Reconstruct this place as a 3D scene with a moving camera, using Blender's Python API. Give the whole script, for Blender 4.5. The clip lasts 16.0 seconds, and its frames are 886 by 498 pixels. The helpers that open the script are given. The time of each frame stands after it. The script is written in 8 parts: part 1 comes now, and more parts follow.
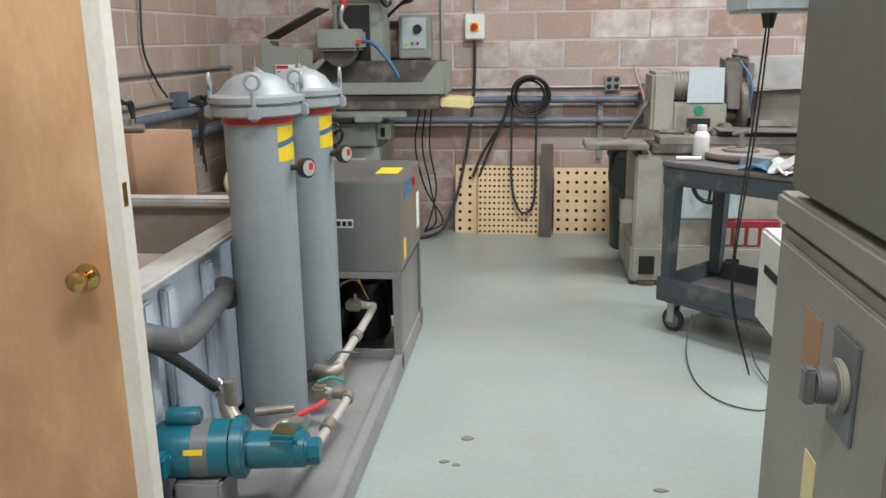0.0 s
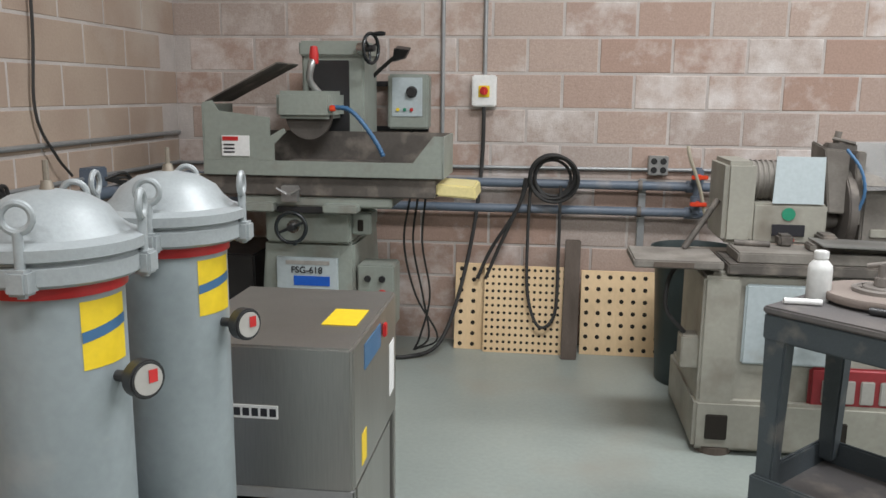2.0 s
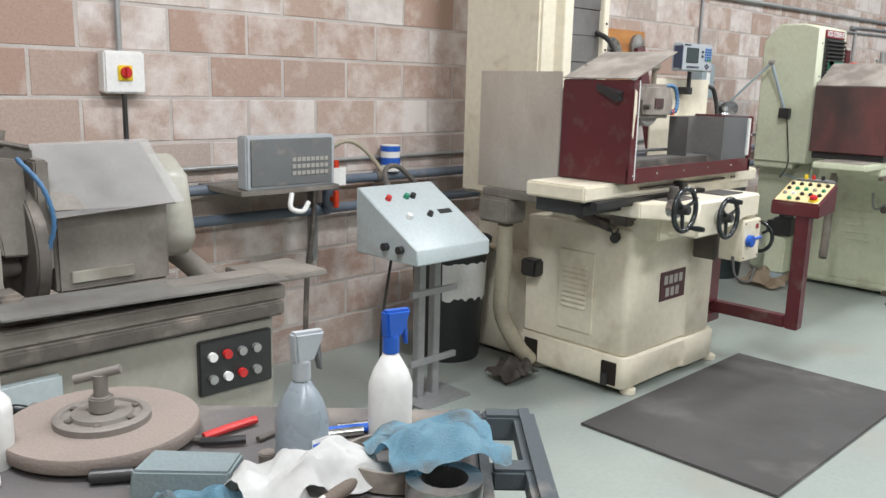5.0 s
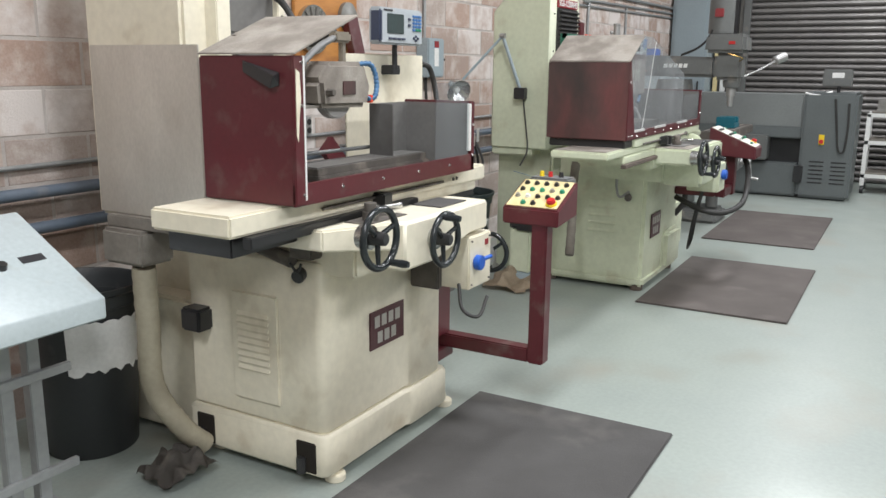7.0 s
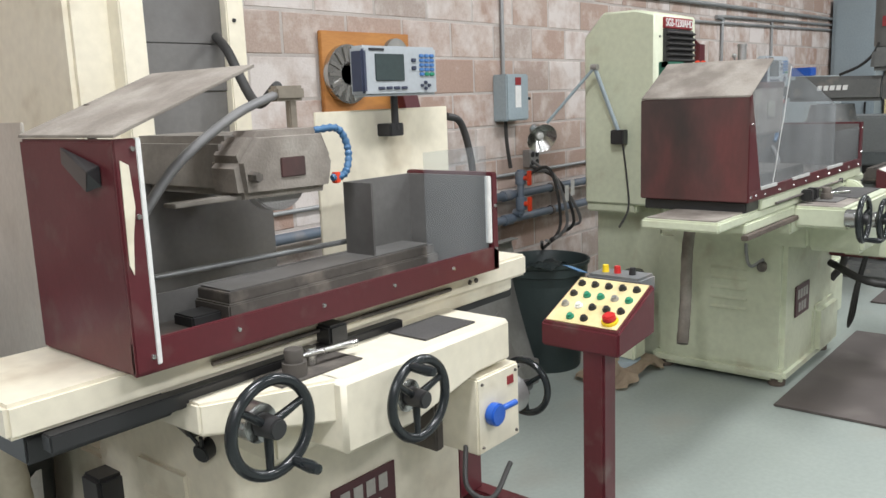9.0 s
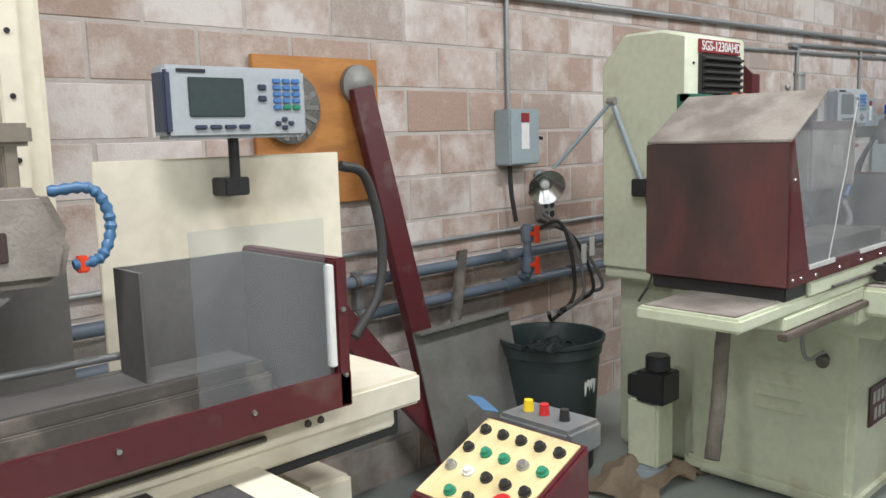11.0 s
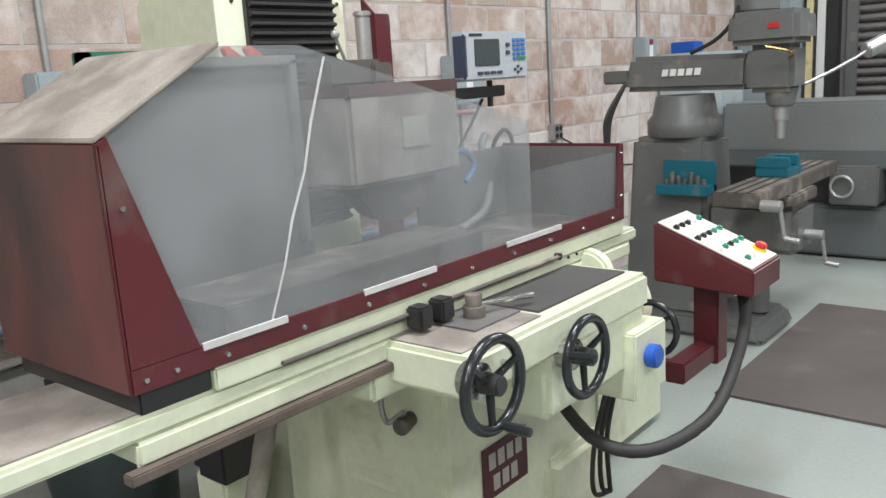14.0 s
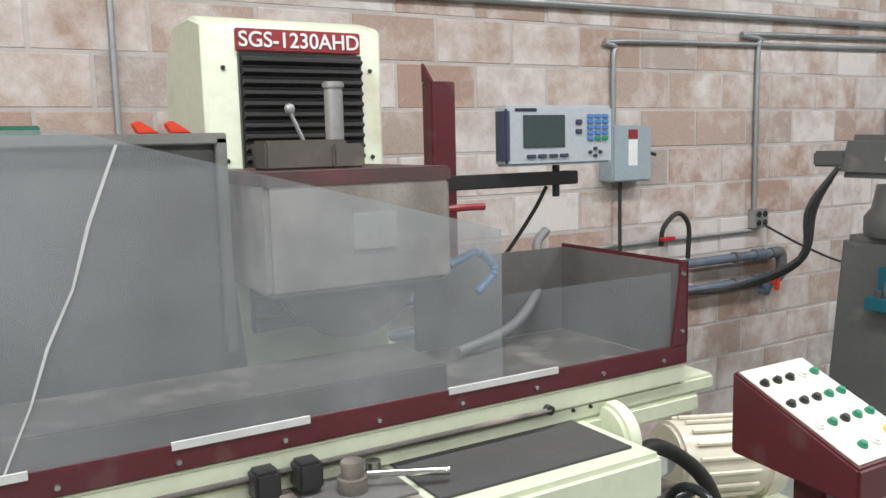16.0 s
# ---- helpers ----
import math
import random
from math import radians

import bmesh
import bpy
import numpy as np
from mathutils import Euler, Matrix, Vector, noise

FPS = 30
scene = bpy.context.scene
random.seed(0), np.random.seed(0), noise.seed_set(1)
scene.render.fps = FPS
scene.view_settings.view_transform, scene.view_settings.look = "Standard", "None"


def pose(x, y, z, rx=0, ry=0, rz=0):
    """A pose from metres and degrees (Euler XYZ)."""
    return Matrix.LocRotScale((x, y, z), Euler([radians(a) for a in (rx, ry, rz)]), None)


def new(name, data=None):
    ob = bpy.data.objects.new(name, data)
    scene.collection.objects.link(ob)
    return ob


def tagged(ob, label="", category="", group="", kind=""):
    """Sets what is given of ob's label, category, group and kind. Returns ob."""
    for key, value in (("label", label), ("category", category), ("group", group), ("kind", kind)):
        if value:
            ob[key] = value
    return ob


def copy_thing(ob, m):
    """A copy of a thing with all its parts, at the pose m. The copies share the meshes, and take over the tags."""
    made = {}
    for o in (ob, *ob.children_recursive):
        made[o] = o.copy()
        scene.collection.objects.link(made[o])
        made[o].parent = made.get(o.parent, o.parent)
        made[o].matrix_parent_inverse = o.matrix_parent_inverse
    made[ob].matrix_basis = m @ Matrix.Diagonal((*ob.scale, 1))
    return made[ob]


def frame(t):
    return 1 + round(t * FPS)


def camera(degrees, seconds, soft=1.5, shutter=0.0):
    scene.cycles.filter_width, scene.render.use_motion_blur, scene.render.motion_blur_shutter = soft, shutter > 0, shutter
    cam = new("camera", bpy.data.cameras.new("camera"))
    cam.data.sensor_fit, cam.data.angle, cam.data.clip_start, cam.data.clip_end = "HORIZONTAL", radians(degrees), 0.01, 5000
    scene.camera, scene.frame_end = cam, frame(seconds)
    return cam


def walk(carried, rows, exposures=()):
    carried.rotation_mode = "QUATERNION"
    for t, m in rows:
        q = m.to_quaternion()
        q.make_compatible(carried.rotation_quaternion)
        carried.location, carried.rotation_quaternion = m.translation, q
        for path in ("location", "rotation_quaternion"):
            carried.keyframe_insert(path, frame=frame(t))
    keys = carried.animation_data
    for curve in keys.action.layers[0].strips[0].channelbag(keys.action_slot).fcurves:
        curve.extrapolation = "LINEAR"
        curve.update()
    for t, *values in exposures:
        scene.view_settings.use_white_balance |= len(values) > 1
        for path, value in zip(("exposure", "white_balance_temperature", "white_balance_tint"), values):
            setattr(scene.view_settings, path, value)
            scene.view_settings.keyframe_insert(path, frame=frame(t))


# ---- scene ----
cam = camera(56.3, 16.0)
METRES, EYE, TILT, LEAN, TURN = 9.15, 1.435, 0.0, 0.0, 6.5
ROWS = [
    (0.0, 0.0, 0.0, 0.0, -0.2, -14.31, 0.78),
    (0.5, 0.0094, 0.0405, -0.0003, 3.52, -14.38, -2.38),
    (1.0, 0.0075, 0.0813, 0.0019, 4.51, -14.92, -3.41),
    (1.5, 0.0056, 0.1158, 0.0062, 2.13, -12.9, -2.38),
    (2.0, 0.0063, 0.1514, 0.007, 0.49, -10.71, -0.59),
    (2.5, 0.0044, 0.1802, 0.0069, -0.97, -10.35, -1.19),
    (3.0, 0.0019, 0.2079, 0.0095, -9.49, -9.96, -0.98),
    (3.5, 0.0114, 0.2314, 0.0066, -19.24, -11.15, -0.34),
    (4.0, 0.032, 0.2534, 0.0068, -29.33, -11.07, -0.27),
    (4.5, 0.0532, 0.2685, 0.0063, -39.67, -11.42, -1.23),
    (5.0, 0.0779, 0.2835, 0.0082, -50.95, -11.35, -1.42),
    (7.5, 0.2447, 0.311, 0.0084, -67.14, -12.44, -0.62),
    (8.0, 0.2783, 0.3089, 0.0089, -63.61, -13.11, -0.56),
    (8.5, 0.3099, 0.314, 0.0129, -60.66, -12.05, 0.28),
    (9.0, 0.3386, 0.3181, 0.0171, -56.72, -10.31, 2.16),
    (11.5, 0.4788, 0.3239, 0.0177, -50.32, -7.93, 1.42),
    (12.0, 0.5098, 0.3186, 0.0149, -56.41, -11.44, 0.93),
    (12.5, 0.5438, 0.3147, 0.0158, -62.35, -12.43, 0.84),
    (13.0, 0.5747, 0.3018, 0.0161, -64.95, -13.26, 2.66),
    (13.5, 0.6034, 0.2872, 0.0191, -61.52, -13.24, 3.34),
    (14.0, 0.6339, 0.278, 0.0207, -57.3, -11.88, 3.48),
    (14.5, 0.659, 0.2697, 0.0247, -52.48, -10.16, 2.0),
    (15.0, 0.6851, 0.2556, 0.0276, -44.15, -9.15, 1.52),
    (15.5, 0.7093, 0.2509, 0.027, -38.32, -7.95, 1.73),
    (16.0, 0.7371, 0.2519, 0.0253, -37.02, -7.32, 1.33),
]
walk(cam, [(t, pose(0, 0, EYE, TILT, LEAN, TURN) @ pose(METRES * x, METRES * y, METRES * z, 90 + pitch, roll, yaw)) for t, x, y, z, yaw, pitch, roll in ROWS],
     [(0.0, -0.2), (2.0, -0.33), (4.5, -0.22), (8.5, -0.25), (9.2, -0.3), (11.5, -0.38), (12.5, -0.04), (13.5, -0.09), (14.5, -0.2), (16.0, -0.25)])

# ---- light ----
world = bpy.data.worlds.new("world")
scene.world = world
world.use_nodes = True
world.node_tree.nodes["Background"].inputs[0].default_value = (0.9, 0.95, 1.0, 1)
world.node_tree.nodes["Background"].inputs[1].default_value = 0.01
CEIL = 4.2
# the last lamp, at x -1.0, is an unseen extra that brightens door and vessels
LAMPS = [(x, y) for x in (0.6, 3.8, 7.0, 10.2, 13.0) for y in (0.6, 3.8)] + [(-1.0, -0.1)]
LAMP_WATTS = {-1.0: 95, 0.6: 130, 3.8: 122, 7.0: 106, 10.2: 98, 13.0: 74}
for lx, ly in LAMPS:
    tube_light = bpy.data.lights.new("tube_light", "AREA")
    tube_light.shape, tube_light.size, tube_light.size_y = "RECTANGLE", 1.25, 0.5
    tube_light.energy = LAMP_WATTS[lx] * (1.06 if ly > 2 else 0.88)
    tube_light.color = (0.95, 0.965, 1.0)
    new("tube_light", tube_light).matrix_world = pose(lx, ly, CEIL - 0.16)


# ---- materials ----
def mat(name, c1, c2=None, rough=0.5, metal=0.0, fine=60, coarse=4, amount=0.5, bump=0.1, dirt=None, dirt_amount=0.0,
        dirt_scale=3, coat=0.0, stretch=None, vary=0.0, spec=0.5):
    m = bpy.data.materials.new(name)
    m.use_nodes = True
    nt = m.node_tree
    N, L = nt.nodes, nt.links
    b = N["Principled BSDF"]
    geo = N.new("ShaderNodeNewGeometry")
    pos = geo.outputs["Position"]
    if stretch:
        mp = N.new("ShaderNodeMapping")
        mp.inputs["Scale"].default_value = stretch
        L.new(pos, mp.inputs[0])
        pos = mp.outputs[0]

    def noisy(scale, detail, lo, hi):
        n = N.new("ShaderNodeTexNoise")
        n.inputs["Scale"].default_value, n.inputs["Detail"].default_value = scale, detail
        L.new(pos, n.inputs["Vector"])
        r = N.new("ShaderNodeMapRange")
        r.inputs[1].default_value, r.inputs[2].default_value = lo, hi
        L.new(n.outputs[0], r.inputs[0])
        return n.outputs[0], r.outputs[0]

    def mix(fac, a, bcol):
        x = N.new("ShaderNodeMix")
        x.data_type = "RGBA"
        if isinstance(fac, float):
            x.inputs[0].default_value = fac
        else:
            L.new(fac, x.inputs[0])
        for sock, v in ((x.inputs[6], a), (x.inputs[7], bcol)):
            if isinstance(v, tuple):
                sock.default_value = (*v, 1)
            else:
                L.new(v, sock)
        return x.outputs[2]

    c2 = c2 or tuple(v * 0.75 for v in c1)
    _, big = noisy(coarse, 4, 0.5 - 0.25 / max(amount, 0.05) * 0.5, 0.5 + 0.25 / max(amount, 0.05) * 0.5)
    raw, small = noisy(fine, 3, 0.3, 0.7)
    col = mix(big, c1, c2)
    col = mix(small, col, mix(0.18, col, tuple(v * 0.5 for v in c2)))
    if vary:
        oi = N.new("ShaderNodeObjectInfo")
        ad = N.new("ShaderNodeMath")
        ad.operation = "ADD"
        L.new(oi.outputs["Random"], ad.inputs[0])
        L.new(geo.outputs["Random Per Island"], ad.inputs[1])
        fr = N.new("ShaderNodeMath")
        fr.operation = "FRACT"
        L.new(ad.outputs[0], fr.inputs[0])
        mu = N.new("ShaderNodeMath")
        mu.operation = "MULTIPLY"
        mu.inputs[1].default_value = vary
        L.new(fr.outputs[0], mu.inputs[0])
        col = mix(mu.outputs[0], col, c2)
    if dirt:
        _, d = noisy(dirt_scale, 6, 0.62 - dirt_amount * 0.35, 0.85 - dirt_amount * 0.3)
        col = mix(d, col, dirt)
    L.new(col, b.inputs["Base Color"])
    rr = N.new("ShaderNodeMapRange")
    rr.inputs[3].default_value, rr.inputs[4].default_value = max(rough - 0.08, 0.02), min(rough + 0.1, 1)
    L.new(big, rr.inputs[0])
    L.new(rr.outputs[0], b.inputs["Roughness"])
    b.inputs["Metallic"].default_value = metal
    b.inputs["Coat Weight"].default_value = coat
    b.inputs["Specular IOR Level"].default_value = spec
    if bump:
        bp = N.new("ShaderNodeBump")
        bp.inputs["Strength"].default_value, bp.inputs["Distance"].default_value = bump, 0.004
        L.new(raw, bp.inputs["Height"])
        L.new(bp.outputs[0], b.inputs["Normal"])
    return m


def glass_mat(name, haze, tint=(0.93, 0.95, 0.96), film=(0.62, 0.63, 0.63)):
    """Scratched acrylic: clear sheet with a dusty film."""
    m = bpy.data.materials.new(name)
    m.use_nodes = True
    N, L = m.node_tree.nodes, m.node_tree.links
    b = N["Principled BSDF"]
    b.inputs["Base Color"].default_value = (*film, 1)
    b.inputs["Roughness"].default_value = 0.22
    t = N.new("ShaderNodeBsdfTransparent")
    t.inputs[0].default_value = (*tint, 1)
    mixer = N.new("ShaderNodeMixShader")
    geo = N.new("ShaderNodeNewGeometry")
    n = N.new("ShaderNodeTexNoise")
    n.inputs["Scale"].default_value, n.inputs["Detail"].default_value = 2.6, 5
    L.new(geo.outputs["Position"], n.inputs["Vector"])
    r = N.new("ShaderNodeMapRange")
    r.inputs[1].default_value, r.inputs[2].default_value = 0.3, 0.75
    r.inputs[3].default_value, r.inputs[4].default_value = haze * 0.5, haze * 1.5
    L.new(n.outputs[0], r.inputs[0])
    L.new(r.outputs[0], mixer.inputs[0])
    L.new(t.outputs[0], mixer.inputs[1])
    L.new(b.outputs[0], mixer.inputs[2])
    L.new(mixer.outputs[0], N["Material Output"].inputs[0])
    return m


def glow_mat(name, colour, strength):
    m = bpy.data.materials.new(name)
    m.use_nodes = True
    b = m.node_tree.nodes["Principled BSDF"]
    b.inputs["Base Color"].default_value = (*colour, 1)
    b.inputs["Emission Color"].default_value = (*colour, 1)
    b.inputs["Emission Strength"].default_value = strength
    return m


def block_mat(name, warm, red, grey, bloom, west, east):
    """Split-face concrete block: each block takes its own tint, its own white bloom and its own pits. The bloom also
    grows from west to east, which paints in the wall's brighter end.
    """
    m = bpy.data.materials.new(name)
    m.use_nodes = True
    N, L = m.node_tree.nodes, m.node_tree.links
    b = N["Principled BSDF"]
    geo, oi = N.new("ShaderNodeNewGeometry"), N.new("ShaderNodeObjectInfo")

    def calc(op, a, c):
        x = N.new("ShaderNodeMath")
        x.operation = op
        for sock, v in zip(x.inputs, (a, c)):
            if isinstance(v, (int, float)):
                sock.default_value = v
            else:
                L.new(v, sock)
        return x.outputs[0]

    def span(v, a, c, lo, hi):
        x = N.new("ShaderNodeMapRange")
        L.new(v, x.inputs[0])
        for i, k in enumerate((a, c, lo, hi)):
            x.inputs[i + 1].default_value = k
        return x.outputs[0]

    def mix(fac, a, c):
        x = N.new("ShaderNodeMix")
        x.data_type = "RGBA"
        L.new(fac, x.inputs[0])
        for sock, v in ((x.inputs[6], a), (x.inputs[7], c)):
            if isinstance(v, tuple):
                sock.default_value = (*v, 1)
            else:
                L.new(v, sock)
        return x.outputs[2]

    own = calc("FRACT", calc("ADD", oi.outputs["Random"], geo.outputs["Random Per Island"]), 0)
    own2 = calc("FRACT", calc("MULTIPLY", own, 7.31), 0)
    own3 = calc("FRACT", calc("MULTIPLY", own, 23.7), 0)
    shift = N.new("ShaderNodeVectorMath")
    shift.operation = "ADD"
    L.new(geo.outputs["Position"], shift.inputs[0])
    comb = N.new("ShaderNodeCombineXYZ")
    L.new(calc("MULTIPLY", own, 4.0), comb.inputs[0])
    L.new(calc("MULTIPLY", own2, 4.0), comb.inputs[2])
    L.new(comb.outputs[0], shift.inputs[1])

    def cloud(scale, detail, rough, vec):
        n = N.new("ShaderNodeTexNoise")
        n.inputs["Scale"].default_value, n.inputs["Detail"].default_value, n.inputs["Roughness"].default_value = scale, detail, rough
        L.new(vec, n.inputs["Vector"])
        return n.outputs[0]

    place = geo.outputs["Position"]
    col = mix(span(own, 0.15, 0.95, 0, 1), warm, red)
    col = mix(span(own2, 0.55, 1.0, 0, 0.8), col, grey)
    fine = cloud(85, 4, 0.7, place)
    col = mix(span(fine, 0.35, 0.75, 0, 0.4), col, tuple(v * 0.55 for v in red))
    sep = N.new("ShaderNodeSeparateXYZ")
    L.new(place, sep.inputs[0])
    # extra bloom towards the east puts the wall's brighter end into the colour
    brighter_east = span(sep.outputs[0], -1.0, 7.0, west, east)
    wash = calc("ADD", calc("MULTIPLY", cloud(5.5, 6, 0.62, shift.outputs[0]), 0.65), calc("MULTIPLY", cloud(0.9, 3, 0.5, place), 0.35))
    wash = calc("ADD", calc("ADD", wash, brighter_east), span(own3, 0, 1, -0.09, 0.09))
    col = mix(span(wash, 0.47, 0.66, 0, 0.82), col, bloom)
    L.new(col, b.inputs["Base Color"])
    b.inputs["Roughness"].default_value = 0.92
    b.inputs["Specular IOR Level"].default_value = 0.2
    bp = N.new("ShaderNodeBump")
    bp.inputs["Strength"].default_value, bp.inputs["Distance"].default_value = 0.7, 0.004
    L.new(calc("ADD", fine, calc("MULTIPLY", cloud(28, 3, 0.6, place), 0.6)), bp.inputs["Height"])
    L.new(bp.outputs[0], b.inputs["Normal"])
    return m


DUST = (0.30, 0.26, 0.22)
M = {}
M["floor"] = mat("painted_concrete", (0.345, 0.385, 0.352), (0.285, 0.322, 0.298), 0.36, 0, 45, 0.9, 0.8, 0.05, (0.29, 0.285, 0.245), 0.22, 1.7)
M["block"] = block_mat("pink_concrete_block", (0.475, 0.37, 0.312), (0.415, 0.287, 0.23), (0.43, 0.38, 0.345), (0.70, 0.66, 0.63), -0.03, 0.055)
M["block_tan"] = mat("tan_concrete_block", (0.46, 0.37, 0.29), (0.38, 0.29, 0.23), 0.9, 0, 90, 2.2, 0.6, 0.6, (0.52, 0.47, 0.41), 0.3, 1.2, vary=0.6, spec=0.2)
M["mortar"] = mat("mortar", (0.56, 0.515, 0.48), (0.44, 0.395, 0.365), 0.95, 0, 120, 5, 0.6, 0.5, spec=0.2)
# ceiling and unseen walls are toned down here to bounce less fill light
M["plain"] = mat("plain_wall_paint", (0.32, 0.305, 0.28), (0.27, 0.255, 0.235), 0.9, 0, 60, 1.5, 0.6, 0.1)
M["ceil"] = mat("dark_ceiling_paint", (0.30, 0.30, 0.29), None, 0.9, 0, 30, 1, 0.3, 0.05)
M["cream"] = mat("cream_machine_enamel", (0.80, 0.75, 0.61), (0.745, 0.69, 0.545), 0.36, 0, 30, 2.5, 0.6, 0.03, (0.50, 0.42, 0.30), 0.07, 5)
M["lime"] = mat("pale_green_enamel", (0.655, 0.695, 0.525), (0.60, 0.635, 0.475), 0.36, 0, 30, 2.5, 0.6, 0.03, (0.43, 0.39, 0.27), 0.08, 5)
M["maroon"] = mat("maroon_enamel", (0.105, 0.016, 0.022), (0.08, 0.014, 0.018), 0.4, 0, 60, 3, 0.6, 0.06, (0.13, 0.085, 0.075), 0.14, 9)
M["maroon_dirty"] = mat("grimy_maroon_enamel", (0.135, 0.045, 0.043), (0.075, 0.042, 0.038), 0.62, 0, 60, 5, 1.0, 0.1, (0.030, 0.025, 0.022), 0.62, 3.4, stretch=(1, 1, 0.45))
M["dusty"] = mat("dust_covered_sheet", (0.33, 0.30, 0.26), (0.20, 0.175, 0.15), 0.88, 0, 120, 7, 1.0, 0.4, (0.17, 0.145, 0.125), 0.3, 5)
M["grime"] = mat("grimy_cast_iron", (0.13, 0.115, 0.10), (0.09, 0.08, 0.07), 0.65, 0.2, 70, 6, 0.7, 0.25, DUST, 0.3, 8)
M["steel"] = mat("brushed_stainless", (0.50, 0.49, 0.46), (0.38, 0.37, 0.35), 0.36, 0.9, 200, 2, 0.6, 0.05, stretch=(1, 1, 0.06))
M["bright"] = mat("bright_steel", (0.62, 0.62, 0.60), None, 0.25, 1.0, 90, 5, 0.4, 0.03)
M["galv"] = mat("galvanised_conduit", (0.42, 0.43, 0.43), (0.33, 0.34, 0.34), 0.45, 0.6, 40, 4, 0.5, 0.04)
M["sheet"] = mat("dull_steel_sheet", (0.30, 0.295, 0.275), (0.20, 0.195, 0.18), 0.48, 0.5, 50, 3, 0.9, 0.06, (0.17, 0.15, 0.13), 0.3, 3)
M["screen_steel"] = mat("stained_stainless_sheet", (0.66, 0.63, 0.57), (0.50, 0.465, 0.41), 0.42, 0.55, 120, 2.2, 0.9, 0.04, (0.36, 0.31, 0.25), 0.16, 2.5, stretch=(1, 1, 0.5))
M["inner"] = mat("dull_grey_splash_sheet", (0.20, 0.195, 0.185), (0.14, 0.135, 0.13), 0.55, 0.3, 50, 3, 0.7, 0.1, (0.12, 0.11, 0.10), 0.25, 3)
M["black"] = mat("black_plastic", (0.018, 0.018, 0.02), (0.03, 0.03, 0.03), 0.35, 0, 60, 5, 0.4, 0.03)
M["rubber"] = mat("black_rubber", (0.02, 0.02, 0.02), (0.035, 0.033, 0.03), 0.6, 0, 60, 5, 0.4, 0.05)
M["wheel_black"] = mat("black_bakelite", (0.012, 0.015, 0.016), (0.02, 0.024, 0.026), 0.2, 0, 60, 5, 0.4, 0.02)
M["mat"] = mat("ribbed_rubber_mat", (0.075, 0.072, 0.07), (0.055, 0.052, 0.05), 0.75, 0, 150, 2, 0.6, 0.4, (0.14, 0.13, 0.12), 0.15, 3)
M["mat_warm"] = mat("brown_grey_rubber_mat", (0.105, 0.088, 0.08), (0.08, 0.068, 0.062), 0.75, 0, 150, 2, 0.6, 0.4, (0.15, 0.13, 0.12), 0.15, 3)
M["bluepipe"] = mat("slate_blue_pipe", (0.10, 0.135, 0.18), (0.14, 0.165, 0.20), 0.45, 0, 60, 5, 0.5, 0.03, (0.28, 0.26, 0.24), 0.12, 6)
M["orange"] = mat("orange_plastic", (0.75, 0.07, 0.02), (0.6, 0.05, 0.02), 0.4, 0, 60, 5, 0.4, 0.02)
M["red"] = mat("red_plastic", (0.6, 0.03, 0.03), (0.45, 0.02, 0.02), 0.35, 0, 60, 5, 0.4, 0.02)
M["redpaint"] = mat("dull_red_paint", (0.30, 0.03, 0.035), (0.24, 0.025, 0.03), 0.45, 0, 60, 5, 0.4, 0.02)
M["blue"] = mat("blue_plastic", (0.02, 0.12, 0.55), (0.015, 0.09, 0.42), 0.35, 0, 60, 5, 0.4, 0.02)
M["blueloc"] = mat("sky_blue_hose", (0.06, 0.17, 0.32), (0.05, 0.13, 0.25), 0.4, 0, 60, 5, 0.4, 0.02)
M["green"] = mat("green_plastic", (0.03, 0.28, 0.16), None, 0.4, 0, 60, 5, 0.4, 0.02)
M["yellow"] = mat("yellow_label", (0.85, 0.62, 0.02), (0.78, 0.55, 0.02), 0.5, 0, 60, 5, 0.4, 0)
M["yellow_pale"] = mat("pale_yellow_paint", (0.80, 0.70, 0.34), (0.72, 0.62, 0.28), 0.5, 0, 60, 5, 0.4, 0.03)
M["white"] = mat("white_plastic", (0.80, 0.80, 0.78), (0.74, 0.74, 0.71), 0.4, 0, 60, 5, 0.4, 0.02)
M["paper"] = mat("white_paper", (0.82, 0.82, 0.80), (0.74, 0.74, 0.72), 0.85, 0, 60, 9, 0.5, 0.1)
M["tub"] = mat("white_tub_plastic", (0.62, 0.68, 0.76), (0.54, 0.60, 0.68), 0.5, 0, 40, 3, 0.6, 0.03, (0.42, 0.40, 0.36), 0.1, 4)
M["rim"] = mat("pale_grey_tub_rim", (0.60, 0.60, 0.58), (0.52, 0.51, 0.48), 0.5, 0, 40, 3, 0.6, 0.05, (0.40, 0.36, 0.30), 0.15, 5)
M["silt"] = mat("tan_silt", (0.40, 0.345, 0.27), (0.30, 0.255, 0.20), 0.8, 0, 60, 3, 0.7, 0.2, (0.50, 0.46, 0.40), 0.25, 3)
M["vessel"] = mat("grey_vessel_enamel", (0.30, 0.345, 0.355), (0.265, 0.305, 0.315), 0.35, 0, 50, 2, 0.5, 0.02, (0.38, 0.38, 0.36), 0.05, 6)
M["vessel_cast"] = mat("grey_cast_lid", (0.36, 0.39, 0.395), (0.31, 0.34, 0.345), 0.42, 0.1, 140, 4, 0.5, 0.12)
M["skid"] = mat("grey_skid_steel", (0.33, 0.33, 0.32), (0.25, 0.25, 0.245), 0.5, 0.2, 60, 3, 0.7, 0.06, DUST, 0.25, 4)
M["brass"] = mat("brass", (0.62, 0.42, 0.16), (0.5, 0.33, 0.12), 0.22, 1.0, 60, 5, 0.4, 0.02)
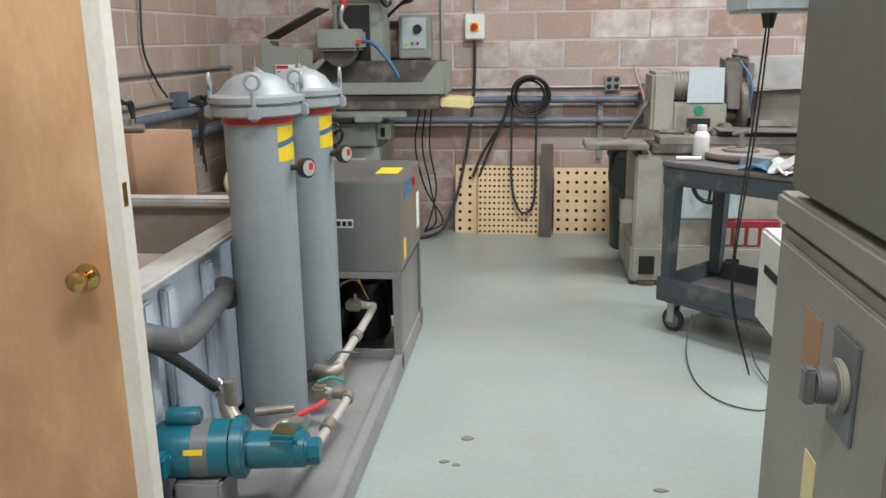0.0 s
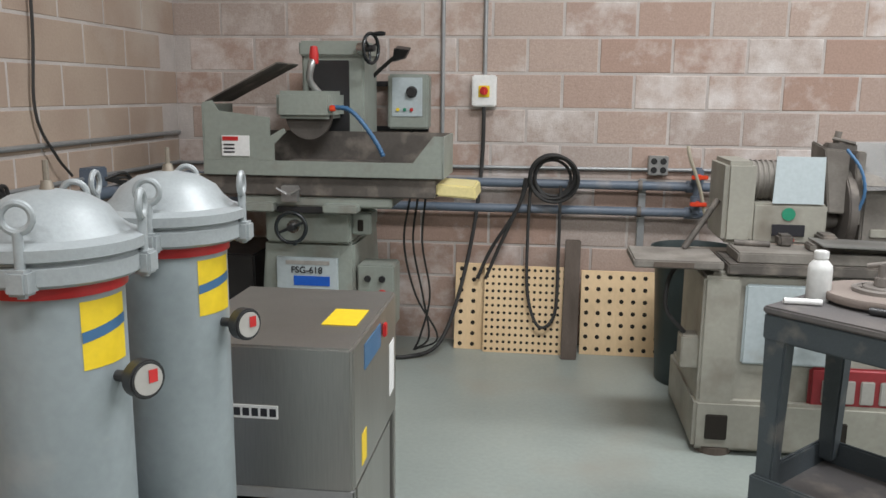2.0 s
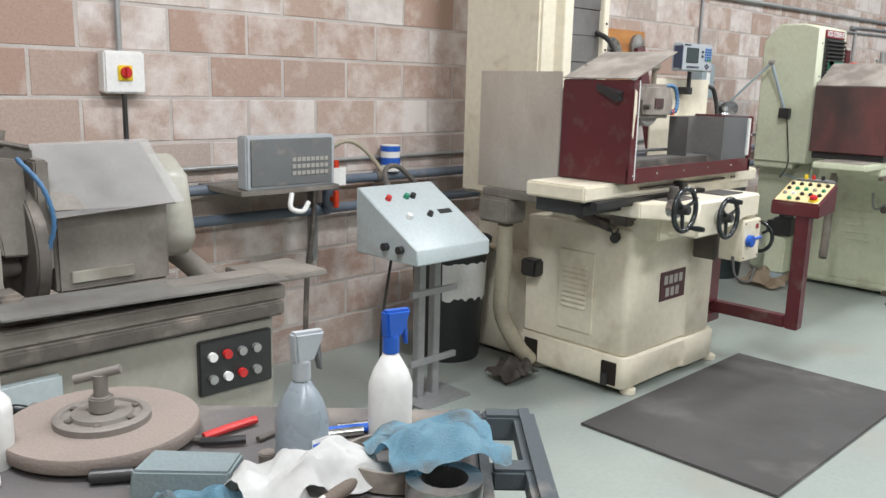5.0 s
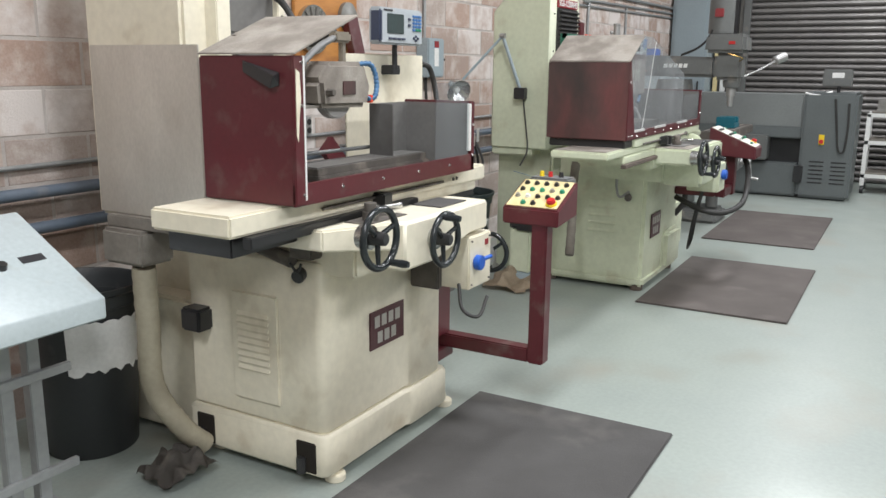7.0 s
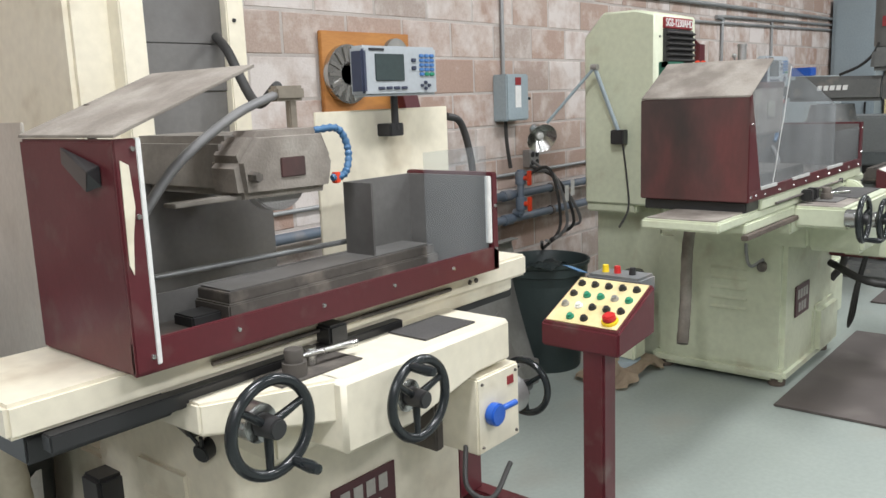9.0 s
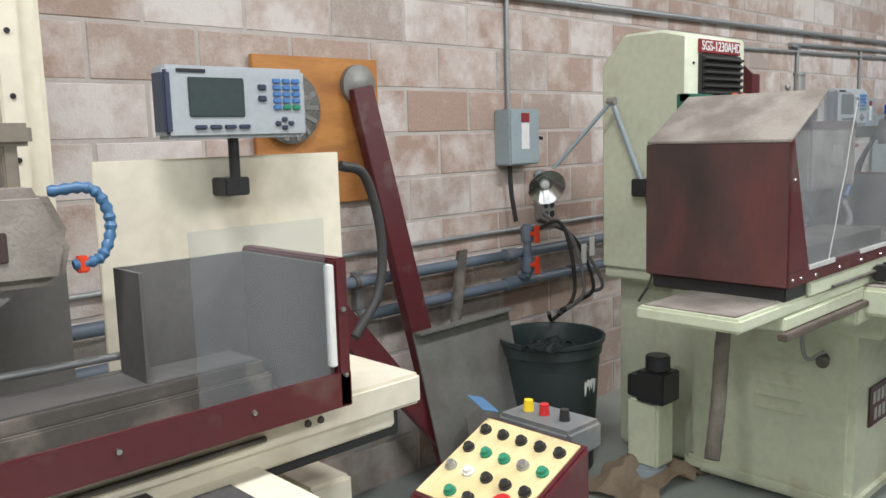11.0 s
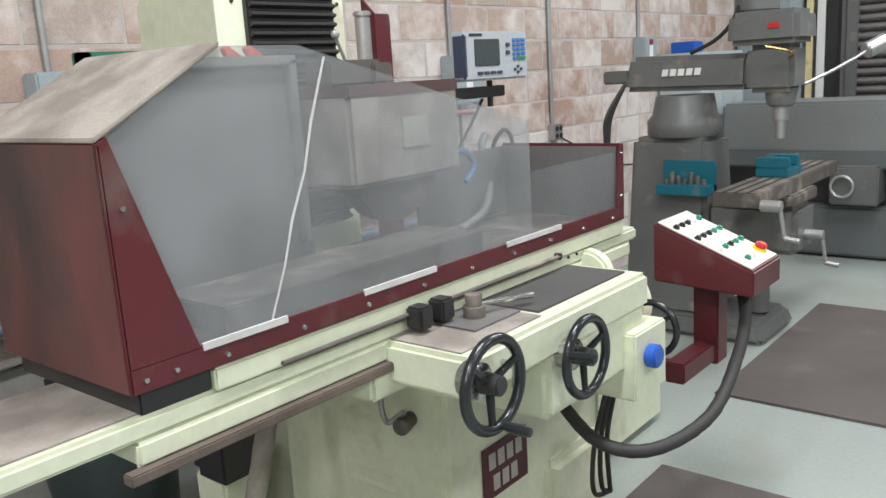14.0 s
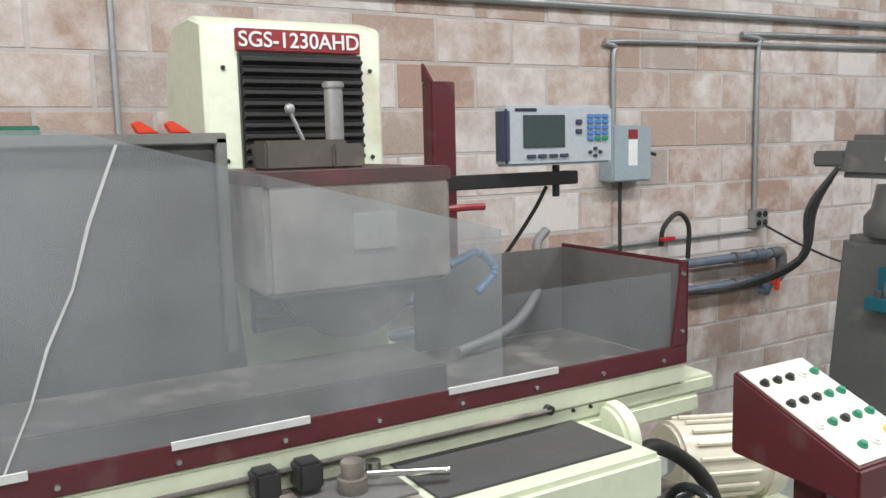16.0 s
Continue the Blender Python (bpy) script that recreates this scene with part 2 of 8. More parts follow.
M["fitting"] = mat("weathered_pipe_fitting", (0.36, 0.32, 0.26), (0.27, 0.235, 0.19), 0.45, 0.6, 80, 12, 0.7, 0.1)
M["pvc"] = mat("grey_pvc_pipe", (0.10, 0.105, 0.11), (0.13, 0.13, 0.13), 0.45, 0, 60, 5, 0.4, 0.03, DUST, 0.15, 9)
M["whitepipe"] = mat("painted_pale_pipe", (0.55, 0.53, 0.48), (0.45, 0.42, 0.37), 0.45, 0.2, 60, 8, 0.6, 0.05)
M["teal"] = mat("teal_pump_enamel", (0.01, 0.15, 0.20), (0.008, 0.11, 0.15), 0.32, 0, 60, 5, 0.5, 0.03, (0.14, 0.18, 0.18), 0.1, 9)
M["ply"] = mat("varnished_door_veneer", (0.74, 0.46, 0.245), (0.58, 0.325, 0.155), 0.45, 0, 60, 5, 0.8, 0.04, (0.40, 0.215, 0.105), 0.42, 2.4, stretch=(1, 1, 0.5))
M["plyboard"] = mat("orange_plywood", (0.52, 0.23, 0.06), (0.38, 0.15, 0.04), 0.6, 0, 60, 5, 0.8, 0.05, (0.24, 0.10, 0.04), 0.2, 6, stretch=(0.5, 0.5, 2))
M["pegwood"] = mat("pale_birch_board", (0.80, 0.60, 0.36), (0.72, 0.51, 0.29), 0.6, 0, 80, 5, 0.6, 0.05, stretch=(1, 1, 0.3))
M["hole"] = mat("dark_hole", (0.02, 0.015, 0.01), None, 0.9, 0, 60, 5, 0.2, 0)
M["oldwood"] = mat("weathered_dark_timber", (0.13, 0.10, 0.08), (0.09, 0.07, 0.055), 0.8, 0, 80, 5, 0.7, 0.3, stretch=(2, 2, 0.2))
M["doorwhite"] = mat("cream_door_edge_paint", (0.78, 0.75, 0.66), (0.70, 0.66, 0.56), 0.5, 0, 60, 6, 0.6, 0.06)
M["carton"] = mat("brown_cardboard", (0.42, 0.255, 0.15), (0.36, 0.215, 0.125), 0.85, 0, 80, 3, 0.5, 0.05)
M["kent"] = mat("grey_beige_enamel", (0.37, 0.36, 0.305), (0.30, 0.29, 0.245), 0.45, 0, 50, 3, 0.8, 0.05, (0.17, 0.145, 0.115), 0.26, 4)
M["kent_dusty"] = mat("dusty_grey_enamel", (0.25, 0.23, 0.20), (0.175, 0.158, 0.137), 0.78, 0, 80, 5, 0.9, 0.25, (0.115, 0.098, 0.083), 0.32, 6)
M["sage"] = mat("sage_grey_enamel", (0.30, 0.33, 0.29), (0.25, 0.275, 0.24), 0.42, 0, 50, 3, 0.6, 0.04, (0.20, 0.18, 0.15), 0.15, 5)
M["cabinet"] = mat("beige_cabinet_enamel", (0.29, 0.275, 0.235), (0.255, 0.24, 0.205), 0.45, 0, 60, 2, 0.5, 0.04, (0.33, 0.30, 0.25), 0.08, 5)
M["cabinet_dark"] = mat("grey_cabinet_enamel", (0.18, 0.175, 0.15), (0.155, 0.15, 0.13), 0.45, 0, 60, 2, 0.5, 0.04, (0.25, 0.23, 0.19), 0.08, 5)
M["cart"] = mat("charcoal_cart_plastic", (0.068, 0.083, 0.092), (0.052, 0.063, 0.070), 0.55, 0, 140, 4, 0.5, 0.2, DUST, 0.08, 5)
M["carttop"] = mat("dusty_charcoal_plastic", (0.105, 0.10, 0.10), (0.15, 0.135, 0.125), 0.7, 0, 140, 4, 0.8, 0.2, DUST, 0.18, 5)
M["bp"] = mat("mill_grey_enamel", (0.15, 0.155, 0.15), (0.115, 0.12, 0.115), 0.4, 0, 60, 3, 0.6, 0.05, DUST, 0.08, 6)
M["lathe"] = mat("lathe_grey_enamel", (0.125, 0.14, 0.14), (0.10, 0.112, 0.112), 0.45, 0, 60, 1.5, 0.6, 0.05)
M["lathe_pale"] = mat("lathe_pale_grey_enamel", (0.20, 0.215, 0.21), (0.17, 0.18, 0.178), 0.45, 0, 60, 1.5, 0.6, 0.05)
M["shutter"] = mat("grey_shutter_slat", (0.205, 0.195, 0.185), (0.165, 0.155, 0.15), 0.5, 0.3, 60, 2, 0.6, 0.05)
M["elec"] = mat("blue_grey_electrical_enamel", (0.34, 0.41, 0.44), (0.30, 0.36, 0.39), 0.45, 0, 60, 3, 0.5, 0.03)
M["panelgrey"] = mat("pale_blue_grey_enamel", (0.48, 0.54, 0.55), (0.42, 0.48, 0.49), 0.42, 0, 60, 3, 0.5, 0.03, (0.35, 0.34, 0.31), 0.06, 6)
M["dro"] = mat("display_grey_plastic", (0.42, 0.45, 0.47), (0.38, 0.41, 0.43), 0.4, 0, 60, 3, 0.4, 0.03)
M["dro_dark"] = mat("charcoal_display_plastic", (0.12, 0.13, 0.13), (0.16, 0.165, 0.165), 0.45, 0, 60, 4, 0.5, 0.03, DUST, 0.15, 12)
M["screen"] = mat("dark_lcd_screen", (0.055, 0.075, 0.075), (0.045, 0.06, 0.06), 0.12, 0, 60, 3, 0.3, 0)
M["keyblue"] = mat("blue_key", (0.08, 0.22, 0.50), None, 0.45, 0, 60, 3, 0.3, 0)
M["keydark"] = mat("slate_key", (0.05, 0.06, 0.10), None, 0.45, 0, 60, 3, 0.3, 0)
M["plate_black"] = mat("black_name_plate", (0.03, 0.03, 0.035), None, 0.4, 0, 60, 3, 0.3, 0)
M["logo_brown"] = mat("maroon_brown_logo_plate", (0.085, 0.024, 0.028), (0.065, 0.02, 0.024), 0.4, 0, 60, 3, 0.3, 0)
M["logo_grey"] = mat("grey_logo_relief", (0.50, 0.48, 0.44), None, 0.4, 0.3, 60, 3, 0.3, 0)
M["panel_cream"] = mat("yellowed_control_face", (0.78, 0.67, 0.38), (0.68, 0.56, 0.28), 0.45, 0, 60, 9, 0.7, 0.03, (0.42, 0.33, 0.18), 0.15, 14)
M["panel_white"] = mat("ivory_control_face", (0.78, 0.76, 0.66), None, 0.45, 0, 60, 9, 0.5, 0.03)
M["wheel_stone"] = mat("grey_grinding_stone", (0.42, 0.41, 0.40), (0.36, 0.35, 0.34), 0.9, 0, 160, 6, 0.5, 0.4)
M["disc"] = mat("dusty_brown_wheel", (0.27, 0.225, 0.195), (0.23, 0.19, 0.165), 0.9, 0, 160, 6, 0.5, 0.4)
M["disc_hub"] = mat("dusty_flange_steel", (0.29, 0.265, 0.24), (0.22, 0.20, 0.18), 0.6, 0.4, 80, 8, 0.6, 0.1)
M["bottle"] = mat("cloudy_white_bottle", (0.72, 0.73, 0.71), (0.66, 0.66, 0.63), 0.4, 0, 60, 5, 0.4, 0.02)
M["spray"] = mat("grey_spray_bottle", (0.25, 0.29, 0.32), (0.20, 0.235, 0.26), 0.3, 0, 60, 8, 0.6, 0.02)
M["ragblue"] = mat("stained_blue_cloth", (0.27, 0.46, 0.56), (0.19, 0.37, 0.48), 0.95, 0, 300, 14, 0.8, 0.6, (0.17, 0.125, 0.085), 0.36, 12)
M["stone"] = mat("grey_green_dressing_stone", (0.20, 0.25, 0.255), (0.17, 0.21, 0.215), 0.9, 0, 160, 6, 0.5, 0.3)
M["bin"] = mat("black_bin_plastic", (0.022, 0.025, 0.027), (0.03, 0.033, 0.034), 0.5, 0, 80, 4, 0.5, 0.06, (0.10, 0.095, 0.09), 0.12, 6)
M["bindark"] = mat("slate_bin_plastic", (0.03, 0.045, 0.045), (0.026, 0.038, 0.038), 0.45, 0, 80, 4, 0.5, 0.04)
M["bag"] = mat("brown_paper_bag", (0.55, 0.45, 0.33), (0.46, 0.36, 0.26), 0.9, 0, 60, 8, 0.6, 0.2)
M["hose"] = mat("ribbed_grey_beige_hose", (0.40, 0.36, 0.27), (0.33, 0.295, 0.22), 0.6, 0, 60, 8, 0.6, 0.05)
M["hosegrey"] = mat("grey_rubber_hose", (0.15, 0.15, 0.15), (0.19, 0.185, 0.18), 0.5, 0, 60, 8, 0.6, 0.05)
M["alu"] = mat("cast_aluminium", (0.50, 0.50, 0.49), (0.42, 0.42, 0.41), 0.4, 0.8, 90, 8, 0.6, 0.08)
M["white_strip"] = mat("pale_tape", (0.60, 0.60, 0.58), (0.48, 0.48, 0.46), 0.6, 0, 60, 9, 0.6, 0.03)
M["green_frame"] = mat("dark_green_enamel", (0.03, 0.16, 0.10), None, 0.45, 0, 60, 5, 0.4, 0.03)
M["debris"] = mat("dry_brown_scrap", (0.24, 0.22, 0.18), None, 0.9, 0, 60, 9, 0.6, 0.2)
M["acrylic"] = glass_mat("scratched_acrylic", 0.30, film=(0.40, 0.41, 0.42))
M["acrylic_clear"] = glass_mat("clear_acrylic", 0.10, film=(0.42, 0.43, 0.44))
M["film"] = glass_mat("clear_plastic_film", 0.3, film=(0.5, 0.48, 0.46))
M["tubeglow"] = glow_mat("lamp_diffuser", (1.0, 0.97, 0.92), 3.0)
M["stripglow"] = glow_mat("daylight_gap", (1.0, 0.98, 0.85), 1.2)


# ---- builders ----
ORIGIN = {}


def thing(name, loc, label, category, group="", rz=None, kind=""):
    """An empty at a thing's base. With rz its parts are given in its own axes, else in the world's."""
    e = new(name)
    e.empty_display_size = 0.1
    if rz is None:
        e.location = loc
        ORIGIN[e] = Vector(loc)
    else:
        e.matrix_world = pose(*loc, 0, 0, rz)
        ORIGIN[e] = Vector((0, 0, 0))
    return tagged(e, label, category, group, kind)


def to_mesh(name, bm, material, sharp=38):
    bmesh.ops.recalc_face_normals(bm, faces=bm.faces)
    me = bpy.data.meshes.new(name)
    bm.to_mesh(me)
    bm.free()
    me.materials.append(M[material])
    me.shade_smooth()
    me.set_sharp_from_angle(angle=radians(sharp))
    return me


APART = {"base", "table", "saddle", "column", "splash_guard", "guard_lining", "splash_tray", "work_head", "wheel_cover", "clamp", "mounting_rail", "top_apron", "bottom_rim", "push_handle"}


def islands(bm):
    """The separate solids of a bmesh, each as a bmesh of its own."""
    bm.verts.index_update()
    left, out = set(bm.verts), []
    while left:
        todo = [min(left, key=lambda q: q.index)]
        got = set(todo)
        while todo:
            for ed in todo.pop().link_edges:
                for q in ed.verts:
                    if q not in got:
                        got.add(q)
                        todo.append(q)
        left -= got
        nb = bmesh.new()
        order = [q for q in bm.verts if q in got]
        twin = {q: nb.verts.new(q.co) for q in order}
        for fc in bm.faces:
            if fc.verts[0] in got:
                nb.faces.new([twin[q] for q in fc.verts])
        out.append(nb)
    bm.free()
    return out


def part(name, bm, material, parent, label=""):
    o = ORIGIN[parent]
    if name in APART:
        bm, *others = islands(bm)
        for other in others:
            part(name + "_section", other, material, parent)
    if o.length:
        bmesh.ops.translate(bm, vec=-o, verts=bm.verts)
    ob = new(name, to_mesh(name, bm, material))
    ob.parent = parent
    ORIGIN[ob] = o
    return tagged(ob, label)


def single(name, bm, material, loc, label, category, group="", kind=""):
    """A thing that is one mesh."""
    bmesh.ops.translate(bm, vec=-Vector(loc), verts=bm.verts)
    ob = new(name, to_mesh(name, bm, material))
    ob.location = loc
    ORIGIN[ob] = Vector(loc)
    return tagged(ob, label, category, group, kind)


def J(*bms):
    out = bms[0]
    for b in bms[1:]:
        me = bpy.data.meshes.new("tmp")
        b.to_mesh(me)
        b.free()
        out.from_mesh(me)
        bpy.data.meshes.remove(me)
    return out


def soften(bm, offset, seg=2, angle=30):
    if offset:
        edges = [e for e in bm.edges if len(e.link_faces) == 2 and e.calc_face_angle(0) > radians(angle)]
        bmesh.ops.bevel(bm, geom=edges, offset=offset, segments=seg, affect="EDGES", clamp_overlap=True)
    return bm


def bx(x0, x1, y0, y1, z0, z1, bev=0.004, seg=2):
    bm = bmesh.new()
    bmesh.ops.create_cube(bm, size=1, matrix=Matrix.Translation(((x0 + x1) / 2, (y0 + y1) / 2, (z0 + z1) / 2)) @ Matrix.Diagonal((abs(x1 - x0), abs(y1 - y0), abs(z1 - z0), 1)))
    return soften(bm, min(bev, 0.45 * min(abs(x1 - x0), abs(y1 - y0), abs(z1 - z0))), seg)


def axis_turn(d):
    return Vector(d).to_track_quat("Z", "Y").to_matrix().to_4x4()


def cyl(p0, p1, r0, r1=None, seg=24, bev=0.0):
    p0, p1 = Vector(p0), Vector(p1)
    bm = bmesh.new()
    d = p1 - p0
    bmesh.ops.create_cone(bm, cap_ends=True, segments=seg, radius1=r0, radius2=r0 if r1 is None else r1, depth=d.length)
    if bev:
        soften(bm, bev, 2, 50)
    bmesh.ops.transform(bm, matrix=Matrix.Translation((p0 + p1) / 2) @ axis_turn(d), verts=bm.verts)
    return bm


def rev(profile, at=(0, 0, 0), axis=(0, 0, 1), seg=32):
    """A turned shape: (radius, height) pairs round an axis."""
    bm = bmesh.new()
    rings = []
    for r, z in profile:
        if r < 1e-5:
            rings.append([bm.verts.new((0, 0, z))])
        else:
            rings.append([bm.verts.new((r * math.cos(2 * math.pi * i / seg), r * math.sin(2 * math.pi * i / seg), z)) for i in range(seg)])
    for a, b in zip(rings, rings[1:]):
        for i in range(seg):
            k = (i + 1) % seg
            if len(a) == 1 and len(b) == 1:
                continue
            if len(a) == 1:
                bm.faces.new((a[0], b[i], b[k]))
            elif len(b) == 1:
                bm.faces.new((a[i], b[0], a[k]))
            else:
                bm.faces.new((a[i], a[k], b[k], b[i]))
    for ring in (rings[0], rings[-1]):
        if len(ring) > 2:
            bm.faces.new(ring)
    bmesh.ops.transform(bm, matrix=Matrix.Translation(at) @ axis_turn(axis), verts=bm.verts)
    return bm


def smooth_line(points, n=6):
    pts = [Vector(p) for p in points]
    if len(pts) < 3:
        return pts
    ext = [2 * pts[0] - pts[1], *pts, 2 * pts[-1] - pts[-2]]
    out = []
    for a, b, c, d in zip(ext, ext[1:], ext[2:], ext[3:]):
        for i in range(n):
            t = i / n
            out.append(0.5 * (2 * b + (c - a) * t + (2 * a - 5 * b + 4 * c - d) * t * t + (3 * b - a - 3 * c + d) * t ** 3))
    return [*out, pts[-1]]


def tube(points, r, seg=8, n=6, ribs=0.0):
    """A hose, cable or bent pipe along points."""
    line = smooth_line(points, n) if n else [Vector(p) for p in points]
    bm = bmesh.new()
    rings = []
    up = Vector((0.123, 0.245, 0.96)).normalized()
    for i, p in enumerate(line):
        d = (line[min(i + 1, len(line) - 1)] - line[max(i - 1, 0)]).normalized()
        side = d.cross(up)
        if side.length < 0.05:
            side = d.cross(Vector((1, 0, 0)))
        side.normalize()
        up2 = side.cross(d)
        up = up2
        rr = r * (1 + (ribs if i % 2 else -ribs))
        rings.append([bm.verts.new(p + side * rr * math.cos(2 * math.pi * k / seg) + up2 * rr * math.sin(2 * math.pi * k / seg)) for k in range(seg)])
    for a, b in zip(rings, rings[1:]):
        for k in range(seg):
            bm.faces.new((a[k], a[(k + 1) % seg], b[(k + 1) % seg], b[k]))
    bm.faces.new(rings[0])
    bm.faces.new(rings[-1])
    return bm


def prism(poly, axis, a0, a1, bev=0.003):
    """A flat outline pushed along an axis: 'x' takes (y, z), 'y' takes (x, z), 'z' takes (x, y)."""
    bm = bmesh.new()

    def put(u, v, a):
        return bm.verts.new({"x": (a, u, v), "y": (u, a, v), "z": (u, v, a)}[axis])
    lo = [put(u, v, a0) for u, v in poly]
    hi = [put(u, v, a1) for u, v in poly]
    n = len(poly)
    for i in range(n):
        bm.faces.new((lo[i], lo[(i + 1) % n], hi[(i + 1) % n], hi[i]))
    bm.faces.new(lo)
    bm.faces.new(hi)
    bmesh.ops.recalc_face_normals(bm, faces=bm.faces)
    return soften(bm, bev, 1)


def hull(lower, upper, bev=0.004):
    """A solid between two outlines of the same count."""
    bm = bmesh.new()
    lo = [bm.verts.new(p) for p in lower]
    hi = [bm.verts.new(p) for p in upper]
    n = len(lo)
    for i in range(n):
        bm.faces.new((lo[i], lo[(i + 1) % n], hi[(i + 1) % n], hi[i]))
    bm.faces.new(lo)
    bm.faces.new(hi)
    bmesh.ops.recalc_face_normals(bm, faces=bm.faces)
    return soften(bm, bev, 2)


def plate(p, u, v, w, h, t=0.002, bev=0.0):
    """A thin plate with corner p, along u by w and v by h, of thickness t outward."""
    p, u, v = Vector(p), Vector(u).normalized(), Vector(v).normalized()
    nrm = u.cross(v).normalized() * t
    lo = [p, p + u * w, p + u * w + v * h, p + v * h]
    return hull(lo, [q + nrm for q in lo], bev)


def torus(c, R, r, axis=(0, 1, 0), seg=40, ring=10, arc=1.0):
    bm = bmesh.new()
    steps = seg if arc >= 1 else seg + 1
    rings = []
    for i in range(steps):
        a = 2 * math.pi * arc * i / seg
        rings.append([bm.verts.new(((R + r * math.cos(2 * math.pi * k / ring)) * math.cos(a), (R + r * math.cos(2 * math.pi * k / ring)) * math.sin(a), r * math.sin(2 * math.pi * k / ring))) for k in range(ring)])
    pairs = list(zip(rings, rings[1:])) + ([(rings[-1], rings[0])] if arc >= 1 else [])
    for a, b in pairs:
        for k in range(ring):
            bm.faces.new((a[k], b[k], b[(k + 1) % ring], a[(k + 1) % ring]))
    bmesh.ops.transform(bm, matrix=Matrix.Translation(c) @ axis_turn(axis), verts=bm.verts)
    return bm


def lettering(text, at, size, parent, material, rx=90, rz=0, name="lettering"):
    cu = bpy.data.curves.new(name, "FONT")
    cu.body, cu.size, cu.extrude, cu.align_x, cu.align_y = text, size, 0.001, "CENTER", "CENTER"
    cu.offset = 0.0006
    tmp = bpy.data.objects.new(name, cu)
    me = bpy.data.meshes.new_from_object(tmp)
    bpy.data.objects.remove(tmp)
    me.materials.clear()
    me.materials.append(M[material])
    ob = new(name, me)
    ob.parent = parent
    ob.matrix_local = pose(*(Vector(at) - ORIGIN[parent]), rx, 0, rz)
    ORIGIN[ob] = ORIGIN[parent]
    return ob


def cloth(name, c, w, d, h, material, label, category, seed, rz=0, parent=None):
    """A crumpled cloth lying in folds."""
    bm = bmesh.new()
    n = 34
    grid = []
    turn = Matrix.Rotation(radians(rz), 3, "Z")
    for i in range(n + 1):
        row = []
        for j in range(n + 1):
            u, v = i / n - 0.5, j / n - 0.5
            k = noise.noise(Vector((u * 3.2 + seed, v * 3.2, seed)))
            k2 = noise.noise(Vector((u * 7 + seed, v * 7, seed + 5)))
            z = h * max(0.06, (1 - 1.5 * (u * u + v * v)) * (0.6 + 0.75 * k) + 0.12 * k2)
            q = turn @ Vector((w * (u + 0.10 * k), d * (v + 0.10 * k2), z))
            row.append(bm.verts.new(q + Vector(c)))
        grid.append(row)
    for i in range(n):
        for j in range(n):
            bm.faces.new((grid[i][j], grid[i + 1][j], grid[i + 1][j + 1], grid[i][j + 1]))
    ret = bmesh.ops.solidify(bm, geom=bm.faces[:], thickness=0.003)
    return single(name, bm, material, c, label, category)


def handwheel(parent, c, R, axis=(0, -1, 0), grip_angle=-60, material="wheel_black", spokes=3, hub="black"):
    """A rimmed handwheel with spokes, hub and a turning grip."""
    c, ax = Vector(c), Vector(axis).normalized()
    m = Matrix.Translation(c) @ axis_turn(ax)
    wheel = part("handwheel", torus(c, R, R * 0.13, ax, 40, 10), material, parent, "glossy black handwheel")
    for s in range(spokes):
        a = 2 * math.pi * (s / spokes) + 0.4
        part("spoke", cyl(m @ Vector((0, 0, -0.012)), m @ Vector((R * 0.97 * math.cos(a), R * 0.97 * math.sin(a), 0.0)), R * 0.11, R * 0.08, 12), material, wheel)
    part("hub", cyl(c - ax * 0.03, c + ax * 0.022, R * 0.26, R * 0.22, 24, 0.003), hub, wheel)
    part("collar", cyl(c - ax * 0.075, c - ax * 0.03, R * 0.42, None, 28, 0.003), "bright", wheel, "graduated steel collar")
    a = radians(grip_angle)
    g = m @ Vector((R * math.cos(a), R * math.sin(a), 0))
    part("grip", rev([(0.0, 0), (0.009, 0.002), (0.011, 0.02), (0.013, 0.055), (0.010, 0.075), (0.0, 0.078)], g, ax, 14), material, wheel)
    return wheel


def reshape(parent, known, pivot, scale, step):
    """Scale and move those parts under a thing that were not there before."""
    for ob in parent.children_recursive:
        if ob not in known:
            o = ORIGIN[ob]
            for v in ob.data.vertices:
                p = v.co + o
                v.co = Vector((pivot[i] + (p[i] - pivot[i]) * scale[i] + step[i] for i in range(3))) - o


def swing(parent, known, pivot, degrees):
    """Turn those parts under a thing that were not there before about an upright axis."""
    turn = Matrix.Rotation(radians(degrees), 3, "Z")
    for ob in parent.children_recursive:
        if ob not in known:
            o = ORIGIN[ob] - Vector(pivot)
            for v in ob.data.vertices:
                v.co = turn @ (v.co + o) - o


def bolts(parent, places, axis, r=0.006, material="bright"):
    for p in places:
        p = Vector(p)
        part("bolt", cyl(p, p + Vector(axis) * 0.005, r, r * 0.8, 8), material, parent)


# ---- setting ----
W = 6.29
EAST, WEST, SOUTH = 14.4, -2.34, -1.6
floor = single("floor", bx(WEST - 0.2, EAST + 0.2, SOUTH - 0.2, W + 0.25, -0.15, 0, 0), "floor", (0, 0, 0), "pale green-grey painted concrete floor, scuffed", "floor", kind="structure")
ceiling = single("ceiling", bx(WEST - 0.2, EAST + 0.2, SOUTH - 0.2, W + 0.25, CEIL, CEIL + 0.15, 0), "ceil", (0, 0, CEIL), "plain grey workshop ceiling, out of view", "ceiling", kind="structure")
wall_north = single("wall_north", bx(WEST, EAST, W - 0.002, W + 0.2, 0, CEIL, 0), "mortar", (0, W, 0), "pink concrete block wall with pale mortar and white stains", "wall", kind="structure")
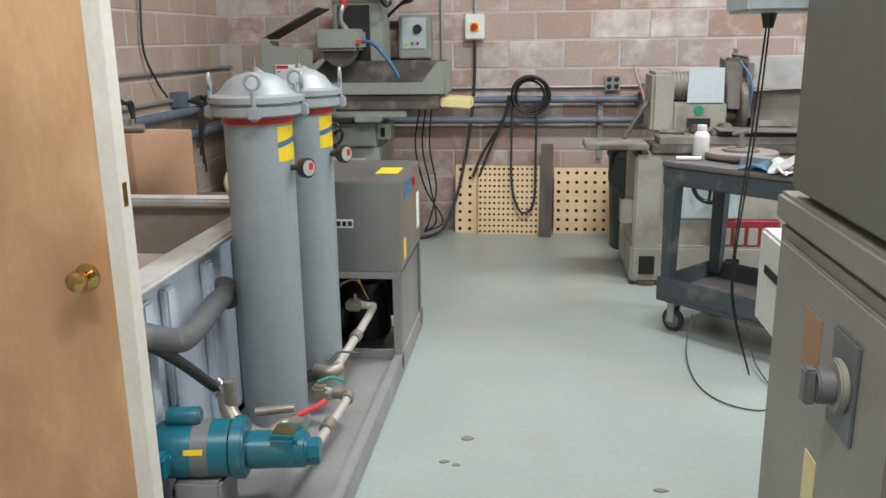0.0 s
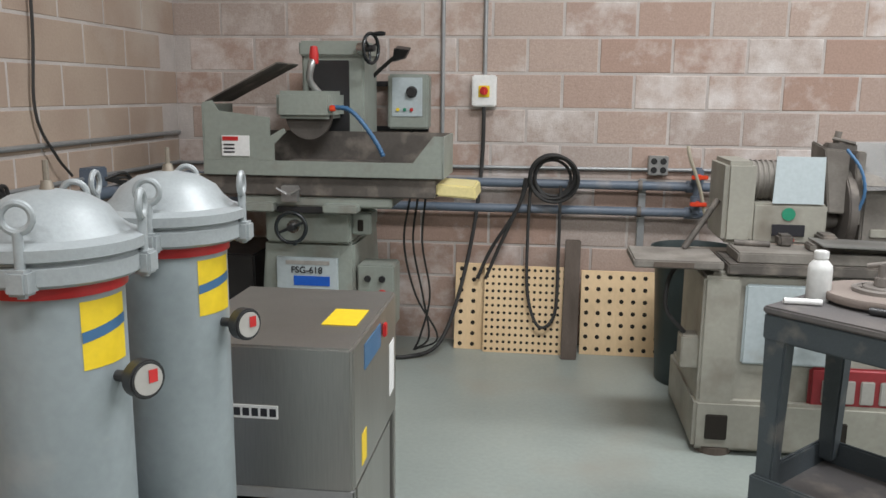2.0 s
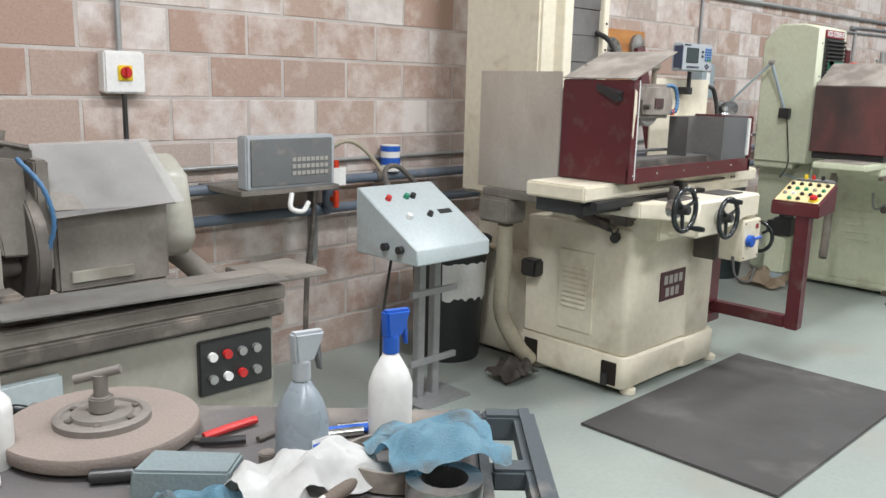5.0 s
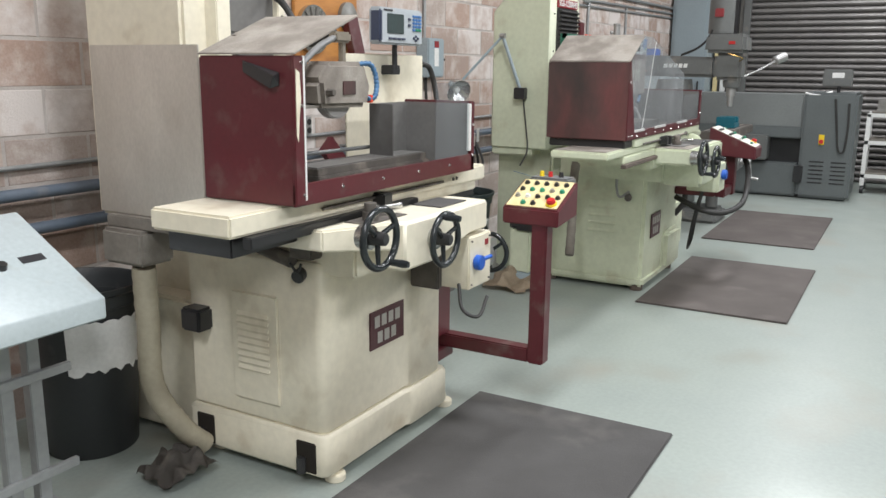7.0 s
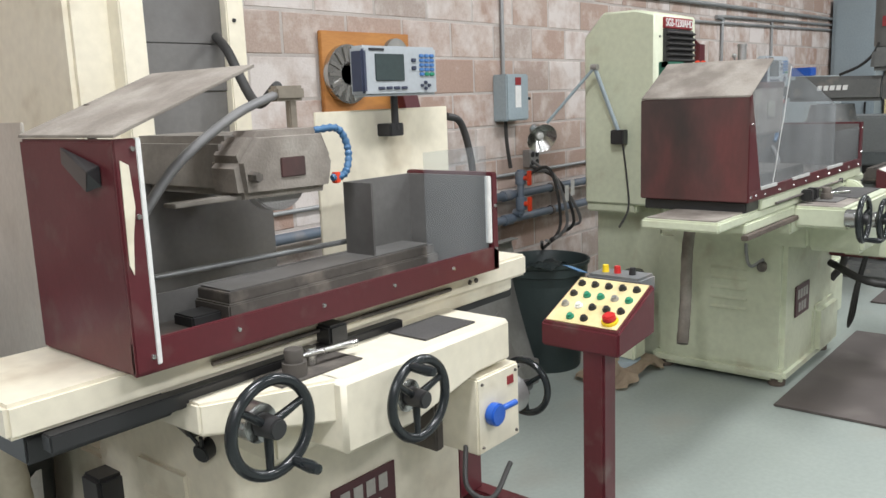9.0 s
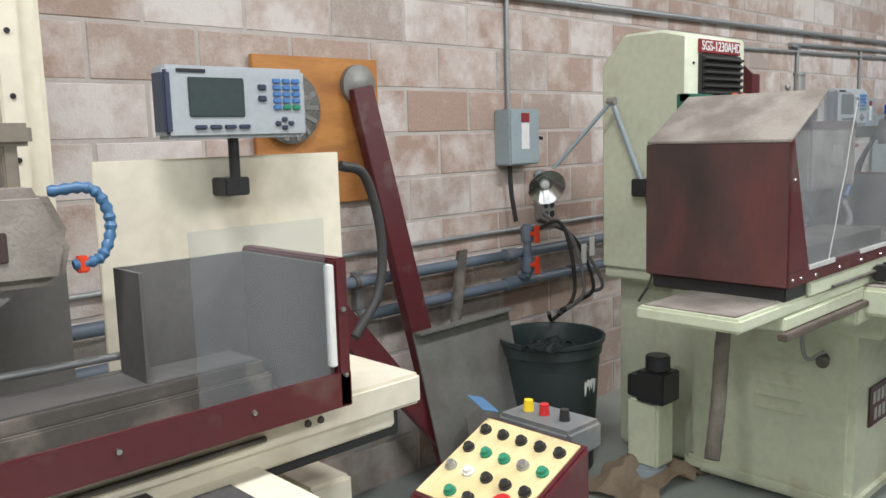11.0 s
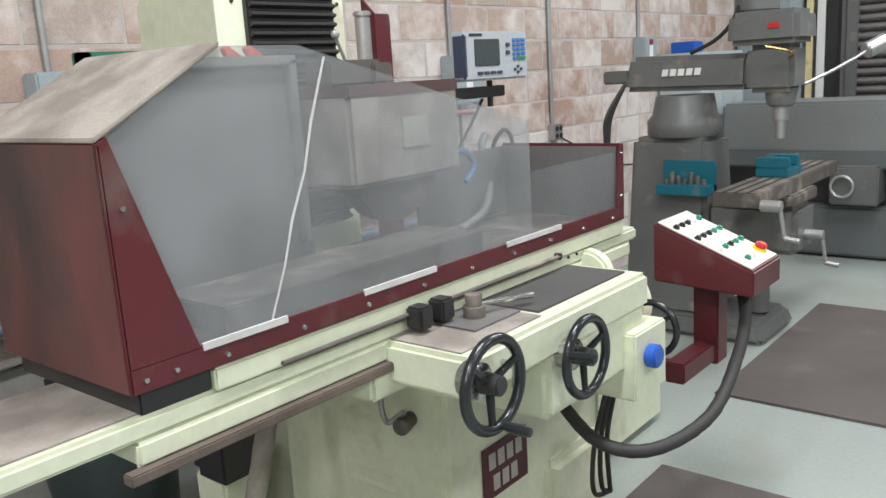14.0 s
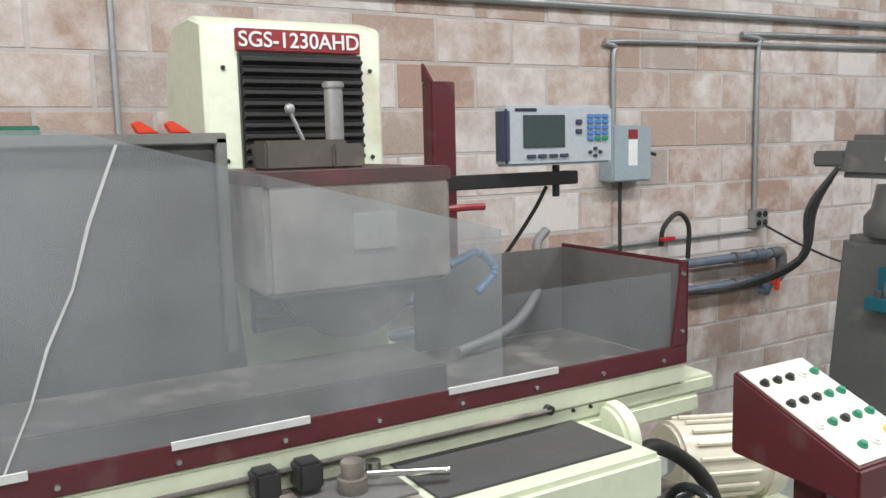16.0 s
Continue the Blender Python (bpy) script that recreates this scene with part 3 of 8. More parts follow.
wall_west = single("wall_west", bx(WEST - 0.2, WEST + 0.002, 1.97, W + 0.2, 0, CEIL, 0), "mortar", (WEST, 4, 0), "tan concrete block wall with dusty mortar", "wall", kind="structure")
single("wall_west_2", bx(-2.0, -1.84, SOUTH, 1.97, 0, CEIL, 0), "plain", (-1.9, 0, 0), "plain painted wall beside the open door", "wall", kind="structure")
single("wall_west_3", bx(WEST - 0.2, -2.0, 1.85, 1.97, 0, CEIL, 0), "plain", (-2.2, 1.2, 0), "short plain return wall", "wall", kind="structure")
single("wall_south", bx(-2.0, EAST, SOUTH - 0.2, SOUTH, 0, CEIL, 0), "plain", (6, SOUTH, 0), "plain painted workshop wall", "wall", kind="structure")
wall_east = single("wall_east", J(bx(EAST, EAST + 0.2, SOUTH, 1.2, 0, CEIL, 0), bx(EAST, EAST + 0.2, 5.35, W + 0.2, 0, CEIL, 0), bx(EAST, EAST + 0.2, 1.2, 5.35, 3.2, CEIL, 0)), "plain", (EAST, 3, 0), "plain painted end wall round the shutter", "wall", kind="structure")

# roller shutter
shutter = thing("roller_shutter", (EAST, 3.2, 0), "closed grey ribbed steel roller shutter", "shutter", kind="structure")
slat_h = 0.085
slat_me = None
for i in range(int(3.2 / slat_h) + 1):
    if slat_me is None:
        prof = [(0.05, 0), (0.018, 0.012), (0.0, 0.032), (0.0, 0.052), (0.018, 0.072), (0.05, slat_h), (0.062, slat_h), (0.062, 0)]
        slat_me = to_mesh("slat", prism([(x, z) for x, z in prof], "y", -2.0, 2.15, 0), "shutter", 60)
    s = new("slat", slat_me)
    s.parent = shutter
    s.location = (0.02, 0, i * slat_h)
part("guide_rail", bx(EAST - 0.06, EAST, 5.27, 5.37, 0, 3.2), "bp", shutter)
part("guide_rail", bx(EAST - 0.06, EAST, 1.15, 1.25, 0, 3.2), "bp", shutter)
column = single("trim", bx(EAST - 0.16, EAST - 0.02, 5.42, 5.52, 0, CEIL), "black", (EAST - 0.1, 5.5, 0), "dark steel door post beside the shutter", "post", kind="structure")
strips = thing("striped_gauge_board", (EAST - 0.2, 5.65, 0), "tall narrow cream and yellow gauge strips standing by the shutter", "strip")
part("strip", bx(EAST - 0.2, EAST - 0.16, 5.53, 5.60, 0, 2.8), "white", strips)
part("strip", bx(EAST - 0.2, EAST - 0.16, 5.64, 5.70, 0, 2.8), "panel_cream", strips)

# ceiling lamps; the last fixture goes with the lamp added to brighten the door
lamp0 = None
for lx, ly in LAMPS:
    if lamp0 is None:
        lamp0 = thing("ceiling_light", (lx, ly, CEIL), "white ceiling light with fluorescent tubes", "lamp", "ceiling lights")
        part("housing", bx(lx - 0.62, lx + 0.62, ly - 0.15, ly + 0.15, CEIL - 0.08, CEIL, 0.01), "white", lamp0)
        for k in (-0.07, 0.07):
            part("tube", cyl((lx - 0.6, ly + k, CEIL - 0.11), (lx + 0.6, ly + k, CEIL - 0.11), 0.019, None, 12), "tubeglow", lamp0)
    else:
        copy_thing(lamp0, Matrix.Translation((lx, ly, CEIL)))


# ---- shared machine details ----
def display(parent, x0, x1, y, z0, z1, facing=0):
    """A digital readout: case, bezel, screen, keys. Faces -y."""
    w, h = x1 - x0, z1 - z0
    case = part("case", bx(x0, x1, y, y + 0.06, z0, z1, 0.008), "dro", parent, "grey readout case")
    part("side_grip", bx(x0 - 0.004, x0 + 0.018, y - 0.002, y + 0.05, z0 + 0.01, z1 - 0.01, 0.006), "keydark", case)
    part("screen", bx(x0 + w * 0.15, x0 + w * 0.53, y - 0.003, y + 0.01, z0 + h * 0.3, z0 + h * 0.84, 0.002), "screen", case, "dark screen")
    part("bar", bx(x0 + w * 0.08, x0 + w * 0.27, y - 0.002, y + 0.004, z1 - h * 0.10, z1 - h * 0.05, 0.0005), "plate_black", case)
    for i in range(3):
        for j in range(5):
            part("key", bx(x0 + w * (0.74 + 0.073 * i), x0 + w * (0.80 + 0.073 * i), y - 0.005, y + 0.004, z0 + h * (0.40 + 0.095 * j), z0 + h * (0.47 + 0.095 * j), 0.002), "keyblue" if j else ("green" if i else "keyblue"), case)
    for i in range(4):
        part("key", bx(x0 + w * (0.18 + 0.10 * i), x0 + w * (0.26 + 0.10 * i), y - 0.005, y + 0.004, z0 + h * 0.13, z0 + h * 0.19, 0.002), "keydark", case)
    for j in range(2):
        part("key", bx(x0 + w * 0.63, x0 + w * 0.69, y - 0.005, y + 0.004, z0 + h * (0.52 + 0.16 * j), z0 + h * (0.60 + 0.16 * j), 0.002), "keydark", case)
    for dx, dz in ((0, 0.06), (0, -0.06), (0.05, 0), (-0.05, 0)):
        part("key", bx(x0 + w * (0.82 + dx) - 0.007, x0 + w * (0.82 + dx) + 0.007, y - 0.005, y + 0.004, z0 + h * (0.2 + dz) - 0.005, z0 + h * (0.2 + dz) + 0.005, 0.002), "keydark", case)
    return case


def logo_plate(parent, p, u, v, w, h):
    """A name plate with relief bars in two rows."""
    pl = part("name_plate", plate(p, u, v, w, h, 0.006, 0.001), "logo_brown", parent, "brown name plate with pale raised shapes")
    p, u, v = Vector(p), Vector(u).normalized(), Vector(v).normalized()
    n = u.cross(v) * 0.006
    for row, count, x0 in ((0.56, 4, 0.12), (0.13, 3, 0.2)):
        for i in range(count):
            part("raised_bar", plate(p + n + u * w * (x0 + 0.2 * i) + v * h * row, u, v, w * 0.14, h * 0.3, 0.002), "logo_grey", pl)
    return pl


def disconnect(name, x0, x1, z0, z1, depth, material, knob, label, lever=False):
    """A wall switch box with its rotary knob or lever."""
    b = thing(name, ((x0 + x1) / 2, W, z0), label, "switch box")
    xm, zm = (x0 + x1) / 2, (z0 + z1) / 2
    body = part("body", bx(x0, x1, W - depth, W, z0, z1, 0.008), material, b)
    if knob:
        part("knob_plate", bx(xm - 0.032, xm + 0.032, W - depth - 0.006, W - depth + 0.002, zm - 0.036, zm + 0.03, 0.003), "yellow", body, "yellow plate")
        part("knob", J(cyl((xm, W - depth - 0.006, zm), (xm, W - depth - 0.022, zm), 0.024, None, 20, 0.003), bx(xm - 0.006, xm + 0.006, W - depth - 0.034, W - depth - 0.02, zm - 0.024, zm + 0.024, 0.002)), "red", body, "red rotary knob")
    if lever:
        part("lever", J(bx(x1, x1 + 0.03, W - depth * 0.7, W - depth * 0.4, zm - 0.02, zm + 0.05, 0.006), cyl((x1 + 0.02, W - depth * 0.6, zm), (x1 + 0.06, W - depth * 0.7, zm - 0.01), 0.009, None, 10)), "black", body)
        part("sticker", bx(xm - 0.03, xm + 0.03, W - depth - 0.002, W - depth + 0.002, zm - 0.06, zm + 0.07, 0), "paper", body, "white warning sticker")
        part("sticker_band", bx(xm - 0.03, xm + 0.03, W - depth - 0.0035, W - depth, zm + 0.075, z1 - 0.02, 0), "redpaint", body)
    return b


# ---- cream surface grinder ----
m1 = thing("surface_grinder", (4.25, 5.1, 0), "cream and maroon surface grinder with an open splash guard", "grinding machine", "surface grinders")
base = part("base", J(prism([(3.80, 5.44), (3.80, 4.815), (3.825, 4.79), (4.35, 4.79), (4.37, 4.775), (4.60, 4.775), (4.63, 4.80), (4.63, 5.44)], "z", 0.20, 0.84, 0.012)), "cream", m1, "cream cast base")
part("base_foot", prism([(3.785, 5.45), (3.785, 4.80), (3.81, 4.775), (4.34, 4.775), (4.36, 4.76), (4.64, 4.76), (4.68, 4.79), (4.68, 5.45)], "z", 0.035, 0.20, 0.014), "cream", m1, "stepped foot of the base")
part("rear_body", bx(3.84, 3.96, 5.44, 5.95, 0.02, 0.60, 0.015), "cream", m1)
part("rear_bed", bx(3.95, 4.55, 5.42, 5.95, 0.0, 0.95, 0.02), "cream", m1)
for fx, fy in ((3.84, 4.80), (3.84, 5.36), (4.66, 4.80), (4.66, 5.36)):
    part("levelling_foot", J(cyl((fx + 0.03, fy, 0), (fx + 0.03, fy, 0.03), 0.04, None, 18, 0.004), cyl((fx + 0.03, fy, 0.03), (fx + 0.03, fy, 0.06), 0.012, None, 10)), "cream", m1)
for fy in (4.78, 5.28):
    part("foot_recess", bx(3.779, 3.79, fy + 0.04, fy + 0.13, 0.05, 0.17, 0.004), "hole", m1, "dark foot recess")
    part("levelling_bolt", cyl((3.772, fy + 0.10, 0.05), (3.772, fy + 0.10, 0.11), 0.018, None, 8), "black", m1)
door_panel = part("louvre_panel", bx(3.790, 3.81, 4.985, 5.215, 0.27, 0.70, 0.010), "cream", m1)
for i in range(9):
    z = 0.40 + 0.026 * i
    part("louvre", hull([(3.790, 5.03, z), (3.790, 5.18, z), (3.790, 5.18, z + 0.014), (3.790, 5.03, z + 0.014)], [(3.781, 5.03, z), (3.781, 5.18, z), (3.789, 5.18, z + 0.012), (3.789, 5.03, z + 0.012)], 0), "cream", door_panel)
logo_plate(base, (4.085, 4.789, 0.44), (1, 0, 0), (0, 0, 1), 0.24, 0.152)
saddle = part("saddle", J(hull([(3.64, 4.66, 0.93), (3.92, 4.53, 0.90), (3.92, 4.9, 0.90), (3.64, 4.9, 0.93)], [(3.64, 4.66, 1.0), (3.92, 4.53, 1.0), (3.92, 4.9, 1.0), (3.64, 4.9, 1.0)], 0.006), prism([(3.90, 0.83), (4.12, 0.83), (4.38, 0.885), (4.52, 0.885), (4.52, 1.0), (3.90, 1.0)], "y", 4.51, 4.9, 0.010), bx(3.82, 4.45, 4.66, 5.3, 0.80, 0.93, 0.01)), "cream", m1, "cream saddle with chipped edges")
part("rubber_pad", bx(4.23, 4.43, 4.56, 4.69, 1.0, 1.005, 0.001), "mat", saddle, "black rubber pad")
part("lever_plate", bx(3.80, 4.04, 4.59, 4.69, 1.0, 1.004, 0.001), "grime", saddle)
part("knob", rev([(0.0, 0.03), (0.02, 0.03), (0.022, 0.025), (0.02, 0.0), (0.028, 0.0), (0.028, -0.03), (0, -0.03)], (3.87, 4.63, 1.034), (0, 0, 1), 24), "grime", saddle)
part("lever", J(cyl((3.94, 4.66, 1.003), (3.94, 4.66, 1.045), 0.016, None, 16), cyl((3.90, 4.645, 1.035), (4.06, 4.63, 1.03), 0.006, 0.010, 10)), "bright", saddle)
handwheel(m1, (3.66, 4.45, 0.995), 0.092, grip_angle=-62)
handwheel(m1, (4.085, 4.458, 0.918), 0.091, grip_angle=110)
table = part("table", J(bx(3.30, 4.92, 4.725, 5.05, 1.022, 1.09, 0.008), bx(3.62, 4.85, 4.735, 5.04, 0.985, 1.03, 0.006)), "cream", m1, "long cream travelling table")
part("table_rail", bx(3.36, 4.30, 4.70, 4.735, 0.985, 1.02, 0.003), "black", m1, "black guide rail")
part("table_underside", bx(3.34, 4.88, 4.76, 5.02, 0.955, 1.024, 0.004), "black", m1)
part("stop_rod", cyl((3.72, 4.716, 1.055), (4.52, 4.716, 1.055), 0.006, None, 8), "grime", m1)
part("stop_dog", bx(4.02, 4.08, 4.675, 4.73, 1.02, 1.07, 0.006), "black", m1)
bolts(m1, [(4.62 + 0.03 * k, 4.725, 1.055) for k in range(2)], (0, -1, 0), 0.008, "grime")
# splash guard
before = set(m1.children_recursive)
guard = part("splash_guard", J(bx(3.55, 3.565, 4.73, 5.13, 1.085, 1.55, 0.006), bx(3.55, 4.775, 4.73, 4.742, 1.085, 1.155, 0.002), bx(3.55, 3.598, 4.726, 4.738, 1.09, 1.55, 0.003), bx(4.745, 4.775, 4.73, 5.08, 1.085, 1.38, 0.004)), "maroon", m1, "maroon sheet-metal splash guard")
part("guard_lining", J(bx(3.566, 3.572, 4.745, 5.12, 1.09, 1.54, 0), bx(4.735, 4.744, 4.745, 5.07, 1.09, 1.37, 0), bx(3.57, 4.76, 5.07, 5.076, 1.085, 1.16, 0), bx(4.45, 4.76, 5.06, 5.068, 1.1, 1.37, 0), bx(4.45, 4.457, 4.95, 5.06, 1.1, 1.37, 0)), "inner", m1, "stained grey guard lining")
part("guard_edge", bx(3.598, 3.610, 4.728, 4.745, 1.10, 1.55, 0.002), "white", guard, "white rubber edge strip")
part("guard_strip", bx(4.728, 4.742, 4.728, 4.745, 1.17, 1.37, 0.002), "white", guard)
part("bare_patch", prism([(3.558, 1.31), (3.566, 1.29), (3.572, 1.36), (3.582, 1.42), (3.577, 1.50), (3.560, 1.51)], "y", 4.7235, 4.727, 0), "cream", guard, "chipped bare patch")
part("torn_flap", hull([(3.548, 4.78, 1.50), (3.548, 4.93, 1.535), (3.548, 4.93, 1.50), (3.548, 4.78, 1.46)], [(3.52, 4.78, 1.49), (3.545, 4.93, 1.535), (3.544, 4.93, 1.50), (3.525, 4.80, 1.45)], 0.002), "black", guard)
part("window", bx(4.45, 4.727, 4.735, 4.741, 1.156, 1.46, 0.001), "acrylic_clear", guard, "scratched clear window")
part("roof_flap", hull([(3.55, 4.72, 1.552), (3.55, 5.13, 1.552), (3.89, 5.13, 1.682), (3.89, 4.72, 1.682)], [(3.55, 4.72, 1.558), (3.55, 5.13, 1.558), (3.889, 5.13, 1.688), (3.889, 4.72, 1.688)], 0.001), "dusty", m1, "dust-covered lifted roof flap")
part("flap_stay", bx(3.70, 3.715, 5.10, 5.12, 1.50, 1.62, 0.002), "grime", m1)
bolts(m1, [(3.588, 4.726, z) for z in (1.12, 1.40, 1.53)] + [(x, 4.73, 1.125) for x in (3.8, 4.05, 4.3, 4.55)] + [(4.76, 4.73, z) for z in (1.15, 1.28)], (0, -1, 0))
reshape(m1, before, (3.55, 4.73, 1.085), (0.951, 0.94, 0.965), (-0.035, -0.072, 0.008))
part("steel_screen", bx(3.53, 3.538, 5.05, 5.56, 1.0, 1.575, 0.002), "screen_steel", m1, "stained stainless side screen")
part("screen_foot", J(bx(3.50, 3.62, 5.08, 5.50, 0.955, 0.998, 0.004), bx(3.47, 3.62, 5.30, 5.50, 0.83, 0.955, 0.012)), "kent_dusty", m1, "grimy sheet bracket")
part("rear_sheet", bx(3.60, 4.42, 5.36, 5.37, 0.96, 1.40, 0.001), "inner", m1, "dark stained rear splash sheet")
part("bed_sheet", bx(3.54, 4.65, 4.68, 5.04, 1.091, 1.095, 0), "grime", m1, "dark table tray")
chuck = part("magnetic_chuck", J(bx(3.86, 4.62, 4.84, 5.02, 1.09, 1.135, 0.004), bx(3.87, 4.61, 4.85, 5.01, 1.135, 1.16, 0.002)), "grime", m1, "worn grey magnetic chuck")
part("chuck_top", bx(3.88, 4.60, 4.86, 5.0, 1.16, 1.164, 0.001), "inner", chuck)
part("chuck_clamp", bx(3.78, 3.86, 4.87, 4.95, 1.08, 1.12, 0.004), "black", m1)
col = part("column", J(bx(3.86, 4.45, 5.46, 6.0, 0.9, 2.35, 0.015), bx(3.98, 4.055, 5.40, 5.5, 1.0, 2.3, 0.004), bx(4.33, 4.38, 5.40, 5.5, 1.0, 2.3, 0.004)), "cream", m1, "tall cream column")
for i in range(9):
    part("slide_cover", bx(4.055, 4.33, 5.425 + 0.004 * (i % 2), 5.47, 1.08 + 0.14 * i, 1.218 + 0.14 * i, 0.002), "inner", col, "grey telescoping slide cover")
bolts(col, [(4.355, 5.40, 1.15 + 0.14 * i) for i in range(8)], (0, -1, 0), 0.007, "black")
part("column_head", bx(4.06, 4.33, 5.41, 5.43, 2.1, 2.2, 0.003), "redpaint", col)
head = part("wheel_head", J(bx(3.98, 4.24, 4.98, 5.45, 1.37, 1.52, 0.02), cyl((4.12, 4.95, 1.44), (4.12, 5.4, 1.44), 0.07, None, 24)), "kent_dusty", m1, "dusty grey spindle head")
wg = part("wheel_guard", hull([(3.97, 4.90, 1.365), (4.26, 4.90, 1.36), (4.28, 4.90, 1.44), (4.24, 4.90, 1.53), (4.02, 4.90, 1.53), (3.96, 4.90, 1.46)], [(3.97, 5.03, 1.365), (4.26, 5.03, 1.36), (4.28, 5.03, 1.44), (4.24, 5.03, 1.53), (4.02, 5.03, 1.53), (3.96, 5.03, 1.46)], 0.018), "dusty", m1, "dust-caked wheel guard")
part("guard_badge", bx(4.09, 4.17, 4.896, 4.902, 1.41, 1.46, 0.002), "maroon_dirty", wg)
part("guard_bolt", cyl((4.0, 4.90, 1.42), (4.0, 4.87, 1.42), 0.015, 0.012, 6), "grime", wg)
part("grinding_wheel", cyl((4.12, 4.945, 1.42), (4.12, 4.985, 1.42), 0.10, None, 40, 0.004), "wheel_stone", m1, "pale grinding wheel")
part("guard_shelf", bx(3.80, 4.05, 4.93, 4.98, 1.365, 1.375, 0.002), "kent_dusty", m1)
part("coolant_post", J(bx(4.20, 4.225, 4.98, 5.0, 1.52, 1.62, 0.003), bx(4.15, 4.25, 4.97, 5.01, 1.60, 1.64, 0.008)), "fitting", m1)
part("coolant_hose", tube([(3.66, 4.85, 1.36), (3.80, 4.90, 1.47), (4.0, 4.95, 1.57), (4.17, 4.99, 1.62)], 0.012, 10), "hosegrey", m1, "grey coolant hose")
part("nozzle_hose", tube([(4.26, 4.96, 1.52), (4.33, 4.94, 1.52), (4.355, 4.93, 1.46), (4.33, 4.92, 1.40), (4.28, 4.92, 1.39)], 0.010, 10, 8, 0.16), "blueloc", m1, "blue segmented nozzle hose")
part("nozzle_valve", bx(4.285, 4.305, 4.91, 4.93, 1.375, 1.405, 0.003), "orange", m1)
part("air_hose", tube([(4.18, 5.0, 1.64), (4.22, 5.15, 1.60), (4.25, 5.3, 1.75), (4.30, 5.42, 1.8)], 0.014, 10), "rubber", m1)
part("cross_rod", cyl((3.80, 5.05, 1.19), (4.6, 4.99, 1.19), 0.008, None, 10), "galv", m1)
part("back_screen", bx(4.40, 5.01, 5.11, 5.118, 1.08, 1.565, 0.002), "cream", m1, "cream back splash panel with rust streaks")
part("screen_hose", tube([(5.03, 5.13, 1.53), (5.10, 5.12, 1.50), (5.13, 5.10, 1.35), (5.10, 5.08, 1.2), (5.0, 5.06, 1.10)], 0.013, 10), "rubber", m1)
part("readout_arm", J(cyl((4.69, 5.06, 1.5), (4.69, 5.06, 1.62), 0.012, None, 12), bx(4.66, 4.72, 5.05, 5.12, 1.48, 1.52, 0.003)), "black", m1)
display(m1, 4.52, 4.86, 5.02, 1.605, 1.755)
# cross-feed gearbox
before = set(m1.children_recursive)
gb = part("feed_box", bx(4.36, 4.56, 4.47, 4.72, 0.63, 0.855, 0.006), "cream", m1, "cream cross-feed gearbox")
bolts(gb, [(4.38, 4.47, 0.65), (4.54, 4.47, 0.65), (4.38, 4.47, 0.835), (4.54, 4.47, 0.835)], (0, -1, 0), 0.005, "grime")
part("feed_knob", J(cyl((4.42, 4.47, 0.74), (4.42, 4.44, 0.74), 0.033, None, 12, 0.004), cyl((4.44, 4.45, 0.75), (4.50, 4.44, 0.755), 0.009, None, 10)), "blue", gb, "blue feed knob")
part("oil_cap", cyl((4.50, 4.6, 0.855), (4.50, 4.6, 0.89), 0.035, 0.03, 20, 0.004), "alu", gb)
part("feed_collar", cyl((4.56, 4.54, 0.725), (4.63, 4.54, 0.725), 0.06, None, 28, 0.004), "alu", gb)
handwheel(m1, (4.69, 4.54, 0.725), 0.085, (1, 0, 0), 20)
part("feed_sticker", bx(4.50, 4.53, 4.468, 4.471, 0.80, 0.825, 0), "redpaint", gb)
part("bracket_dark", bx(4.33, 4.365, 4.60, 4.74, 0.62, 0.82, 0.006), "grime", m1)
reshape(m1, before, (4.36, 4.47, 0.63), (0.94, 0.94, 0.94), (0.0, 0.035, 0.03))
part("limit_rod", J(cyl((3.78, 4.83, 0.905), (4.02, 4.66, 0.86), 0.012, None, 10), bx(3.98, 4.05, 4.63, 4.69, 0.84, 0.885, 0.006), bx(3.76, 3.84, 4.80, 4.9, 0.86, 0.95, 0.006)), "grime", m1)
part("slide_clamp", cyl((3.80, 5.12, 0.885), (3.78, 4.90, 0.845), 0.022, 0.026, 14, 0.003), "grime", m1, "oily clamp slide under the saddle")
knob = part("clamp_knob", cyl((3.81, 4.88, 0.80), (3.765, 4.87, 0.792), 0.024, None, 14, 0.004), "black", m1)
for dy in (-0.03, 0.02):
    part("knob_bar", cyl((3.775, 4.873, 0.80), (3.755, 4.873 + dy, 0.845), 0.005, None, 8), "black", knob)
part("feed_cable", tube([(4.36, 4.55, 0.68), (4.30, 4.50, 0.60), (4.34, 4.45, 0.57), (4.45, 4.47, 0.62)], 0.007, 8), "rubber", m1)


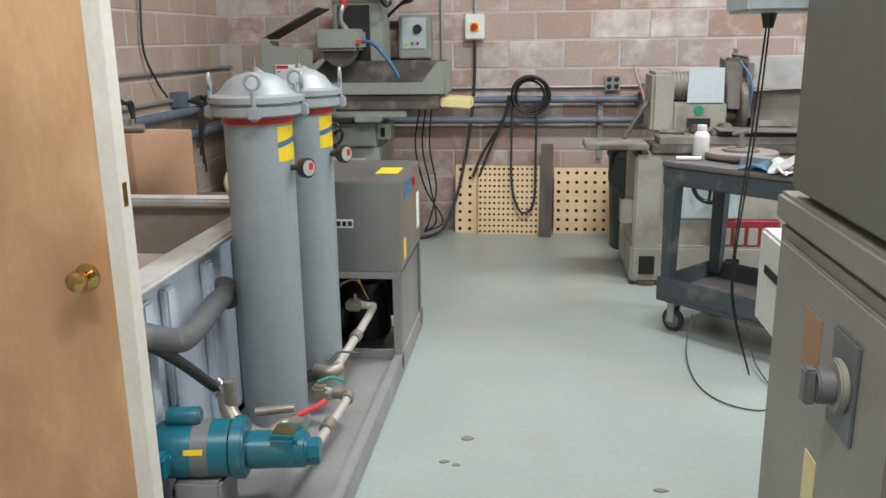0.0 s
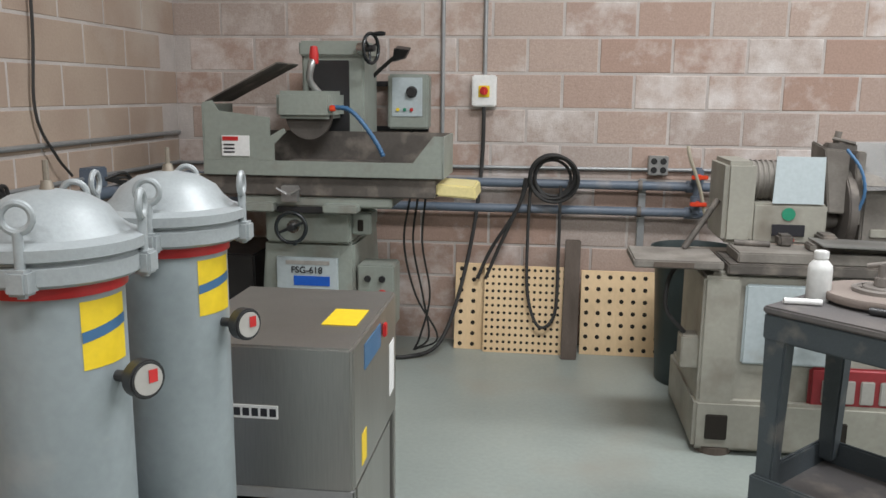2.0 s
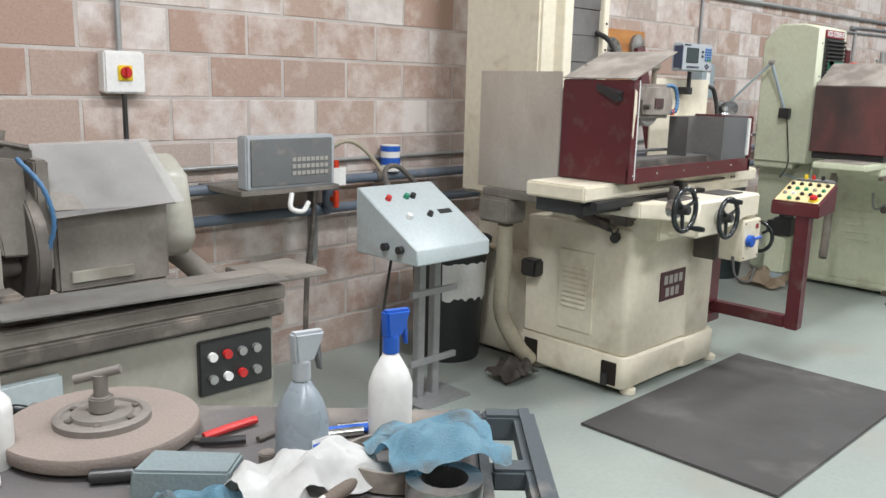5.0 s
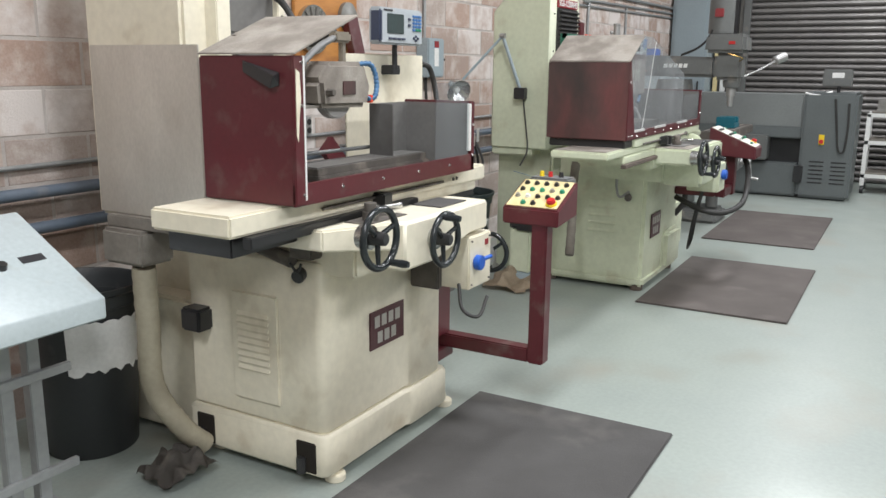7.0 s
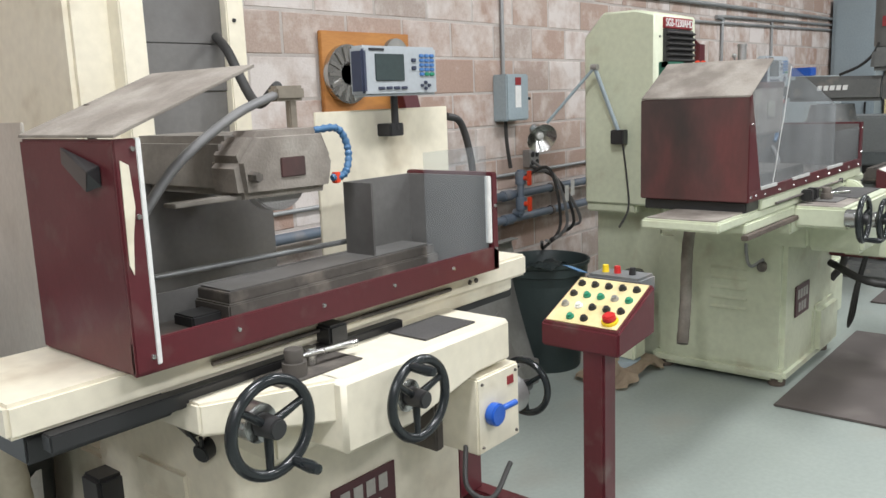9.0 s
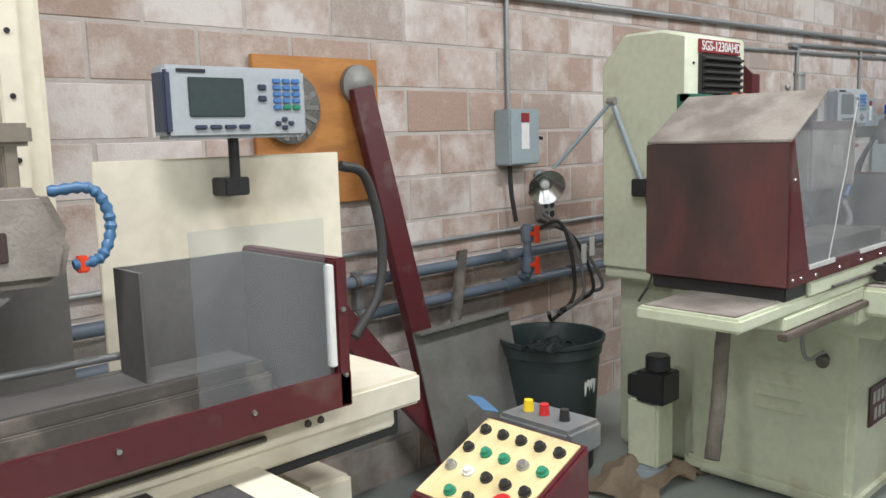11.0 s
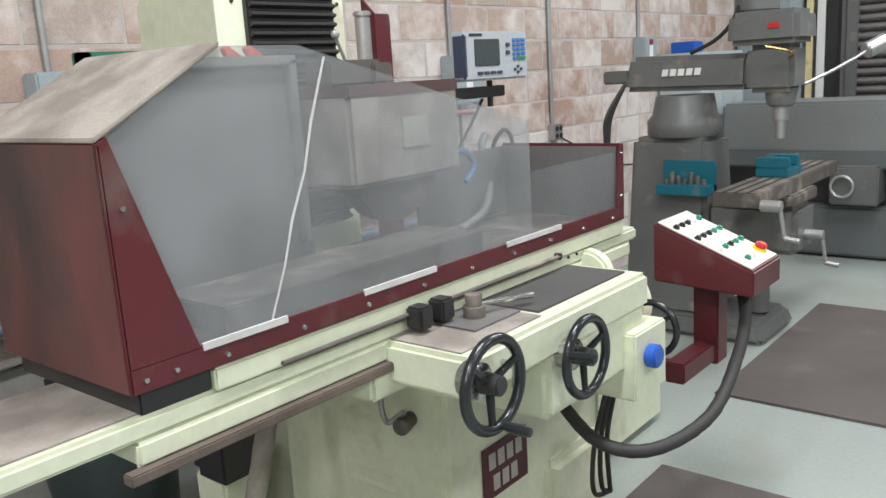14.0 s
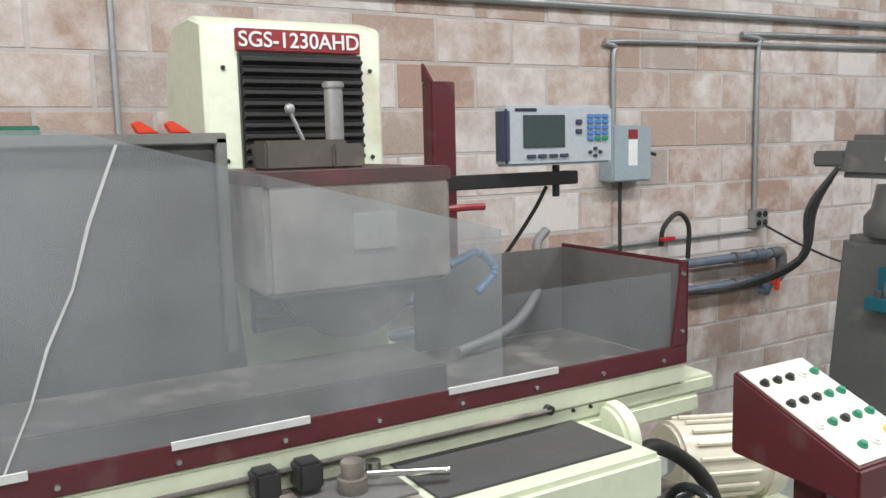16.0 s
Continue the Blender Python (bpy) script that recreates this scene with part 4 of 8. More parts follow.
def console(parent, x0, x1, y0, y1, zb, zf, zt, face, seed):
    """A sloping push-button console; low at y0."""
    body = part("console_box", hull([(x0, y0, zb), (x1, y0, zb), (x1, y1, zb + 0.02), (x0, y1, zb + 0.02)], [(x0, y0, zf), (x1, y0, zf), (x1, y1, zt), (x0, y1, zt)], 0.006), "maroon", parent, "maroon sloping control console")
    u = Vector((1, 0, 0))
    v = Vector((0, y1 - y0, zt - zf)).normalized()
    ln = Vector((0, y1 - y0, zt - zf)).length
    n = u.cross(v)
    p = Vector((x0, y0, zf))
    fc = part("console_face", plate(p + u * 0.012 + v * 0.012 + n * 0.001, u, v, x1 - x0 - 0.024, ln - 0.024, 0.003), face, body, "button panel")
    rnd = random.Random(seed)
    cols = ("black", "black", "green", "alu", "black", "black", "green", "white")
    w = x1 - x0
    for i in range(5):
        for j in range(4):
            if (i, j) in ((4, 0), (3, 0), (0, 0)):
                continue
            q = p + u * w * (0.14 + 0.18 * i) + v * ln * (0.15 + 0.22 * j) + n * 0.004
            c = cols[rnd.randrange(8)]
            part("button", J(cyl(q, q + n * 0.005, 0.012, None, 14), cyl(q + n * 0.005, q + n * 0.012, 0.009, 0.008, 12)), c, fc)
    q = p + u * w * 0.82 + v * ln * 0.17 + n * 0.004
    part("stop_base", cyl(q, q + n * 0.008, 0.024, None, 18), "yellow", fc)
    part("stop_button", cyl(q + n * 0.008, q + n * 0.026, 0.020, 0.018, 18, 0.004), "red", fc, "red emergency stop button")
    return body


before = set(m1.children_recursive)
console(m1, 4.70, 4.95, 4.53, 4.75, 0.875, 0.945, 1.04, "panel_cream", 4)
swing(m1, before, (4.70, 4.53, 0), -90)
part("console_post", bx(4.71, 4.78, 4.33, 4.40, 0.27, 0.89, 0.006), "maroon", m1, "maroon square post")
part("console_arm", bx(4.712, 4.778, 4.40, 4.86, 0.272, 0.335, 0.006), "maroon", m1)
part("arm_plate", bx(4.635, 4.78, 4.80, 4.86, 0.22, 0.272, 0.004), "maroon", m1)
part("arm_upright", bx(4.635, 4.75, 4.802, 4.858, 0.335, 0.66, 0.004), "maroon", m1)
part("side_cover", bx(4.72, 4.84, 4.88, 5.12, 0.30, 0.84, 0.01), "cream", m1)
part("side_root", bx(4.62, 4.73, 4.86, 5.1, 0.26, 0.5, 0.006), "cream", m1)
part("blue_tape", plate((4.92, 4.50, 1.05), (0.4, 1, 0.1), (-1, 0.4, 0.3), 0.08, 0.035, 0.002), "blueloc", m1, "strip of blue tape")
part("switch_pod", bx(4.922, 5.03, 4.33, 4.51, 0.99, 1.048, 0.008), "dro_dark", m1)
for k, (dx, c) in enumerate(((0.03, "yellow"), (0.07, "red"), (0.12, "black"))):
    part("pod_knob", cyl((4.975, 4.50 - dx, 1.048), (4.975, 4.50 - dx, 1.07), 0.011, 0.009, 12), c, m1)

# ---- pale green surface grinder ----
m2 = thing("surface_grinder", (7.5, 5.1, 0), "pale green and maroon surface grinder with a clear acrylic guard", "grinding machine", "surface grinders")
base = part("base", J(bx(7.12, 7.99, 4.60, 5.32, 0.04, 0.80, 0.025), bx(7.10, 8.0, 4.58, 5.34, 0.03, 0.10, 0.02), bx(7.62, 8.02, 4.56, 5.3, 0.05, 0.34, 0.03)), "lime", m2, "pale green cast base")
part("rear_bed", bx(7.2, 7.7, 5.32, 5.76, 0.02, 1.0, 0.02), "lime", m2)
part("pump_pedestal", bx(6.88, 7.02, 5.34, 5.5, 0.08, 0.39, 0.012), "lime", m2)
part("column_foot", bx(7.05, 7.5, 5.42, 5.74, 0.9, 0.98, 0.01), "lime", m2)
part("drum_foot", rev([(0, 0), (0.09, 0), (0.10, 0.02), (0.09, 0.08), (0, 0.09)], (6.92, 5.42, 0), seg=24), "elec", m2, "grey-blue pump foot")
for fx, fy in ((7.16, 4.64), (7.16, 5.28), (7.93, 4.64), (7.93, 5.28)):
    part("levelling_foot", cyl((fx, fy, 0), (fx, fy, 0.045), 0.045, None, 16, 0.004), "oldwood", m2)
logo_plate(base, (7.28, 4.597, 0.35), (1, 0, 0), (0, 0, 1), 0.235, 0.17)
for i in range(5):
    part("louvre", hull([(7.12, 4.80, 0.40 + 0.055 * i), (7.12, 5.0, 0.40 + 0.055 * i), (7.12, 5.0, 0.415 + 0.055 * i), (7.12, 4.80, 0.415 + 0.055 * i)], [(7.112, 4.80, 0.40 + 0.055 * i), (7.112, 5.0, 0.40 + 0.055 * i), (7.119, 5.0, 0.412 + 0.055 * i), (7.119, 4.80, 0.412 + 0.055 * i)], 0), "lime", base)
part("oil_plug", cyl((7.12, 4.72, 0.66), (7.05, 4.70, 0.66), 0.022, 0.026, 14, 0.003), "grime", base)
part("drain_hose", tube([(6.93, 5.03, 0.95), (6.87, 5.03, 0.75), (6.74, 4.98, 0.5), (6.64, 4.95, 0.31)], 0.03, 12, 6, 0.04), "dusty", m2, "grey drain hose")
part("oil_pipe", tube([(7.08, 4.80, 0.9), (7.07, 4.79, 0.72), (7.06, 4.76, 0.66), (7.07, 4.70, 0.70)], 0.009, 8), "galv", m2)
part("control_pod", J(bx(6.86, 7.0, 5.30, 5.44, 0.39, 0.53, 0.006), cyl((6.93, 5.37, 0.53), (6.93, 5.37, 0.60), 0.055, None, 20, 0.006), bx(6.88, 7.0, 5.44, 5.50, 0.40, 0.50, 0.006)), "black", m2, "black oil pump pod")
saddle = part("saddle", J(bx(6.78, 7.64, 4.225, 4.56, 0.93, 1.03, 0.012), bx(7.10, 7.635, 4.235, 4.5, 0.76, 0.95, 0.02), bx(6.72, 7.0, 4.46, 4.95, 0.90, 0.98, 0.01), bx(7.05, 7.62, 4.48, 5.2, 0.78, 0.97, 0.01)), "lime", m2, "pale green saddle")
part("saddle_tread", bx(6.80, 7.12, 4.26, 4.47, 1.03, 1.034, 0.001), "dusty", saddle)
part("rubber_pad", bx(7.14, 7.60, 4.28, 4.50, 1.03, 1.036, 0.001), "mat", saddle, "black rubber pad")
part("lever_plate", bx(6.93, 7.12, 4.32, 4.47, 1.034, 1.039, 0.001), "inner", saddle)
part("knob", rev([(0, 0.03), (0.02, 0.03), (0.022, 0.025), (0.02, 0), (0.028, 0), (0.028, -0.03), (0, -0.03)], (7.02, 4.39, 1.067), (0, 0, 1), 24), "grime", saddle)
part("lever", J(cyl((7.08, 4.43, 1.03), (7.08, 4.43, 1.07), 0.016, None, 16), cyl((7.05, 4.39, 1.065), (7.19, 4.33, 1.06), 0.006, 0.009, 10)), "bright", saddle)
part("clamp_pin", J(cyl((6.90, 4.24, 0.99), (6.90, 4.19, 0.985), 0.008, None, 10), cyl((6.90, 4.19, 0.99), (6.885, 4.185, 0.94), 0.006, None, 8)), "bright", saddle)
handwheel(m2, (6.785, 4.165, 0.985), 0.098, grip_angle=-80)
handwheel(m2, (7.17, 4.165, 0.928), 0.095, grip_angle=160)
gb = part("feed_box", bx(7.50, 7.70, 4.20, 4.42, 0.68, 0.88, 0.006), "lime", m2, "pale green cross-feed gearbox")
part("feed_knob", cyl((7.58, 4.20, 0.80), (7.58, 4.165, 0.80), 0.035, None, 12, 0.005), "blue", gb, "blue feed knob")
part("feed_collar", cyl((7.70, 4.3, 0.80), (7.77, 4.3, 0.80), 0.06, None, 28, 0.004), "alu", gb)
handwheel(m2, (7.81, 4.3, 0.80), 0.085, (1, 0, 0), 20)
part("gear_disc", cyl((7.68, 4.46, 0.98), (7.73, 4.46, 0.98), 0.085, None, 30, 0.01), "lime", m2)
for k in range(3):
    part("cable", tube([(7.56 + 0.03 * k, 4.32, 0.70), (7.54 + 0.04 * k, 4.36, 0.5), (7.60 + 0.05 * k, 4.40, 0.3), (7.8, 4.45, 0.2)], 0.008, 8), "rubber", m2)
table = part("table", J(bx(5.87, 8.06, 4.47, 4.80, 1.03, 1.072, 0.008), bx(6.15, 8.0, 4.465, 4.80, 0.985, 1.03, 0.006), bx(6.32, 7.95, 4.463, 4.95, 1.068, 1.115, 0.005)), "lime", m2, "long pale green travelling table")
part("guard_packing", bx(6.17, 6.32, 4.475, 4.93, 1.072, 1.117, 0.004), "black", m2)
part("table_tray", bx(5.89, 6.30, 4.49, 4.785, 1.0725, 1.076, 0.001), "dusty", m2, "dust on the table end")
part("table_rail", bx(6.12, 7.35, 4.445, 4.475, 0.965, 0.986, 0.003), "oldwood", m2, "rusty guide rail")
part("stop_rod", cyl((6.47, 4.452, 1.08), (7.52, 4.452, 1.08), 0.006, None, 8), "grime", m2)
for xk in (6.87, 6.95):
    part("stop_dog", bx(xk - 0.024, xk + 0.024, 4.41, 4.46, 1.045, 1.10, 0.006), "black", m2)
part("stop_end", cyl((7.52, 4.47, 1.08), (7.52, 4.447, 1.08), 0.011, None, 12), "black", m2)
bolts(m2, [(7.60 + 0.05 * k, 4.47, 1.06) for k in range(3)], (0, -1, 0), 0.005, "black")
GX0, GX1, GY0, GY1 = 6.15, 7.95, 4.46, 4.94
guard = part("splash_guard", J(bx(GX0, GX0 + 0.008, GY0, GY1, 1.118, 1.55, 0.003), bx(GX0, GX1, GY0, GY0 + 0.01, 1.118, 1.165, 0.002), prism([(GX0, 1.165), (GX0 + 0.145, 1.165), (GX0 + 0.02, 1.56), (GX0, 1.55)], "y", GY0, GY0 + 0.008, 0), bx(GX1 - 0.008, GX1, GY0, GY1, 1.118, 1.37, 0.003), prism([(GX1 - 0.05, 1.165), (GX1, 1.165), (GX1, 1.37), (GX1 - 0.02, 1.37)], "y", GY0, GY0 + 0.008, 0)), "maroon", m2, "maroon guard frame")
part("guard_end", bx(GX0 - 0.003, GX0, GY0 + 0.004, GY1, 1.122, 1.548, 0.0), "maroon_dirty", guard, "grime-streaked maroon end panel")
part("guard_roof", hull([(GX0 - 0.002, GY0, 1.55), (GX0 - 0.002, GY1, 1.55), (6.41, GY1, 1.70), (6.41, GY0, 1.70)], [(GX0 - 0.002, GY0, 1.558), (GX0 - 0.002, GY1, 1.558), (6.41, GY1, 1.708), (6.41, GY0, 1.708)], 0.002), "dusty", guard, "dust-covered sloping roof sheet")
part("guard_window", prism([(GX0 + 0.148, 1.16), (GX0 + 0.024, 1.555), (6.40, 1.70), (6.60, 1.70), (7.41, 1.485), (7.41, 1.16)], "y", GY0 + 0.0085, GY0 + 0.0135, 0), "acrylic", guard, "scratched hazy acrylic window")
part("guard_window", prism([(7.415, 1.16), (7.415, 1.345), (7.90, 1.345), (7.90, 1.16)], "y", GY0 + 0.0085, GY0 + 0.0125, 0), "acrylic_clear", guard, "clear acrylic window")
part("window_crack", prism([(6.4665, 1.17), (6.470, 1.17), (6.5145, 1.27), (6.546, 1.36), (6.589, 1.45), (6.62, 1.55), (6.669, 1.675), (6.665, 1.676), (6.614, 1.55), (6.585, 1.45), (6.541, 1.36), (6.511, 1.27)], "y", GY0 + 0.006, GY0 + 0.0085, 0), "white_strip", guard, "pale crack across the acrylic")
for a, b in ((6.30, 6.50), (6.72, 6.97), (7.27, 7.55)):
    part("tape_strip", bx(a, b, GY0 - 0.002, GY0 + 0.004, 1.157, 1.171, 0), "white_strip", guard, "pale tape strip")
bolts(guard, [(GX0 + 0.2 + 0.19 * k, GY0, 1.135) for k in range(9)] + [(GX0 + 0.03, GY0, 1.14), (GX0 + 0.09, GY0, 1.14), (GX0 + 0.03, GY0, 1.44), (GX1 - 0.018, GY0, 1.34), (GX1 - 0.02, GY0, 1.2)], (0, -1, 0))
part("guard_lining", J(bx(GX0 + 0.009, GX0 + 0.014, GY0 + 0.02, GY1, 1.12, 1.545, 0), bx(GX1 - 0.014, GX1 - 0.009, GY0 + 0.02, GY1, 1.12, 1.36, 0), bx(7.45, GX1 - 0.015, GY1 - 0.012, GY1 - 0.004, 1.12, 1.36, 0), hull([(6.17, 4.925, 1.12), (7.0, 4.925, 1.12), (6.95, 4.925, 1.69), (6.40, 4.925, 1.69), (6.17, 4.925, 1.55)], [(6.17, 4.933, 1.12), (7.0, 4.933, 1.12), (6.95, 4.933, 1.69), (6.40, 4.933, 1.69), (6.17, 4.933, 1.55)], 0)), "inner", m2, "grey stained back sheets")
part("lining_frame", J(bx(6.42, 6.97, 4.90, 4.925, 1.675, 1.70, 0.003), bx(6.945, 6.97, 4.90, 4.925, 1.2, 1.69, 0.003)), "sheet", m2)
part("green_bracket", J(bx(6.40, 6.43, 4.945, 4.98, 1.52, 1.72, 0.003), bx(6.40, 6.60, 4.945, 4.97, 1.69, 1.72, 0.003)), "green_frame", m2, "dark green bracket")
part("bed_sheet", bx(6.17, 7.93, 4.48, 4.92, 1.116, 1.121, 0), "grime", m2, "dark wet table tray")
part("chuck", bx(6.45, 7.35, 4.60, 4.84, 1.115, 1.18, 0.004), "grime", m2, "dark magnetic chuck")
col = part("column", J(prism([(5.30, 0.95), (5.30, 2.0), (5.42, 2.03), (5.62, 2.03), (5.74, 1.90), (5.74, 0.95)], "x", 7.03, 7.56, 0.012)), "lime", m2, "tall pale green column")
sign = part("model_sign", bx(7.12, 7.485, 5.285, 5.302, 1.925, 1.985, 0.003), "redpaint", col, "red model sign with white letters")
lettering("SGS-1230AHD", (7.303, 5.283, 1.954), 0.058, sign, "white")
part("bellows_bed", bx(7.125, 7.485, 5.283, 5.305, 1.15, 1.92, 0), "black", col)
for i in range(26):
    z = 1.15 + 0.0295 * i
    part("bellows_fold", hull([(7.13, 5.283, z), (7.48, 5.283, z), (7.48, 5.283, z + 0.024), (7.13, 5.283, z + 0.024)], [(7.13, 5.262, z + 0.010), (7.48, 5.262, z + 0.010), (7.48, 5.262, z + 0.016), (7.13, 5.262, z + 0.016)], 0), "rubber", col)
bolts(col, [(x, 5.30, 1.88 - 0.25 * k) for k in range(3) for x in (7.085, 7.52)], (0, -1, 0), 0.007, "black")
head = part("wheel_head", J(bx(7.0, 7.46, 4.75, 5.28, 1.34, 1.60, 0.012)), "dusty", m2, "dusty wheel guard box")
part("head_cap", bx(6.998, 7.462, 4.748, 5.2, 1.575, 1.612, 0.006), "maroon_dirty", head, "grimy maroon top plate")
part("head_plate", bx(7.20, 7.31, 4.745, 4.752, 1.43, 1.515, 0.002), "kent", head, "blank pale name plate")
part("grinding_wheel", cyl((7.22, 4.80, 1.41), (7.22, 4.86, 1.41), 0.19, None, 48, 0.005), "grime", m2, "large dark grinding wheel")
part("head_block", J(bx(7.04, 7.24, 4.85, 4.95, 1.612, 1.68, 0.006), bx(7.20, 7.28, 4.84, 4.96, 1.612, 1.67, 0.006)), "grime", m2, "rusty dresser block")
part("dresser_post", J(cyl((7.23, 4.90, 1.67), (7.23, 4.90, 1.80), 0.022, None, 20, 0.003), cyl((7.23, 4.90, 1.80), (7.23, 4.90, 1.815), 0.026, None, 20, 0.003)), "alu", m2)
part("dresser_lever", J(cyl((7.15, 4.9, 1.68), (7.12, 4.9, 1.745), 0.005, None, 8), rev([(0, -0.013), (0.01, -0.009), (0.013, 0), (0.01, 0.009), (0, 0.013)], (7.12, 4.9, 1.752), seg=12)), "alu", m2)
for px in (6.79, 6.86):
    part("orange_clip", hull([(px, 4.95, 1.70), (px + 0.05, 4.95, 1.70), (px + 0.05, 4.97, 1.70), (px, 4.97, 1.70)], [(px - 0.012, 4.95, 1.722), (px + 0.005, 4.95, 1.73), (px + 0.005, 4.97, 1.73), (px - 0.012, 4.97, 1.722)], 0.003), "orange", m2)
part("clamp_lever", tube([(7.46, 4.82, 1.50), (7.52, 4.80, 1.505), (7.58, 4.79, 1.505)], 0.009, 8), "redpaint", m2)
part("nozzle_hose", tube([(7.46, 4.85, 1.33), (7.52, 4.85, 1.36), (7.6, 4.85, 1.38), (7.64, 4.84, 1.33), (7.58, 4.83, 1.28)], 0.011, 10, 8, 0.15), "blueloc", m2)
part("coolant_hose", tube([(7.95, 5.02, 1.40), (7.9, 5.0, 1.36), (7.87, 4.95, 1.25), (7.7, 4.85, 1.17), (7.5, 4.8, 1.14)], 0.014, 10), "hosegrey", m2)
part("readout_arm", J(bx(7.46, 8.05, 4.99, 5.03, 1.535, 1.575, 0.003), cyl((7.98, 5.01, 1.50), (7.98, 5.01, 1.60), 0.011, None, 12)), "black", m2)
display(m2, 7.76, 8.15, 4.95, 1.595, 1.765)
part("readout_cable", tube([(7.96, 5.03, 1.53), (7.93, 5.06, 1.45), (7.85, 5.1, 1.32), (7.8, 5.2, 1.2)], 0.006, 6), "rubber", m2)
red = part("upright_bracket", bx(7.76, 7.85, 5.36, 5.42, 0.9, 1.86, 0.004), "maroon", m2, "maroon upright channel")
part("bracket_tip", prism([(5.36, 1.86), (5.42, 1.86), (5.42, 1.92)], "x", 7.76, 7.77, 0), "maroon", m2)
# hydraulic pump motor beside the base
part("tank_unit", bx(8.25, 8.85, 4.75, 5.25, 0.03, 0.42, 0.012), "lime", m2, "pale green hydraulic tank")
motor = part("motor", cyl((8.40, 4.97, 0.60), (8.72, 4.88, 0.58), 0.13, None, 32, 0.012), "cream", m2, "cream finned electric motor")
mdir = (Vector((8.72, 4.88, 0.58)) - Vector((8.40, 4.97, 0.60))).normalized()
for k in range(18):
    a = 2 * math.pi * k / 18
    rr = axis_turn(mdir) @ Vector((math.cos(a) * 0.138, math.sin(a) * 0.138, 0))
    part("fin", cyl(Vector((8.45, 4.955, 0.597)) + rr, Vector((8.66, 4.897, 0.584)) + rr, 0.007, None, 6), "cream", motor)
part("fan_cover", J(cyl(Vector((8.70, 4.886, 0.58)), Vector((8.78, 4.863, 0.577)), 0.145, 0.135, 32, 0.01)), "cream", motor)
part("gauge", J(cyl((8.20, 4.80, 0.70), (8.19, 4.78, 0.70), 0.045, None, 24, 0.003)), "alu", m2, "pressure gauge")
part("gauge_face", cyl((8.19, 4.78, 0.70), (8.189, 4.776, 0.70), 0.038, None, 24), "paper", m2)
part("manifold", J(bx(8.12, 8.3, 4.8, 4.95, 0.42, 0.6, 0.01), cyl((8.2, 4.82, 0.6), (8.2, 4.82, 0.68), 0.012, None, 10), bx(8.1, 8.2, 4.85, 4.95, 0.58, 0.72, 0.01)), "grime", m2)
part("pressure_hose", tube([(7.9, 4.62, 0.80), (8.05, 4.66, 0.82), (8.2, 4.62, 0.70), (8.25, 4.60, 0.5), (8.2, 4.66, 0.38)], 0.022, 12), "rubber", m2)
console(m2, 8.04, 8.30, 4.06, 4.40, 0.87, 0.955, 1.095, "panel_white", 9)
part("console_post", bx(8.16, 8.25, 4.22, 4.31, 0.58, 0.90, 0.006), "maroon", m2, "maroon square post")
part("console_arm", bx(7.90, 8.25, 4.23, 4.30, 0.59, 0.66, 0.006), "maroon", m2)
part("arm_root", bx(7.90, 7.97, 4.30, 4.6, 0.59, 0.65, 0.006), "maroon", m2)
part("conduit_hose", tube([(8.22, 4.17, 0.88), (8.14, 4.12, 0.78), (7.98, 4.09, 0.68), (7.74, 4.08, 0.58), (7.52, 4.16, 0.54), (7.45, 4.30, 0.56), (7.55, 4.5, 0.62)], 0.020, 12, 8, 0.03), "rubber", m2, "thick black conduit hose")


# ---- wall services ----
def pipe_run(name, pts, r, material, label, seg=14, n=0):
    return single(name, tube(pts, r, seg, n), material, pts[0], label, "pipe")


PY = W - 0.075
for z, ln in ((0.985, "upper"), (0.835, "lower")):
    run = thing("air_pipe", (3, PY, z), "slate-blue pipe clamped along the block wall", "pipe", "wall pipes")
    part("pipe", cyl((WEST + 0.1, PY, z), (10.52, PY, z), 0.026, None, 18), "bluepipe", run)
    for cx in (0.45, 2.95, 3.4, 5.9, 7.4, 9.6, 10.2):
        part("pipe_clamp", J(cyl((cx - 0.012, PY, z), (cx + 0.012, PY, z), 0.032, None, 18), bx(cx - 0.012, cx + 0.012, PY, W, z - 0.012, z + 0.012, 0.002)), "grime", run)
    for cx in (0.75, 3.0, 6.9, 10.4):
        part("coupling", cyl((cx - 0.045, PY, z), (cx + 0.045, PY, z), 0.034, None, 18, 0.004), "bluepipe", run)
    wr = thing("air_pipe", (WEST + 0.075, 4, z), "slate-blue pipe along the tan block wall", "pipe", "wall pipes")
    part("pipe", cyl((WEST + 0.075, 1.3, z + 0.02), (WEST + 0.075, W - 0.05, z), 0.03, None, 18), "bluepipe", wr)
pipe_run("conduit", [(WEST + 0.02, W - 0.02, 1.06), (10.4, W - 0.02, 1.12)], 0.011, "galv", "thin grey conduit along the block wall")
pipe_run("conduit", [(WEST + 0.02, 1.3, 1.25), (WEST + 0.02, W - 0.03, 1.245)], 0.012, "galv", "thin grey conduit along the tan wall")
pipe_run("conduit", [(WEST + 0.02, 1.3, 1.07), (WEST + 0.02, W - 0.03, 1.065)], 0.012, "galv", "thin grey conduit along the tan wall")
pipe_run("conduit", [(5.6, W - 0.03, 2.27), (EAST - 0.3, W - 0.03, 2.37)], 0.018, "galv", "long grey conduit high on the wall")
pipe_run("conduit", [(9.34, W - 0.02, 1.72), (9.34, W - 0.02, 2.05), (9.36, W - 0.02, 2.12), (9.44, W - 0.02, 2.155), (11.4, W - 0.02, 2.19), (EAST - 0.3, W - 0.02, 2.24)], 0.013, "galv", "bent grey conduit above a switch box", n=4)
